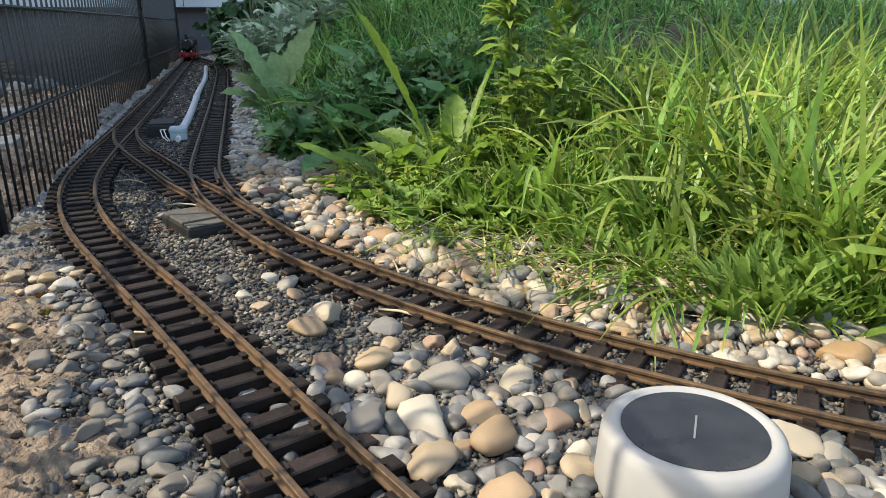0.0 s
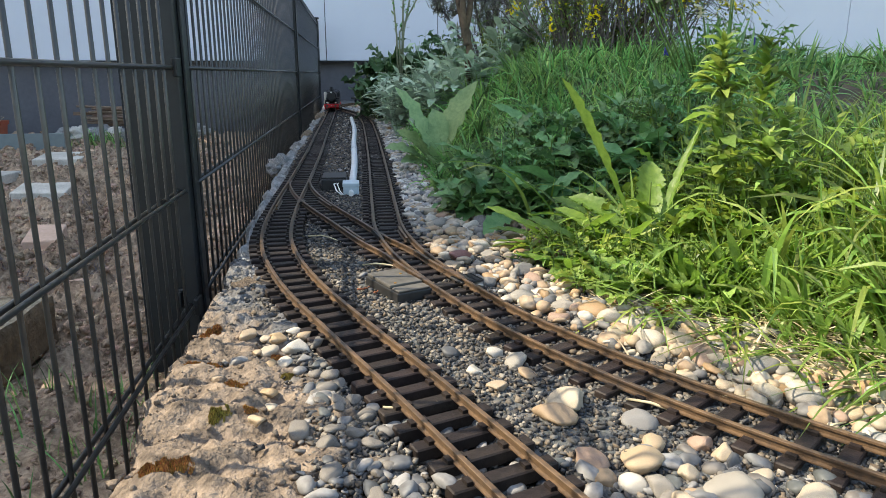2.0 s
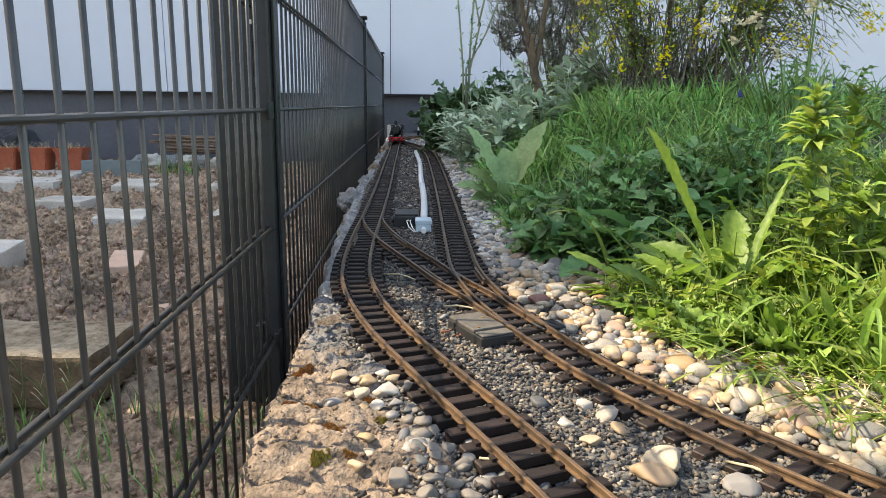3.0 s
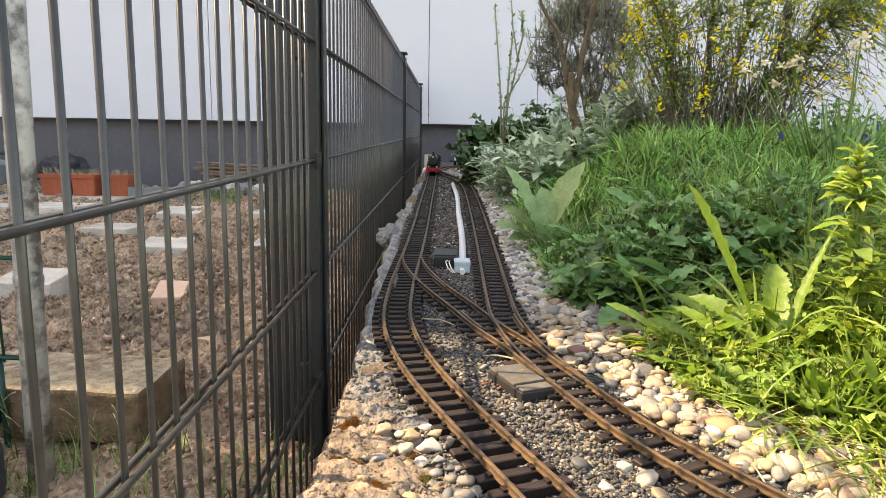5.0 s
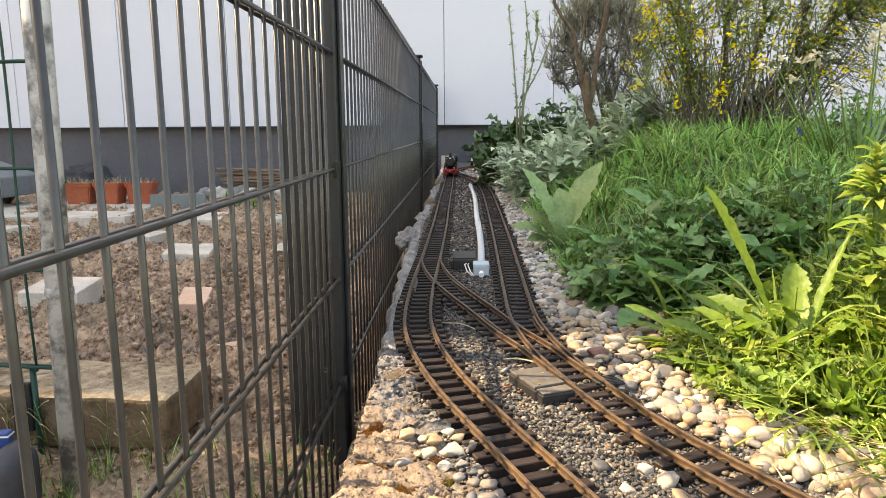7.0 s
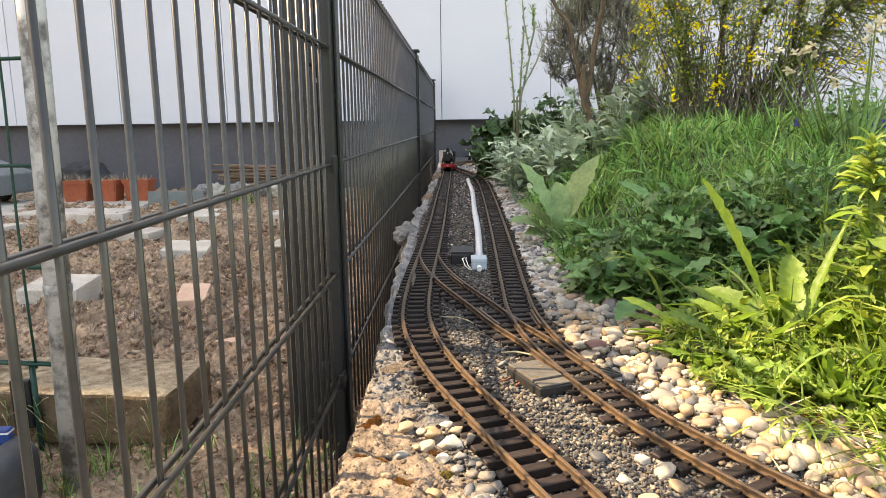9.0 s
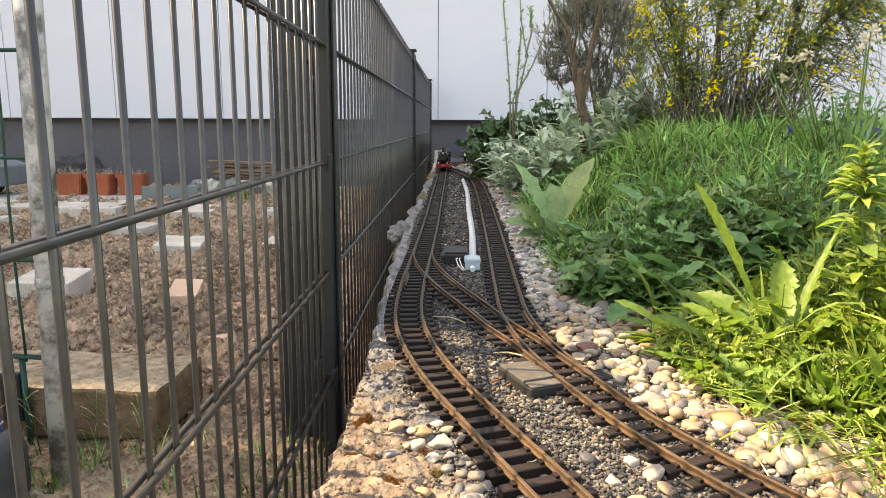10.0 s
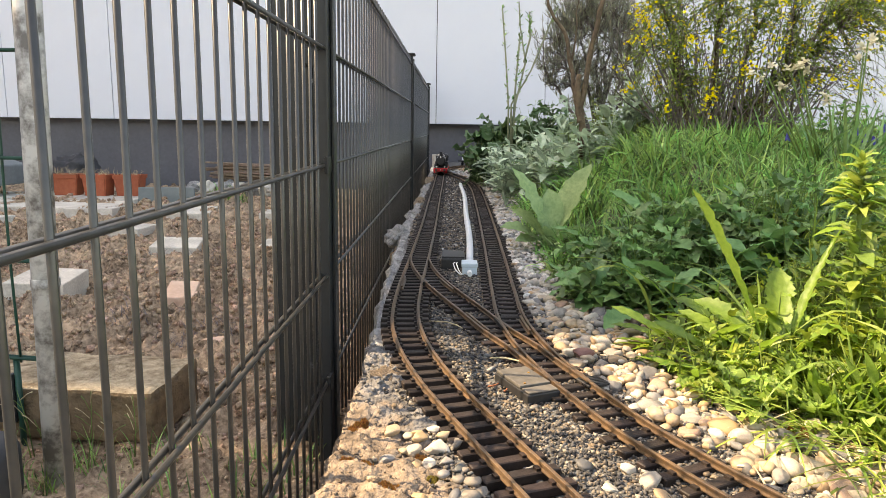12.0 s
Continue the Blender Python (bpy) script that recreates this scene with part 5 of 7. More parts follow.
def stick_pile():
    p = tagged(empty("timber_pile", Matrix.Translation((-1.5, 6.72, -0.2))), "low pile of weathered sticks and slats on stones by the house", "timber pile")
    for k in range(22):
        L = rk.uniform(0.5, 0.85)
        V, F = tube([(-L / 2, 0, 0), (-L / 6, 0.0, rk.uniform(-.006, .006)), (L / 5, 0, rk.uniform(-.006, .006)), (L / 2, 0, 0)], [0.008, 0.009, 0.008, 0.006], 7)
        put("stick", mesh_of("stick", V, F, M_TIMBER, True), p, Matrix.Translation((rk.uniform(-.08, .08), rk.uniform(-.1, .1), 0.10 + 0.0065 * k)) @ Euler((0, rk.uniform(-.04, .04), rk.uniform(-.15, .15))).to_matrix().to_4x4())


stick_pile()
for i in range(9):
    rock("rock", -1.95 + 0.125 * i + rk.uniform(-.03, .03), 6.55 + rk.uniform(-.06, .06), -0.17, rk.uniform(.06, .1), rk.uniform(.06, .09), rk.uniform(.05, .075), M_PAVER if i % 2 else M_ROCKGREY, "pale rounded rock by the timber pile", 20 + i)


def mesh_gate():
    """Green double-wire gate leaf, standing open, and the pole beside it."""
    g = tagged(empty("mesh_gate", Matrix.Translation((-0.556, 1.95, -0.28))), "green coated wire gate beside a weathered pole", "gate")
    for k in range(12):
        bow = [(-0.048 * k, 0.006 * k + 0.0035 * math.sin(h * 9 + k), h) for h in lin(0.19, 1.32, 12)]
        put("upright_wire", mesh_of("upright_wire", *tube(bow, 0.0034 if k == 0 else 0.0026, 8), M_GREEN, True), g)
    for k in range(6):
        for dy in (-0.0052, 0.0052):
            V, F = tube([(0.005, dy, 0.2 + 0.193 * k), (-0.54, 0.068 + dy, 0.2 + 0.193 * k)], 0.0031, 8)
            put("cross_wire", mesh_of("cross_wire", V, F, M_GREEN, True), g)
    st = put("gate_stile", from_bm("gate_stile", cyl_bm(0.0058, 0.0058, 0.22, 12), M_GREEN, True), g, Matrix.Translation((-0.06, 0.012, -0.02)), "dark green drop bolt below the gate")
    part("bolt_guide", box_bm(0.04, 0.016, 0.1, 0.003, 2, (-0.026, 0.0, 0.085)), M_BLACKP, st, "black bolt guide")
    p = tagged(part("gate_pole", cyl_bm(0.0215, 0.0215, 1.5, 24), M_GALV, None, "", pose(-0.474, 1.83, -0.29, 0, 1.1, 0), True), "galvanised pole with flaking paint standing in the soil", "pole")
    part("clamp_ring", cyl_bm(0.0232, 0.0232, 0.014, 24, Matrix.Translation((0, 0, 0.385))), M_GALV, p, "dull metal clamp ring")


mesh_gate()


def tub():
    """Rounded grey tub with a blue and yellow packet in it, half hidden by the pole."""
    c = tagged(empty("plastic_tub", Matrix.Translation((-0.612, 1.735, -0.276))), "grey rounded plastic tub on the weedy soil", "tub")
    b = box_bm(0.24, 0.11, 0.136, 0.038, 5)
    bmesh.ops.delete(b, geom=[f for f in b.faces if f.normal.z > 0.98 and f.calc_area() > 0.002], context="FACES")
    bmesh.ops.solidify(b, geom=list(b.faces), thickness=0.004)
    part("body", b, M_TUB, c, "", None, True)
    k = tagged(empty("packet", Matrix.Translation((-0.575, 1.75, -0.27)) @ Matrix.Rotation(0.12, 4, "Z")), "blue and yellow printed packet in the tub", "packet")
    part("sleeve", box_bm(0.09, 0.02, 0.148, 0.003, 2), M_BLUEBOX, k, "blue card sleeve")
    part("band", box_bm(0.05, 0.0215, 0.03, 0.002, 1, (-0.02, 0, 0.09)), M_YELLOW, k, "yellow band")
    part("edge_strip", box_bm(0.0915, 0.0212, 0.003, 0, 1, (0, 0, 0.14)), M_WHITEPAINT, k, "white edge strip")


tub()


def trailer():
    t = tagged(empty("garden_cart", Matrix.Translation((-3.55, 6.0, -0.2))), "grey metal garden cart beside the plant troughs", "cart")
    part("body", box_bm(0.7, 0.5, 0.16, 0.02, 3, (0, 0, 0.08)), M_GREYMETAL, t)
    b = bmesh.new()
    vs = [b.verts.new(q) for q in ((-0.35, -0.25, 0.24), (0.33, -0.25, 0.24), (-0.35, -0.25, 0.48), (-0.35, 0.25, 0.24), (0.33, 0.25, 0.24), (-0.35, 0.25, 0.48))]
    for f in ((0, 1, 2), (3, 5, 4), (0, 3, 4, 1), (1, 4, 5, 2), (0, 2, 5, 3)):
        b.faces.new([vs[i] for i in f])
    bmesh.ops.recalc_face_normals(b, faces=b.faces)
    part("hood", b, M_GREYMETAL, t, "sloping grey hood")
    for y in (-0.2, 0.2):
        part("wheel", cyl_bm(0.08, 0.08, 0.05, 24, Matrix.Translation((0.1, y, 0.08)) @ Matrix.Rotation(math.pi / 2, 4, "X"), None, 0.012), M_BLACKP, t, "black rubber wheel")
    rock("folded_tarpaulin", -2.95, 6.5, -0.05, 0.22, 0.15, 0.16, M_TARP, "dark crumpled tarpaulin behind the plant troughs", 31)["category"] = "tarpaulin"


trailer()


def clods():
    r = random.Random(9)
    items = []
    for _ in range(46000):
        y = 2.15 + 4.2 * r.random() ** 1.3
        x = r.uniform(-3.6, -0.03)
        if fnoise(x, y, 9.0, 2.2) < -0.15 and r.random() < 0.7:
            continue
        s = (0.0026 + 0.011 * r.random() ** 3.0) * (0.7 + 0.3 * y / 3)
        items.append((x, y, soil_z(x, y) + s * 0.2, s * r.uniform(0.9, 1.5), s * r.uniform(0.8, 1.2), s * r.uniform(0.7, 1.1), r.uniform(0, 6.28), r.uniform(-0.9, 0.9)))
    for _ in range(3500):
        y = r.uniform(1.2, 2.3)
        x = r.uniform(-1.0, 0.05)
        s = r.uniform(0.002, 0.006)
        items.append((x, y, soil_z(x, y) + s * 0.2, s * 1.3, s, s * 0.7, r.uniform(0, 6.28), 0.2))
    tagged(put("soil_clods", scatter("soil_clods", items, M_CLOD, CHIPS, False)), "crumbly brown soil clods on the dug plot", "soil", kind="stuff")


clods()


# ---- plants ----
WIDTHS = {}


def blade(H, p, ang, L, W, lift, droop, n=4, fold=0.0, prof=None, wave=0.0, twist=0.0, r=None):
    """A leaf or grass blade that starts at p towards ang, rising at lift and bending down by droop along its length."""
    prof = prof or (1.0, 0.95, 0.8, 0.5, 0.04)
    if (prof, n) not in WIDTHS:
        WIDTHS[(prof, n)] = [float(q) for q in np.interp(np.linspace(0, 1, n + 1), np.linspace(0, 1, len(prof)), prof)]
    widths = WIDTHS[(prof, n)]
    x, y, z = p
    ca, sa = math.cos(ang), math.sin(ang)
    step = L / n
    V = []
    across = 3 if fold or wave else 2
    e = lift
    for i in range(n + 1):
        s = i / n
        w = W * 0.5 * widths[i]
        tw = twist * s
        wx, wy, wz = -sa * math.cos(tw), ca * math.cos(tw), math.sin(tw)
        ux, uz = -math.sin(e), math.cos(e)
        if across == 2:
            V.append((x - wx * w, y - wy * w, z - wz * w))
            V.append((x + wx * w, y + wy * w, z + wz * w))
        else:
            f = fold * w
            w1 = f + (wave * w * math.sin(i * 2.1 + L * 60) if wave else 0)
            w2 = f + (wave * w * math.sin(i * 2.7 + 1.3 + L * 90) if wave else 0)
            V.append((x - wx * w + ca * ux * w1, y - wy * w + sa * ux * w1, z - wz * w + uz * w1))
            V.append((x, y, z))
            V.append((x + wx * w + ca * ux * w2, y + wy * w + sa * ux * w2, z + wz * w + uz * w2))
        x += ca * math.cos(e) * step
        y += sa * math.cos(e) * step
        z += math.sin(e) * step
        e -= droop / n
    F = []
    for i in range(n):
        a = i * across
        for k in range(across - 1):
            F.append((a + k, a + k + 1, a + across + k + 1, a + across + k))
    H.add(V, F)
    return (x, y, z)


OVAL = (0.18, 0.55, 0.85, 1.0, 0.92, 0.62, 0.06)
LOBED = (0.15, 0.35, 0.75, 0.5, 0.95, 0.62, 1.0, 0.75, 0.45, 0.05)
LANCE = (0.3, 0.75, 1.0, 0.9, 0.65, 0.35, 0.03)
TOOTH = tuple((1.0 if i % 2 else 0.76) * math.sin(math.pi * (0.06 + 0.9 * i / 18)) for i in range(19))
SPOON = (0.16, 0.22, 0.45, 0.85, 1.0, 0.75, 0.1)


def grass_field(name, label, mat, areas, seed, bent=1.0):
    """Grass in tufts: each tuft splays its own blades, with its own height and lean."""
    r = random.Random(seed)
    H = Heap()
    for (x0, x1, y0, y1, n, l0, l1, w) in areas:
        k = 0
        while k < n:
            y = r.uniform(y0, y1)
            xb = lerp_table(BED_X, y)
            x = r.uniform(max(x0, xb - 0.005), max(x1, xb + 0.2))
            m = r.randint(5, 16)
            k += m
            patch = fnoise(x, y, 11.0, 4.0)
            if patch < -0.25 and r.random() < 0.5:
                continue
            tall = r.uniform(0.6, 1.1) + 0.35 * patch
            ws = w * r.uniform(0.65, 1.45)
            lean, open_ = r.uniform(0, 6.28), r.uniform(0.15, 1.0)
            for j in range(m):
                bx, by = x + r.gauss(0, 0.012), y + r.gauss(0, 0.012)
                edge = smoothstep(-0.02, 0.14, bx - xb)
                L = max(0.03, r.uniform(l0, l1) * (0.45 + 0.55 * edge) * tall)
                ang = lean + r.gauss(0, 1.3)
                kink = r.random() < 0.22
                blade(H, (bx, by, bank_z(bx, by) - 0.005), ang, L, ws * r.uniform(0.7, 1.25), 1.5 - open_ * r.random() ** 0.7, (r.uniform(1.6, 2.8) if kink else r.uniform(0.1, 1.5)) * bent, 5, 0, (0.75, 1.0, 0.95, 0.8, 0.5, 0.03), 0, r.uniform(-1.3, 1.3))
    return tagged(put(name, H.mesh(name, mat)), label, "grass", kind="stuff")


grass_field("grass", "tall green meadow grass on the planted slope", M_GRASS, ((0.4, 1.5, 2.35, 3.1, 6000, 0.07, 0.165, 0.006), (0.5, 1.5, 3.0, 3.7, 5200, 0.09, 0.18, 0.0075), (1.4, 3.2, 2.0, 4.2, 5600, 0.09, 0.18, 0.008), (0.5, 1.4, 3.8, 5.6, 1300, 0.10, 0.2, 0.008), (2.4, 6.2, 2.0, 6.9, 2600, 0.10, 0.2, 0.014)), 1, 1.25)
grass_field("grass", "bright sunlit grass at the front of the bed", M_GRASSB, ((0.95, 1.8, 0.95, 1.85, 5600, 0.10, 0.30, 0.0075), (0.95, 1.8, 1.8, 2.35, 2400, 0.08, 0.2, 0.0065), (0.78, 1.1, 1.0, 2.1, 2300, 0.05, 0.15, 0.0055), (0.64, 0.95, 1.55, 2.0, 700, 0.05, 0.14, 0.005), (1.6, 2.9, 0.9, 2.4, 2600, 0.10, 0.24, 0.010)), 2, 1.1)


def arching_grass():
    """Long single blades that arch over the pebbles and the weeds."""
    r = random.Random(17)
    H = Heap()
    for _ in range(22):
        y = r.uniform(1.4, 2.0)
        xb = lerp_table(BED_X, y)
        x = xb + r.uniform(0.02, 0.5)
        blade(H, (x, y, bank_z(x, y)), r.uniform(2.0, 4.6), r.uniform(0.16, 0.34), r.uniform(0.006, 0.010), r.uniform(0.8, 1.4), r.uniform(1.2, 2.6), 7, 0.25, (0.8, 1.0, 0.95, 0.8, 0.5, 0.03), 0, r.uniform(-0.6, 0.6))
    for _ in range(170):
        y = r.uniform(1.16, 1.5)
        x = lerp_table(BED_X, y) + r.uniform(-0.02, 0.09)
        blade(H, (x, y, bank_z(x, y) + 0.004), r.gauss(3.9, 0.6), r.uniform(0.08, 0.19), r.uniform(0.003, 0.0055), r.uniform(0.15, 0.7), r.uniform(0.5, 1.2), 6, 0.2)
    tagged(put("long_grass", H.mesh("long_grass", M_GRASSB)), "long arching grass blades over the pebbles", "grass", kind="stuff")


arching_grass()


def rosette(name, x, y, n, l0, l1, w, mat, label, category, seed, prof=LOBED, lift=(0.4, 1.35), droop=(0.5, 1.6), wave=0.35, group="", segs=9, spread=0.015, fold=0.25, base=None):
    r = random.Random(seed)
    z = bank_z(x, y) - 0.004 if base is None else base
    H = Heap()
    for k in range(n):
        a = k * 2.399 + r.uniform(-0.4, 0.4)
        L = r.uniform(l0, l1)
        lf = r.uniform(*lift)
        blade(H, (x + math.cos(a) * r.uniform(0, spread), y + math.sin(a) * r.uniform(0, spread), z), a, L, w * L / l1 * r.uniform(0.8, 1.2), lf, r.uniform(*droop), segs, fold, prof, wave, r.uniform(-0.5, 0.5))
    p = tagged(empty(name), label, category, group)
    put("foliage", H.mesh("foliage", mat, True), p)
    return p


def broad_leaf(H, p, ang, L, W, lift, droop, n=14, prof=OVAL, cup=0.25, quilt=0.05, teeth=0.0, frill=0.0, twist=0.0):
    """A broad leaf with a sunken midrib, raised fields between its veins and a toothed or wavy margin."""
    key = (prof, n)
    if key not in WIDTHS:
        WIDTHS[key] = [float(q) for q in np.interp(np.linspace(0, 1, n + 1), np.linspace(0, 1, len(prof)), prof)]
    x, y, z = p
    ca, sa = math.cos(ang), math.sin(ang)
    e, V = lift, []
    for i in range(n + 1):
        w = W * 0.5 * WIDTHS[key][i]
        tw = twist * i / n
        wx, wy, wz = -sa * math.cos(tw), ca * math.cos(tw), math.sin(tw)
        ux, uz = -math.sin(e), math.cos(e)
        for u in (-1.0, -0.55, 0.0, 0.55, 1.0):
            side = w * u * (1 - teeth * (i % 2) if abs(u) == 1 else 1)
            up = cup * w * abs(u) ** 1.4 + (quilt * W * (0.5 - i % 2) * WIDTHS[key][i] if abs(u) == 0.55 else 0)
            if abs(u) == 1:
                up += frill * w * math.sin(i * 1.9 + u * 1.1 + L * 70)
            V.append((x + wx * side + ca * ux * up, y + wy * side + sa * ux * up, z + wz * side + uz * up))
        x += ca * math.cos(e) * L / n
        y += sa * math.cos(e) * L / n
        z += math.sin(e) * L / n
        e -= droop / n
    H.add(V, [(i * 5 + k, i * 5 + k + 1, i * 5 + k + 6, i * 5 + k + 5) for i in range(n) for k in range(4)])


TONGUE = (0.10, 0.16, 0.34, 0.58, 0.8, 0.95, 1.0, 0.93, 0.7, 0.1)
COS = (0.12, 0.3, 0.62, 0.88, 1.0, 0.98, 0.85, 0.5, 0.08)


def leaf_plant(name, label, mat, x, y, n, l0, l1, ratio, seed, prof, lift, droop, group, cup=0.25, quilt=0.05, teeth=0.0, frill=0.0, segs=14, category="weed"):
    """A rosette whose broad leaves are parts of their own."""
    r = random.Random(seed)
    z = bank_z(x, y) - 0.003
    p = tagged(empty(name), label, category, group)
    for k in range(n):
        a = k * 2.399 + r.uniform(-0.5, 0.5)
        L = r.uniform(l0, l1)
        inner = 1 - k / n
        H = Heap()
        broad_leaf(H, (x + math.cos(a) * 0.012 * r.random(), y + math.sin(a) * 0.012 * r.random(), z), a, L, L * ratio * r.uniform(0.8, 1.2), lift[0] + (lift[1] - lift[0]) * (0.65 * inner + 0.35 * r.random()), r.uniform(*droop), segs, prof, cup, quilt, teeth, frill, r.uniform(-0.6, 0.6))
        put("leaf", H.mesh("leaf", mat, True), p)
    return p


# toothed rosettes, pale wavy-leaved weeds and leafy tufts along the sunlit front
for i, (x, y, n, l1) in enumerate(((0.625, 1.755, 20, 0.165), (0.675, 1.70, 18, 0.15), (0.60, 1.665, 16, 0.10), (0.71, 1.80, 16, 0.15), (0.655, 1.60, 14, 0.09), (0.80, 1.72, 14, 0.13), (0.57, 1.72, 12, 0.09), (0.64, 1.82, 14, 0.14))):
    leaf_plant("toothed_rosette", "bright green weed rosette with toothed tongue-shaped leaves", M_LEAFY, x, y, n, l1 * 0.45, l1, 0.2, 300 + i, TONGUE, (0.15, 1.15), (0.4, 1.3), "toothed rosettes", 0.2, 0.075, 0.22, 0.06, 18)
for i, (x, y, n, l1) in enumerate(((0.705, 1.635, 18, 0.085), (0.655, 1.565, 16, 0.07), (0.765, 1.60, 16, 0.08), (0.70, 1.53, 14, 0.065), (0.80, 1.66, 14, 0.08), (0.60, 1.61, 10, 0.055), (0.745, 1.70, 14, 0.085), (0.85, 1.60, 12, 0.075), (0.77, 1.50, 12, 0.06))):
    leaf_plant("wavy_leaved_weed", "pale yellow-green weed with broad wavy leaves", M_LETTUCE, x, y, n, l1 * 0.55, l1, 0.62, 340 + i, COS, (0.3, 1.35), (0.5, 1.5), "wavy-leaved weeds", 0.3, 0.09, 0.1, 0.22, 12)


def lance_leaves(mat, seed):
    """Unit leaves, narrow and pointed, rising and bending by different amounts."""
    r = random.Random(seed)
    out = []
    for k in range(12):
        H = Heap()
        blade(H, (0, 0, 0), 0.0, 1.0, r.uniform(0.13, 0.2), r.uniform(0.75, 1.35), r.uniform(-0.2, 1.1), 6, 0.3, LANCE, 0.1, r.uniform(-0.6, 0.6))
        out.append(H.mesh("leaf", mat, True))
    return out


LANCE_SETS = [lance_leaves(M_LEAFY, 1), lance_leaves(M_GRASSB, 2), lance_leaves(M_LETTUCE, 3)]


def lance_tuft(x, y, n, h, seed, leaves):
    """A dense tuft of upright narrow leaves, one by one."""
    r = random.Random(seed)
    p = tagged(empty("leafy_tuft"), "dense tuft of upright narrow bright green leaves", "weed", "leafy tufts")
    for k in range(n):
        a, d = r.uniform(0, 6.28), 0.055 * r.random() ** 0.6
        bx, by = x + math.cos(a) * d, y + math.sin(a) * d
        z0 = bank_z(bx, by) - 0.003 + h * 0.45 * r.random() * (1 - d / 0.06)
        L = h * r.uniform(0.35, 0.75)
        put("leaf", leaves[k % 12], p, Matrix.Translation((bx, by, z0)) @ Matrix.Rotation(a + r.gauss(0, 0.7), 4, "Z") @ Matrix.Rotation(r.uniform(-0.25, 0.35), 4, "X") @ Matrix.Scale(L, 4))


for i, (x, y, n, h) in enumerate(((0.745, 1.555, 110, 0.10), (0.80, 1.535, 100, 0.11), (0.72, 1.50, 80, 0.075), (0.845, 1.47, 100, 0.105), (0.79, 1.45, 90, 0.08), (0.87, 1.16, 120, 0.10), (0.93, 1.135, 120, 0.095), (0.985, 1.17, 110, 0.10), (0.83, 1.29, 90, 0.08), (0.90, 1.38, 100, 0.10), (0.95, 1.27, 90, 0.09), (0.80, 1.37, 80, 0.07), (1.04, 1.13, 100, 0.10), (0.90, 1.54, 100, 0.11), (0.97, 1.45, 100, 0.11), (0.86, 1.67, 100, 0.12), (1.10, 1.2, 90, 0.11))):
    lance_tuft(x, y, n, h, 380 + i, LANCE_SETS[(0, 2, 0, 1)[i % 4]])
wr = random.Random(31)
for i, (x, y) in enumerate(((0.93, 1.72), (0.88, 1.85), (0.98, 1.42), (0.78, 1.93), (1.0, 1.6), (1.05, 1.25), (1.12, 1.5), (1.2, 1.35), (1.0, 1.9))):
    rosette("leafy_weed", x, y, 24, 0.05, 0.145, wr.choice((0.034, 0.05)), M_LEAFY, "bright green leafy weed at the edge of the bed", "weed", 60 + i, wr.choice((LOBED, SPOON, TOOTH)), (0.5, 1.45), (0.5, 1.9), 0.4, "leafy weeds")


for i, (x, y, n, l1) in enumerate(((0.60, 2.14, 16, 0.15), (0.68, 2.28, 20, 0.2), (0.74, 2.1, 20, 0.2), (0.82, 2.25, 20, 0.22), (0.66, 2.42, 18, 0.2), (0.92, 2.2, 18, 0.2), (0.78, 2.42, 18, 0.22), (1.0, 2.36, 16, 0.2), (0.9, 2.05, 16, 0.2), (0.52, 2.2, 9, 0.13), (0.62, 2.0, 12, 0.15))):
    leaf_plant("mustard_rosette", "dark green rosette of long lobed leaves", M_DARKLEAF, x, y, n, l1 * 0.5, l1, 0.3, 160 + i, (LOBED, TONGUE, LOBED)[i % 3], (0.2, 1.3), (0.5, 1.6), "dark rosettes", 0.2, 0.08, 0.22, 0.12, 16)


def clover_mat(name, label, mat, cx, cy, rx, ry, n, h0, h1, l0, l1, seed, prof=OVAL, category="weed", ratio=0.55, segs=5):
    """A leafy clump: short stems, each carrying small leaves at all heights."""
    r = random.Random(seed)
    H, S = Heap(), Heap()
    for _ in range(n):
        a, d = r.uniform(0, 6.28), r.random() ** 0.5
        x, y = cx + math.cos(a) * d * rx, cy + math.sin(a) * d * ry
        if x < lerp_table(BED_X, y) - 0.05:
            continue
        z0 = bank_z(x, y)
        h = r.uniform(h0, h1) * (1.1 - 0.6 * d * d)
        lean = r.uniform(-0.35, 0.35), r.uniform(-0.35, 0.35)
        tip = Vector((x + lean[0] * h, y + lean[1] * h, z0 + h))
        S.add(*tube([(x, y, z0 - 0.01), ((x + tip.x) / 2 + lean[0] * 0.01, (y + tip.y) / 2, z0 + h * 0.55), tip], [0.0018, 0.0015, 0.0008], 4))
        for k in range(5):
            f = r.uniform(0.3, 1.0)
            q = Vector((x, y, z0)).lerp(tip, f)
            blade(H, q, r.uniform(0, 6.28), (LL := r.uniform(l0, l1)), LL * ratio * r.uniform(0.8, 1.2), r.uniform(-0.1, 0.9), r.uniform(0.2, 1.3), segs, 0.3, prof, 0.5, r.uniform(-0.7, 0.7))
    p = tagged(empty(name), label, category, "leafy clumps")
    put("foliage", H.mesh("foliage", mat, True), p)
    put("stem_mass", S.mesh("stem_mass", M_STEM), p, None, "thin green stems")
    return p


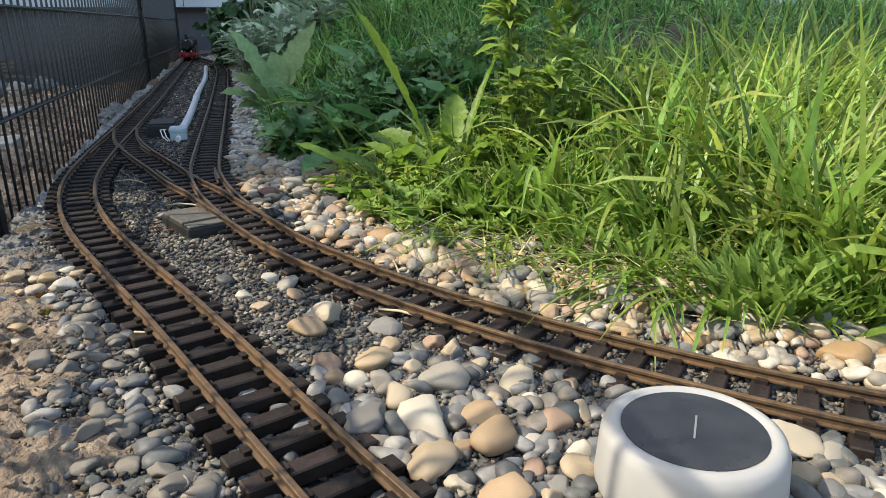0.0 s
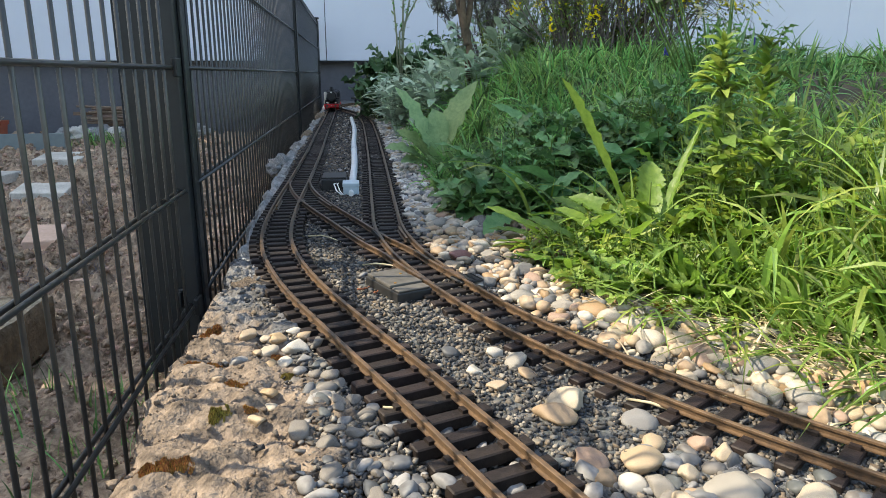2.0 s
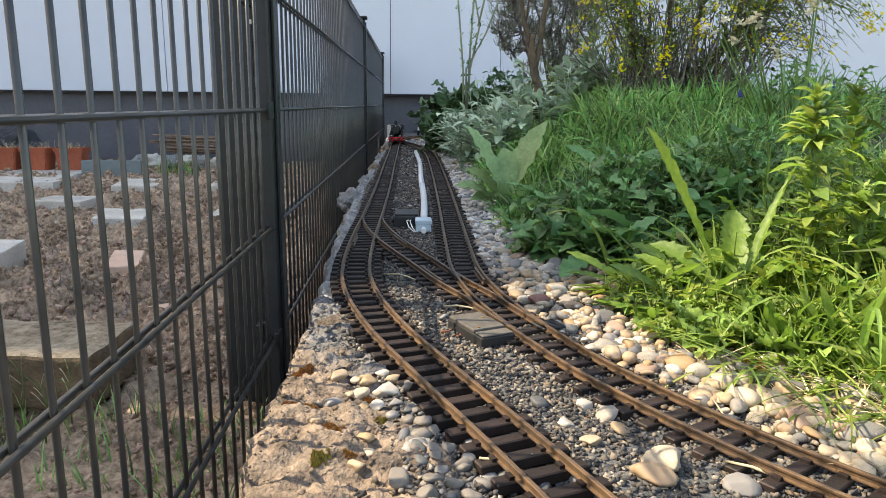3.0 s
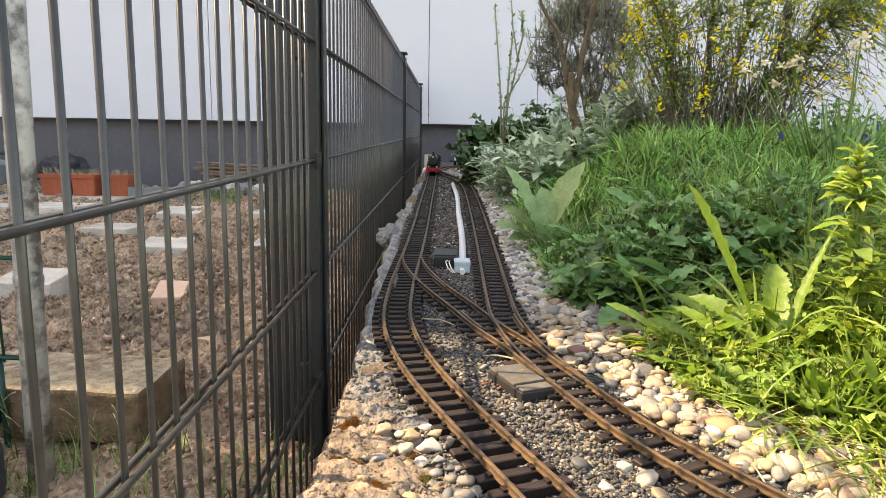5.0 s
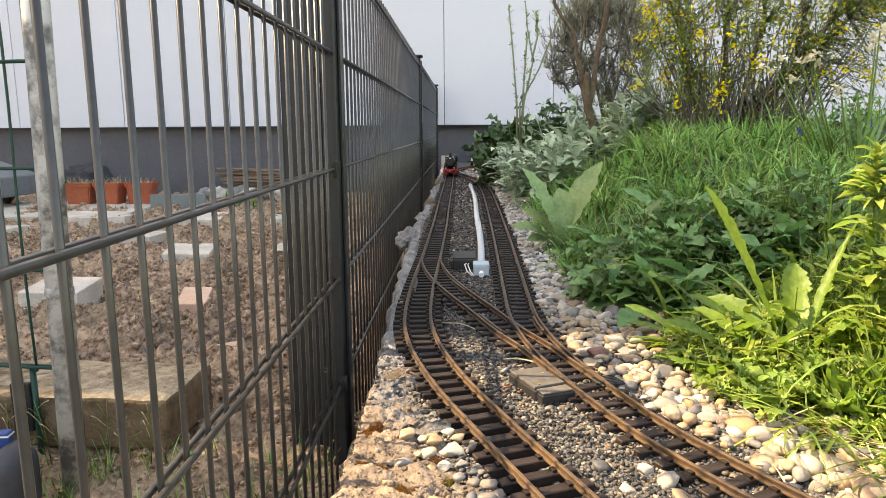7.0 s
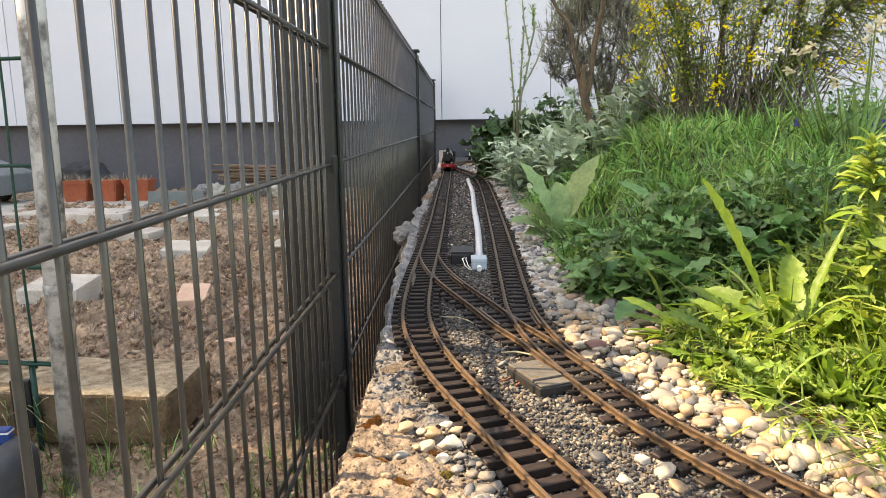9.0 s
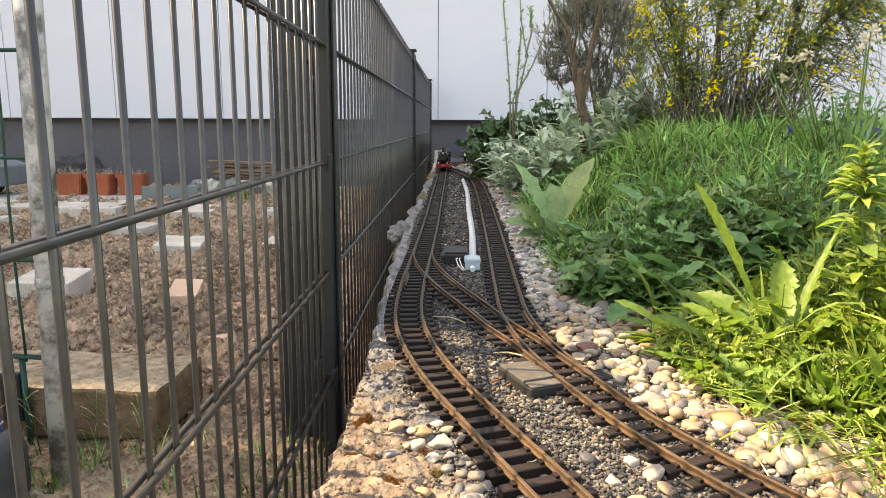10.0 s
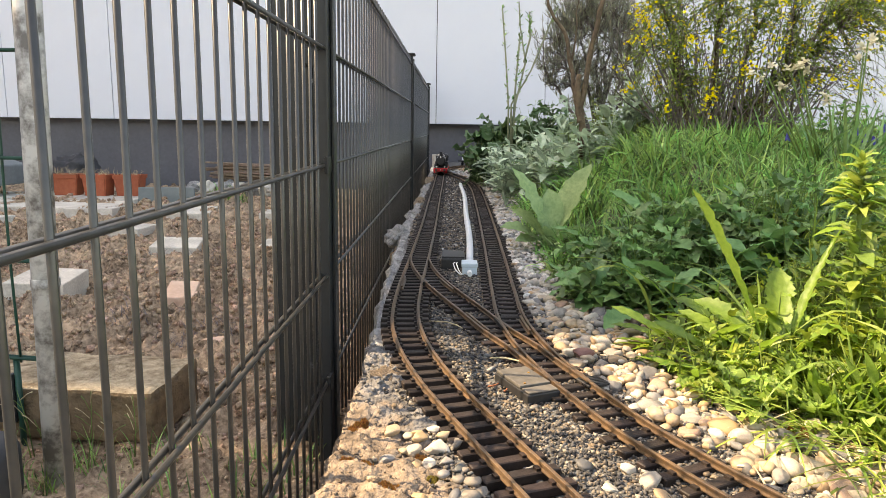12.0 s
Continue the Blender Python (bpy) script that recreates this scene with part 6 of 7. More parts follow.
clover_mat("mustard_clump", "dense dark green leafy clump beside the pebbles", M_DARKLEAF, 0.74, 2.3, 0.24, 0.22, 150, 0.04, 0.14, 0.03, 0.08, 3, LOBED, "weed", 0.4, 10)
clover_mat("weed_clump", "dark green leafy clump in the shade", M_DARKLEAF, 1.0, 2.25, 0.25, 0.2, 150, 0.05, 0.17, 0.03, 0.07, 4, LANCE, "weed", 0.3, 7)
clover_mat("weed_clump", "low pale weeds with small lobed leaves by the pebbles", M_LETTUCE, 0.70, 1.60, 0.13, 0.15, 130, 0.015, 0.06, 0.014, 0.034, 5, LOBED, "weed", 0.5, 9)
clover_mat("weed_clump", "small-leaved bright weeds under the toothed leaves", M_LEAFY, 0.68, 1.70, 0.15, 0.16, 150, 0.02, 0.08, 0.014, 0.04, 25, LANCE, "weed", 0.28, 6)
clover_mat("weed_clump", "bright leafy clump among sunlit grass", M_LEAFY, 0.98, 1.75, 0.26, 0.28, 320, 0.05, 0.18, 0.02, 0.055, 6, LANCE, "weed", 0.3, 7)
clover_mat("weed_clump", "low bright weeds in front of the tall grass", M_LEAFY, 1.05, 1.3, 0.2, 0.14, 110, 0.03, 0.1, 0.016, 0.04, 7, OVAL, "weed", 0.4, 7)
clover_mat("weed_clump", "low dark weeds at the edge of the pebbles", M_DARKLEAF, 0.58, 2.12, 0.1, 0.12, 60, 0.03, 0.08, 0.03, 0.08, 8, LANCE)


def mullein():
    x, y = 0.527, 2.72
    z = bank_z(0.56, y)
    p = tagged(empty("mullein"), "young mullein with large downy pale green leaves", "plant")
    OV = (0.12, 0.22, 0.45, 0.75, 0.97, 1.0, 0.85, 0.5, 0.05)
    spec = ((2.75, 0.27, 0.09, 1.15, 0.15), (0.62, 0.30, 0.085, 1.15, 0.3), (2.9, 0.17, 0.075, 0.95, 0.4), (6.1, 0.22, 0.085, 0.6, 0.7), (3.6, 0.13, 0.06, 0.55, 0.6), (4.6, 0.14, 0.062, 0.6, 0.7), (1.6, 0.2, 0.08, 1.25, 0.4), (5.5, 0.15, 0.055, 0.8, 0.5), (4.2, 0.09, 0.04, 1.2, 0.3), (3.4, 0.18, 0.065, 0.75, 0.7), (5.1, 0.14, 0.06, 0.3, 0.5), (0.1, 0.17, 0.06, 0.8, 0.9), (5.0, 0.08, 0.03, 1.4, 0.1))
    for a, L, w, lf, dr in spec:
        H = Heap()
        blade(H, (x, y, z), a, L, w, lf, dr, 16, 0.42, OV, 0.14, 0.35 if a < 1 else -0.5)
        put("leaf", H.mesh("leaf", M_MULLEIN, True), p)


mullein()


def dock_plant():
    """The plant with an upright crinkled leaf seen on edge beside broad toothed leaves."""
    x, y = 0.725, 1.68
    z = bank_z(x, y)
    p = tagged(empty("dock_plant"), "sunlit weed with long crinkled toothed leaves", "plant")
    for a, L, w, lf, dr, tw, prof in ((2.75, 0.31, 0.036, 1.15, 0.1, 1.3, TONGUE), (0.35, 0.26, 0.034, 1.25, 0.2, -1.2, TONGUE), (5.6, 0.12, 0.044, 1.15, 0.5, 0.3, COS), (4.4, 0.14, 0.045, 0.75, 0.9, 0.5, TONGUE), (3.5, 0.15, 0.04, 0.5, 0.7, 0.4, TONGUE), (2.2, 0.18, 0.045, 0.9, 0.8, -0.4, TONGUE), (1.2, 0.2, 0.05, 1.1, 0.6, 0.3, TONGUE), (0.1, 0.15, 0.05, 0.6, 0.8, 0.2, COS), (5.0, 0.12, 0.042, 0.5, 0.6, -0.3, TONGUE)):
        H = Heap()
        broad_leaf(H, (x, y, z), a, L, w, lf, dr, 34, prof, 0.45 if w < 0.055 else 0.25, 0.1, 0.22, 0.1, tw)
        put("leaf", H.mesh("leaf", M_LEAFY, True), p)


dock_plant()


def whorl_weed(x, y, h, seed, mat, n=9, L0=0.052):
    """An upright stem with leaves all the way, crowded at its tip."""
    r = random.Random(seed)
    z = bank_z(x, y)
    p = tagged(empty("tall_weed"), "upright bright green weed with whorled narrow leaves", "plant", "tall weeds")
    lean = r.uniform(-0.06, 0.06)
    pts = [(x + lean * t * h, y + 0.02 * t * h, z + h * t) for t in (0, 0.3, 0.6, 0.85, 1.0)]
    put("stem", mesh_of("stem", *tube(pts, [0.0042, 0.004, 0.0036, 0.003, 0.0016], 8), M_STEM, True), p)
    H = Heap()
    for k in range(n * 6):
        u = k / (n * 6)
        t = 0.3 + 0.45 * u / 0.4 if u < 0.4 else 0.75 + 0.25 * (u - 0.4) / 0.6
        q = (x + lean * t * h, y + 0.02 * t * h, z + h * t)
        L = L0 * r.uniform(0.4, 1.15) * (1.15 - 0.55 * max(0, t - 0.8) / 0.2)
        blade(H, q, k * 2.399 + r.uniform(-.3, .3), L, L * r.uniform(0.26, 0.42), r.uniform(-0.1, 1.0) + 0.3 * max(0, t - 0.9) / 0.1, r.uniform(0.1, 1.4), 5, 0.3, LANCE, 0.2, r.uniform(-0.8, 0.8))
    put("foliage", H.mesh("foliage", mat, True), p)


whorl_weed(0.822, 1.66, 0.32, 1, M_LETTUCE, 24, 0.05)
whorl_weed(0.89, 1.64, 0.22, 2, M_LETTUCE, 9, 0.044)
whorl_weed(0.95, 1.78, 0.26, 3, M_LEAFY, 9, 0.04)
whorl_weed(0.87, 1.62, 0.19, 4, M_LETTUCE, 11, 0.046)
whorl_weed(1.05, 1.95, 0.3, 5, M_LEAFY)


def silver_plants():
    r = random.Random(12)
    for i, (x, y, h) in enumerate(((0.47, 3.75, 0.2), (0.56, 3.7, 0.2), (0.66, 3.62, 0.2), (0.66, 3.85, 0.22), (0.76, 3.72, 0.2), (0.86, 3.75, 0.17), (0.92, 3.62, 0.22), (1.0, 3.72, 0.24), (0.5, 4.0, 0.24), (0.58, 4.15, 0.26), (0.70, 4.15, 0.27), (0.45, 4.3, 0.24), (0.82, 4.2, 0.28), (0.62, 3.5, 0.16), (0.71, 3.42, 0.15), (0.79, 3.44, 0.16))):
        p = tagged(empty("silver_leaf_plant"), "grey-green plant with felted silvery leaves", "plant", "silver-leaved plants")
        H, S = Heap(), Heap()
        z = bank_z(x, y)
        for k in range(9):
            a, lean = r.uniform(0, 6.28), r.uniform(0.1, 0.5)
            hh = h * r.uniform(0.6, 1.15)
            tip = Vector((x + math.cos(a) * lean * hh, y + math.sin(a) * lean * hh, z + hh))
            S.add(*tube([(x, y, z), tip], [0.003, 0.0015], 5))
            for j in range(8):
                q = Vector((x, y, z)).lerp(tip, 0.25 + 0.75 * j / 7)
                L = r.uniform(0.06, 0.11)
                blade(H, q, j * 2.399 + r.uniform(-.5, .5), L, L * 0.34, r.uniform(0.1, 0.9), r.uniform(0.2, 1.2), 5, 0.25, OVAL, 0.2)
        put("foliage", H.mesh("foliage", M_SILVERLEAF, True), p)
        put("stem_mass", S.mesh("stem_mass", M_SILVERLEAF), p)


silver_plants()
clover_mat("hollyhock", "dark green plant with broad lobed leaves near the house", M_HOLLY, 0.53, 4.9, 0.17, 0.4, 190, 0.1, 0.4, 0.06, 0.13, 14, SPOON, "plant", 0.75, 7)
clover_mat("hollyhock", "dark leafy plant behind the silver leaves", M_HOLLY, 0.72, 5.3, 0.25, 0.3, 80, 0.12, 0.36, 0.05, 0.1, 15, SPOON, "plant")
clover_mat("ground_ivy", "low green leaves under the shrubs", M_GRASS, 1.25, 3.75, 0.55, 0.25, 150, 0.05, 0.2, 0.02, 0.05, 16)
clover_mat("ground_ivy", "low green leaves below the broom", M_GRASS, 1.75, 3.4, 0.35, 0.3, 120, 0.05, 0.22, 0.02, 0.05, 19)


clover_mat("undergrowth", "green leafy undergrowth with thin stems below the broom", M_BROOM, 1.22, 3.78, 0.5, 0.18, 260, 0.2, 0.44, 0.018, 0.045, 33, LANCE, "shrub", 0.3, 4)


def spray(S, pts, rad, seg=4):
    S.add(*tube(pts, rad, seg))


def arc(p, q, sag, r, n=6):
    """Points from p to q, bowed upwards by sag, with a little wander."""
    out = []
    for k in range(n + 1):
        t = k / n
        w = Vector((r.gauss(0, 0.006), r.gauss(0, 0.006), r.gauss(0, 0.006))) * (1 if 0 < k < n else 0)
        out.append(p.lerp(q, t) + Vector((0, 0, sag * math.sin(math.pi * t))) + w)
    return out


def shell(r, c, rad, lo=0.35):
    """A random place in an ellipsoid, mostly in its outer part."""
    while True:
        v = Vector((r.uniform(-1, 1), r.uniform(-1, 1), r.uniform(-1, 1)))
        if lo < v.length < 1:
            return Vector((c[0] + v.x * rad[0], c[1] + v.y * rad[1], c[2] + v.z * rad[2]))


def broom():
    r = random.Random(77)
    p = tagged(empty("broom_shrub"), "broom shrub with many green twigs and yellow flowers", "shrub")
    z = bank_z(1.25, 3.55)
    mains = [((1.24, 3.55), (1.26, 3.5, 0.95), 0.015), ((1.30, 3.55), (1.75, 3.5, 0.88), 0.017), ((1.20, 3.52), (1.02, 3.45, 0.85), 0.010), ((1.34, 3.58), (1.48, 3.6, 1.0), 0.012), ((1.27, 3.57), (1.58, 3.55, 0.66), 0.012), ((1.55, 3.6), (1.60, 3.6, 0.95), 0.012), ((1.16, 3.56), (1.12, 3.6, 0.9), 0.009), ((1.33, 3.5), (1.9, 3.5, 1.02), 0.010)]
    nodes = []
    for (x, y), q, rr in mains:
        rr *= 0.8
        S = Heap()
        pts = arc(Vector((x, y, z - 0.03)), Vector(q), 0.02, r, 9)
        spray(S, pts, [rr * (1 - 0.06 * k) * r.uniform(0.9, 1.12) for k in range(10)], 9)
        put("limb", S.mesh("limb", M_BARK, True), p, None, "dark brown bent limb")
        nodes += pts[3:]
    S, T, H, Fl = Heap(), Heap(), Heap(), Heap()

    def leaf(q):
        L = r.uniform(0.010, 0.021)
        blade(H, q + Vector((r.gauss(0, 0.010), r.gauss(0, 0.010), r.gauss(0, 0.010))), r.uniform(0, 6.28), L, L * 0.5, r.uniform(-0.7, 1.2), r.uniform(0, 0.8), 2, 0, (0.4, 1.0, 0.1))

    def flower(q):
        for k in range(4):
            L = r.uniform(0.008, 0.0125)
            blade(Fl, q, r.uniform(0, 6.28), L, L * 0.9, r.uniform(-0.4, 1.3), 0.5, 2, 0, (0.5, 1.0, 0.5))
    for k in range(130):
        bx = r.uniform(1.0, 1.75)
        top = Vector((bx + r.gauss(0, 0.14), 3.52 + r.gauss(0, 0.1), r.uniform(0.55, 1.0)))
        spray(S, arc(Vector((1.32 + (bx - 1.32) * 0.62, 3.55 + r.gauss(0, 0.05), z - 0.01)), top, r.uniform(-0.02, 0.03), r, 6), [0.0042, 0.0038, 0.0033, 0.0028, 0.0022, 0.0016, 0.0008], 4)
    for k in range(920):
        c = ((1.27, 3.5, 0.69), (0.42, 0.28, 0.40)) if k < 600 else ((1.78, 3.5, 0.72), (0.32, 0.25, 0.34))
        q = shell(r, *c, 0.3)
        near = sorted(nodes, key=lambda v: (v - q).length)[:5]
        o = near[r.randint(0, 4)]
        pts = arc(o, q, r.uniform(0.0, 0.06), r, 6)
        spray(T if r.random() < 0.6 else S, pts, [0.0022, 0.002, 0.0018, 0.0015, 0.0012, 0.001, 0.0006], 3)
        dense = r.random()
        for j in range(int(21 * (0.3 + dense) * (0.6 + 0.55 * smoothstep(0.5, 0.72, q.z)))):
            f = r.uniform(0.15, 1.0) * 6
            i = min(5, int(f))
            leaf(pts[i].lerp(pts[i + 1], f - i))
        if r.random() < 0.27 and q.z > 0.5:
            for j in range(r.randint(3, 9)):
                flower(q + Vector((r.gauss(0, 0.016), r.gauss(0, 0.016), r.gauss(0, 0.016))))
    for x, y, zz, n, s in ((0.94, 3.42, 0.80, 26, 0.024), (0.96, 3.42, 0.73, 24, 0.022), (0.93, 3.42, 0.86, 16, 0.024), (1.05, 3.42, 0.72, 12, 0.02), (1.16, 3.3, 0.475, 22, 0.018), (1.18, 3.3, 0.52, 12, 0.014), (1.21, 3.42, 0.63, 8, 0.016), (1.14, 3.42, 0.66, 9, 0.016), (1.0, 3.25, 0.45, 9, 0.012), (1.6, 3.48, 0.88, 20, 0.035), (1.75, 3.48, 0.75, 10, 0.025), (1.87, 3.48, 0.82, 16, 0.025)):
        o = min(nodes, key=lambda v: (v - Vector((x, y, zz + 0.1))).length)
        pts = arc(o, Vector((x, y, zz - 0.03)), 0.10, r, 6)
        spray(T, pts, [0.0025, 0.0023, 0.002, 0.0018, 0.0015, 0.0012, 0.0006], 4)
        for j in range(60):
            leaf(pts[r.randint(2, 6)] + Vector((r.gauss(0, 0.02), r.gauss(0, 0.02), r.gauss(0, 0.025))))
        for j in range(n):
            flower(Vector((x + r.gauss(0, s), y + r.gauss(0, s), zz + r.gauss(0, s * 1.3))))
    put("twig_mass", S.mesh("twig_mass", M_TWIG), p, None, "grey-brown fine twigs")
    put("green_twig_mass", T.mesh("green_twig_mass", M_STEM), p, None, "green fine twigs")
    put("foliage", H.mesh("foliage", M_BROOM), p, None, "small green leaves")
    put("blossom", Fl.mesh("blossom", M_YELLOW), p, None, "yellow pea flowers")


broom()


def heath():
    r = random.Random(88)
    p = tagged(empty("tree_heath"), "bushy grey-brown evergreen shrub before the white wall", "shrub")
    S, H = Heap(), Heap()
    base = Vector((1.03, 4.62, 0.3))
    nodes = []
    for q in ((0.72, 4.6, 0.72), (0.8, 4.6, 0.86), (0.9, 4.6, 0.95), (1.0, 4.65, 1.0), (1.1, 4.6, 0.98), (1.2, 4.62, 0.9), (1.28, 4.6, 0.8), (0.85, 4.5, 0.75), (1.1, 4.5, 0.8)):
        pts = arc(base + Vector((r.uniform(-.04, .04), r.uniform(-.03, .03), 0)), Vector(q), -0.03, r, 8)
        spray(S, pts, [0.012, 0.011, 0.010, 0.009, 0.0075, 0.006, 0.005, 0.004, 0.003], 7)
        nodes += pts[3:]
    for k in range(760):
        q = shell(r, (0.98, 4.6, 0.84), (0.35, 0.22, 0.38), 0.25)
        if q.z < 0.47:
            continue
        o = sorted(nodes, key=lambda v: (v - q).length)[r.randint(0, 4)]
        pts = arc(o, q, -0.01, r, 5)
        spray(S, pts, [0.003, 0.0026, 0.0022, 0.0018, 0.0013, 0.0007], 3)
        d = (q - o).normalized()
        for j in range(15):
            f = r.uniform(0.35, 1.0) * 5
            i = min(4, int(f))
            c = pts[i].lerp(pts[i + 1], f - i)
            blade(H, c, math.atan2(d.y, d.x) + r.gauss(0, 1.0), r.uniform(0.02, 0.05), 0.005, r.uniform(0.2, 1.5), 0.2, 2, 0, (0.7, 1.0, 0.2))
    put("branchwork", S.mesh("branchwork", M_TWIG), p, None, "grey bare branches")
    put("foliage", H.mesh("foliage", M_HEATH), p, None, "fine grey-green needles")


heath()


def elder():
    p = tagged(empty("forked_tree"), "young tree with a forked greenish brown trunk", "tree")
    z = bank_z(0.745, 3.5)
    r = random.Random(5)
    limbs = (([(0.748, 3.5, z - 0.03), (0.744, 3.5, 0.38), (0.736, 3.5, 0.461), (0.755, 3.5, 0.614), (0.792, 3.5, 0.828), (0.833, 3.5, 0.995), (0.88, 3.52, 1.2)], [0.0175, 0.0165, 0.015, 0.0125, 0.011, 0.010, 0.009]), ([(0.738, 3.49, 0.40), (0.722, 3.49, 0.45), (0.718, 3.485, 0.55), (0.724, 3.48, 0.60)], [0.016, 0.015, 0.013, 0.010]), ([(0.722, 3.5, 0.45), (0.700, 3.52, 0.592), (0.668, 3.52, 0.741), (0.608, 3.53, 0.825), (0.565, 3.53, 0.93), (0.52, 3.53, 1.05)], [0.011, 0.010, 0.009, 0.008, 0.006, 0.004]), ([(0.69, 3.52, 0.63), (0.705, 3.5, 0.72), (0.70, 3.5, 0.82), (0.715, 3.5, 0.9)], [0.005, 0.004, 0.003, 0.002]))
    for i, (pts, rad) in enumerate(limbs):
        fine, fr = [], []
        for k in range(len(pts) - 1):
            for t in range(4):
                f = t / 4
                a, b = Vector(pts[k]), Vector(pts[k + 1])
                fine.append(a.lerp(b, f) + Vector((r.uniform(-.003, .003), 0, 0)))
                fr.append((rad[k] * (1 - f) + rad[k + 1] * f) * r.uniform(0.76, 0.92))
        put("trunk" if i == 0 else "limb", mesh_of("limb", *tube(fine, fr, 10), M_BARK, True), p)


elder()


def rose_stems():
    p = tagged(empty("rose_bush"), "slender pruned rose stems with small new leaves", "shrub")
    r = random.Random(6)
    H = Heap()
    for pts in ([(0.53, 4.5, 0.2), (0.526, 4.5, 0.486), (0.503, 4.5, 0.751), (0.478, 4.5, 0.995)], [(0.545, 4.52, 0.2), (0.562, 4.5, 0.502), (0.609, 4.5, 0.724), (0.575, 4.5, 0.9), (0.564, 4.5, 1.03)], [(0.54, 4.48, 0.25), (0.541, 4.5, 0.501), (0.64, 4.5, 0.68), (0.735, 4.5, 0.928), (0.76, 4.5, 1.0)], [(0.55, 4.5, 0.3), (0.56, 4.5, 0.6), (0.575, 4.5, 0.85)], [(0.60, 4.5, 0.72), (0.63, 4.5, 0.85), (0.62, 4.5, 0.98)]):
        put("stem", mesh_of("stem", *tube(pts, [0.0055, 0.005, 0.0045, 0.004, 0.003][:len(pts)], 8), M_ROSE, True), p, None, "pale green thorny stem")
        for k in range(44):
            i = r.randint(1, len(pts) - 2)
            q = Vector(pts[i]).lerp(Vector(pts[i + 1]), r.random()) + Vector((r.gauss(0, 0.006), r.gauss(0, 0.006), r.gauss(0, 0.006)))
            blade(H, q, r.uniform(0, 6.28), r.uniform(0.016, 0.036), 0.011, r.uniform(0, 1.2), 0.4, 2, 0, (0.4, 1.0, 0.1))
    put("foliage", H.mesh("foliage", M_GRASS), p, None, "small new green leaves")


rose_stems()


def daffodils():
    r = random.Random(14)
    p = tagged(empty("daffodil_clump"), "clump of faded cream daffodils with strap leaves", "flowers")
    H = Heap()
    z = bank_z(1.3, 2.8)
    for k in range(64):
        a = r.uniform(0, 6.28)
        x, y = 1.43 + r.gauss(0, 0.06), 2.82 + r.gauss(0, 0.06)
        blade(H, (x, y, z - 0.01), a, r.uniform(0.16, 0.29), 0.010, r.uniform(1.1, 1.5), r.uniform(0.1, 1.0), 7, 0.2, (0.9, 1, 1, 0.95, 0.8, 0.1))
    put("foliage", H.mesh("foliage", M_DARKLEAF, True), p, None, "long green strap leaves")
    for x, zz, n in ((1.136, 0.554, 2), (1.16, 0.535, 1), (1.238, 0.58, 3), (1.255, 0.555, 2), (1.22, 0.56, 2), (1.196, 0.506, 2), (1.338, 0.5, 2), (1.431, 0.61, 3), (1.44, 0.65, 2)):
        bx = 1.38 + (x - 1.28) * 0.4
        top = Vector((x, 2.8, zz))
        put("stalk", mesh_of("stalk", *tube([(bx, 2.82, z), ((bx + x) / 2, 2.81, (z + zz) / 2), (x, 2.8, zz)], [0.0032, 0.003, 0.0022], 7), M_STEM, True), p, None, "pale green stalk")
        Fl = Heap()
        for k in range(n):
            c = top + Vector((r.gauss(0, 0.012), r.gauss(0, 0.012), r.gauss(0, 0.012)))
            for j in range(9):
                blade(Fl, c, j * 0.7 + r.uniform(-.3, .3), r.uniform(0.014, 0.022), 0.013, r.uniform(-0.9, 0.9), r.uniform(-1, 1), 3, 0.2, (0.5, 1.0, 0.9, 0.2), 0.5)
        put("flower", Fl.mesh("flower", M_CREAM, True), p, None, "withered cream flower")


daffodils()


def muscari(x, y, z):
    r = random.Random(int(x * 1000))
    p = tagged(empty("grape_hyacinth"), "small blue grape hyacinth in the grass", "flower", "grape hyacinths")
    put("stalk", mesh_of("stalk", *tube([(x, y, bank_z(x, y)), (x, y, z)], [0.003, 0.002], 6), M_STEM, True), p)
    H = Heap()
    v, f = ICO1
    for k in range(34):
        t = k / 34
        a = k * 2.399
        rr = 0.0065 * (1 - 0.6 * t)
        c = np.array((x + math.cos(a) * rr, y + math.sin(a) * rr, z - 0.012 + 0.026 * t))
        H.add([tuple(c + q * 0.003) for q in v], [tuple(q) for q in f])
    put("flower_head", H.mesh("flower_head", M_BLUE, True), p, None, "blue bell-shaped florets")


for q in ((1.491, 2.9, 0.383), (1.548, 2.9, 0.352), (1.282, 2.9, 0.362), (1.575, 2.9, 0.392), (1.51, 2.88, 0.36), (1.60, 2.95, 0.37)):
    muscari(*q)


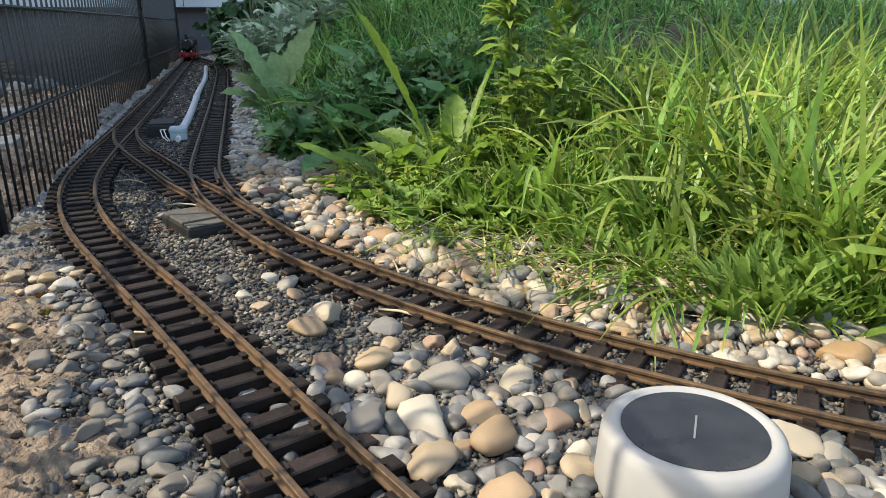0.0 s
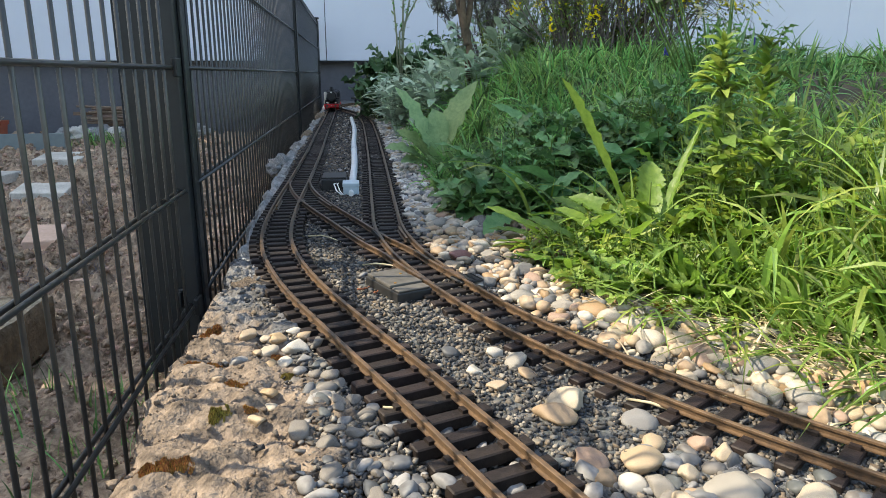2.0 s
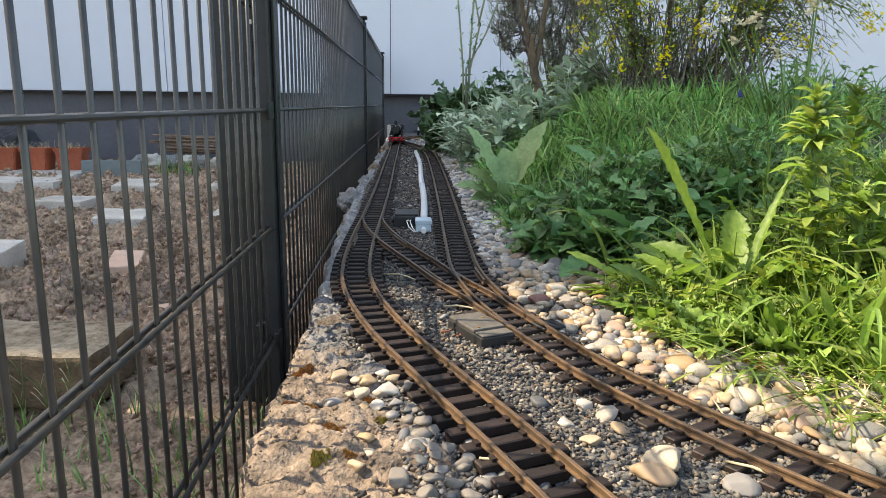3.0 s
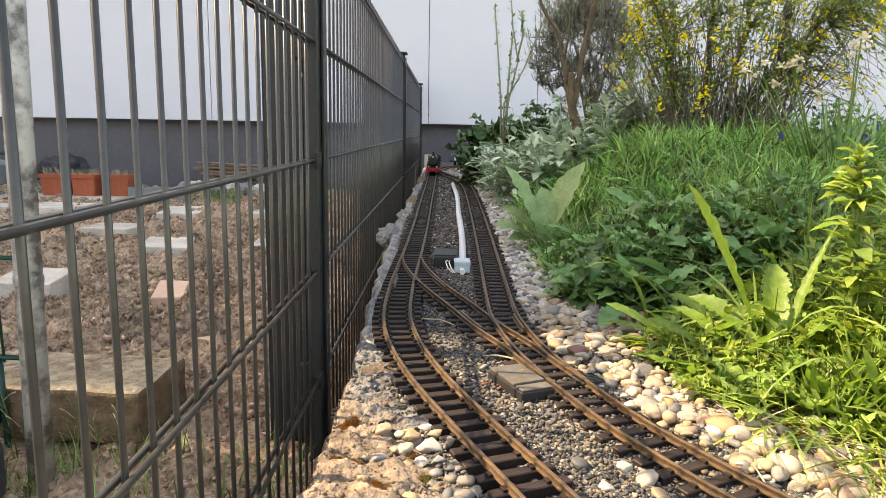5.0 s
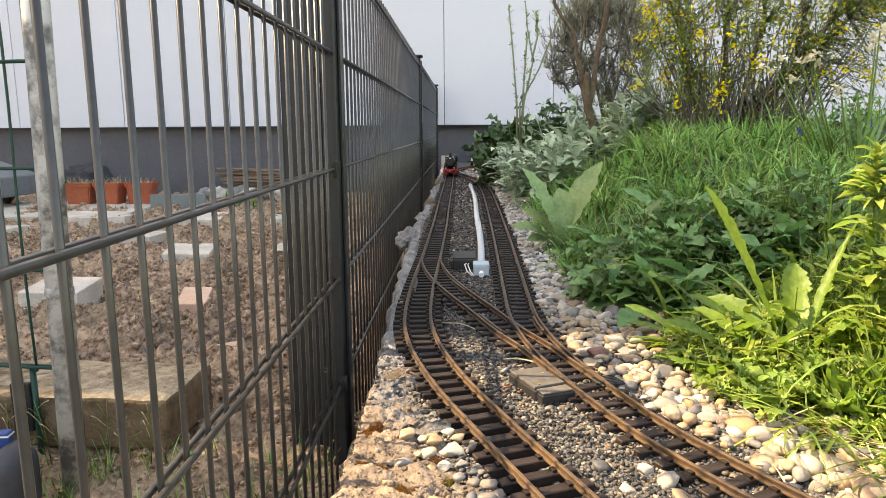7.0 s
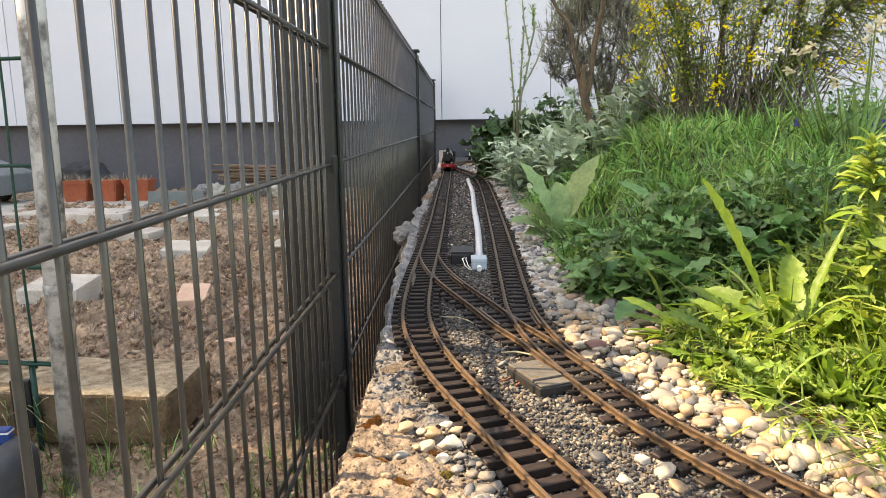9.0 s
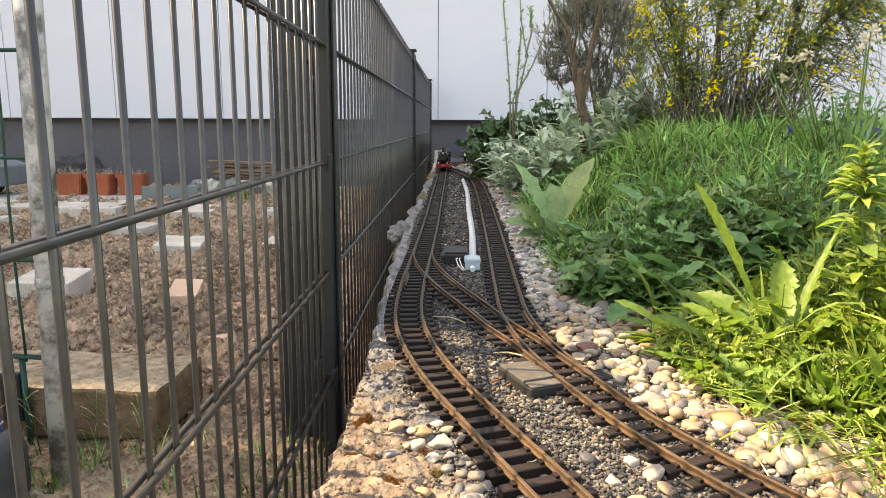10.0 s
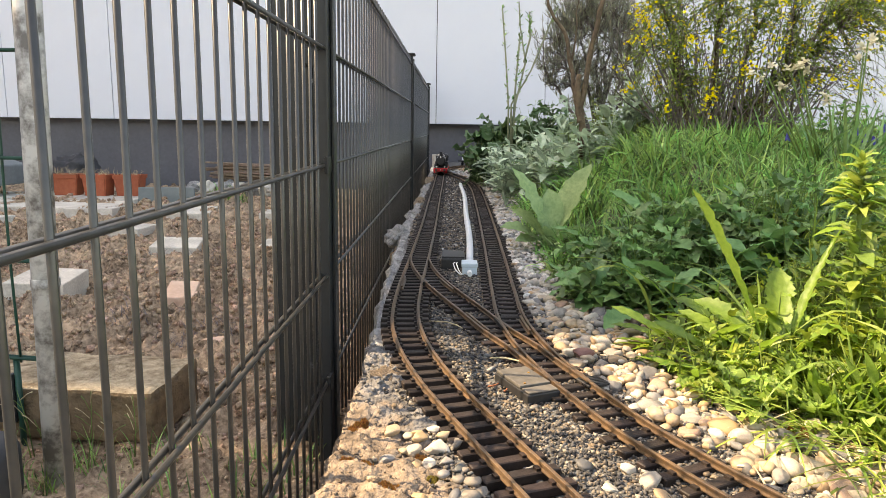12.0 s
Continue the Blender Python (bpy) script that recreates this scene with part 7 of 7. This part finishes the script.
# dry stalks, straw and stray weeds
def litter():
    r = random.Random(23)
    for i, (x, y, L, a) in enumerate(((0.335, 1.72, 0.085, -0.35), (0.56, 1.235, 0.085, -0.5), (0.30, 1.63, 0.06, 1.1), (0.315, 1.62, 0.05, 1.3), (0.66, 1.18, 0.07, 0.4), (0.225, 1.92, 0.09, -0.7), (0.64, 1.56, 0.07, 0.2), (0.61, 1.6, 0.06, 2.4), (0.33, 1.27, 0.05, 0.2))):
        z = bank_z(x, y) + 0.006
        d = Vector((math.cos(a), math.sin(a), 0))
        pts = [Vector((x, y, z)) + d * L * (t - 0.5) + Vector((0, 0, 0.004 * math.sin(t * 5 + i))) for t in (0, 0.25, 0.5, 0.75, 1)]
        if i in (2, 3):
            ob = put("rusty_wire", mesh_of("rusty_wire", *tube(pts, [0.0014] * 5, 6), M_RUST, True))
            tagged(ob, "short rusty wire beside the point motor", "wire", "rusty wires")
            continue
        ob = put("straw", mesh_of("straw", *tube(pts, [0.0011, 0.0015, 0.0014, 0.0011, 0.0006], 6), M_DRY, True))
        tagged(ob, "dry pale stalk lying on the stones", "straw", "dry stalks")
    H = Heap()
    for _ in range(1500):
        x, y = r.uniform(-0.75, -0.01), r.uniform(0.9, 1.95)
        if fnoise(x, y, 31, 6) < 0.0:
            continue
        blade(H, (x, y, soil_z(x, y) - 0.004), r.uniform(0, 6.28), r.uniform(0.02, 0.085), 0.0032, r.uniform(0.9, 1.5), r.uniform(0.2, 1.2), 4)
    for _ in range(150):
        x, y = -0.5 + r.gauss(0, 0.06), 1.84 + r.gauss(0, 0.035)
        blade(H, (x, y, soil_z(x, y) - 0.004), r.uniform(0, 6.28), r.uniform(0.02, 0.085), 0.0028, r.uniform(1.0, 1.5), r.uniform(0.2, 1.0), 4)
    for _ in range(90):
        x, y = -1.55 + r.gauss(0, 0.09), 6.15 + r.gauss(0, 0.06)
        blade(H, (x, y, soil_z(x, y) - 0.004), r.uniform(0, 6.28), r.uniform(0.08, 0.17), 0.009, r.uniform(0.9, 1.5), r.uniform(0.2, 1.0), 4)
    tagged(put("weeds", H.mesh("weeds", M_GRASS)), "sparse weeds on the bare soil behind the fence", "weeds", kind="stuff")
    for i in range(9):
        x, y = -0.72 + 0.045 * i + r.uniform(-0.015, 0.015), r.uniform(1.88, 1.93)
        q = tagged(empty("seeding_weed"), "thin seeding weed stem with tiny pods before the slab", "weed", "seeding weeds")
        top = Vector((x + r.uniform(-0.025, 0.025), y + r.uniform(-0.02, 0.0), soil_z(x, y) + r.uniform(0.08, 0.15)))
        root = Vector((x, y, soil_z(x, y) - 0.005))
        put("stem", mesh_of("stem", *tube([root, root.lerp(top, 0.5) + Vector((0.004, 0, 0)), top], [0.0012, 0.001, 0.0006], 5), M_STEM, True), q)
        for k in range(6):
            b = root.lerp(top, 0.35 + 0.1 * k)
            e = b + Vector((r.uniform(-0.028, 0.028), r.uniform(-0.01, 0.01), r.uniform(0.012, 0.03)))
            put("twig", mesh_of("twig", *tube([b, b.lerp(e, 0.6) + Vector((0, 0, 0.003)), e], [0.0007, 0.0006, 0.0011], 5), M_DRY if k % 2 else M_STEM, True), q)


litter()


SOIL_TUFTS = ((-0.77, 2.77), (-0.61, 2.68), (-0.51, 2.73), (-1.4, 3.9), (-1.18, 3.85), (-0.83, 3.8))


def dry_patches():
    """Bleached dead grass between the weeds and withered tufts on the dug soil."""
    r = random.Random(52)
    H = Heap()
    for cx, cy, n, sx, sy in ((0.93, 1.34, 200, 0.07, 0.06), (0.80, 1.31, 170, 0.04, 0.04), (0.74, 1.40, 110, 0.04, 0.05), (0.66, 1.51, 80, 0.04, 0.03), (0.86, 1.25, 140, 0.07, 0.04), (1.02, 1.5, 120, 0.06, 0.05), (0.76, 1.42, 90, 0.05, 0.05), (1.15, 1.2, 120, 0.1, 0.06), (0.68, 1.5, 50, 0.04, 0.05)):
        for _ in range(n):
            x, y = r.gauss(cx, sx), r.gauss(cy, sy)
            blade(H, (x, y, bank_z(x, y) + 0.003), r.uniform(0, 6.28), r.uniform(0.03, 0.09), 0.0026, r.uniform(0.0, 0.4), r.uniform(0.0, 0.5), 5)
    tagged(put("dead_grass", H.mesh("dead_grass", M_DRY)), "bleached dead grass between the green weeds", "dead grass", kind="stuff")
    H = Heap()
    for cx, cy in SOIL_TUFTS:
        for _ in range(110):
            x, y = r.gauss(cx, 0.05), r.gauss(cy, 0.03)
            blade(H, (x, y, soil_z(x, y) + 0.004), r.uniform(0, 6.28), r.uniform(0.02, 0.07), 0.003, r.uniform(0.1, 1.0), r.uniform(0.2, 1.4), 4)
    tagged(put("withered_weeds", H.mesh("withered_weeds", M_TWIG)), "withered brown weeds on the dug soil", "dead plants", kind="stuff")


dry_patches()
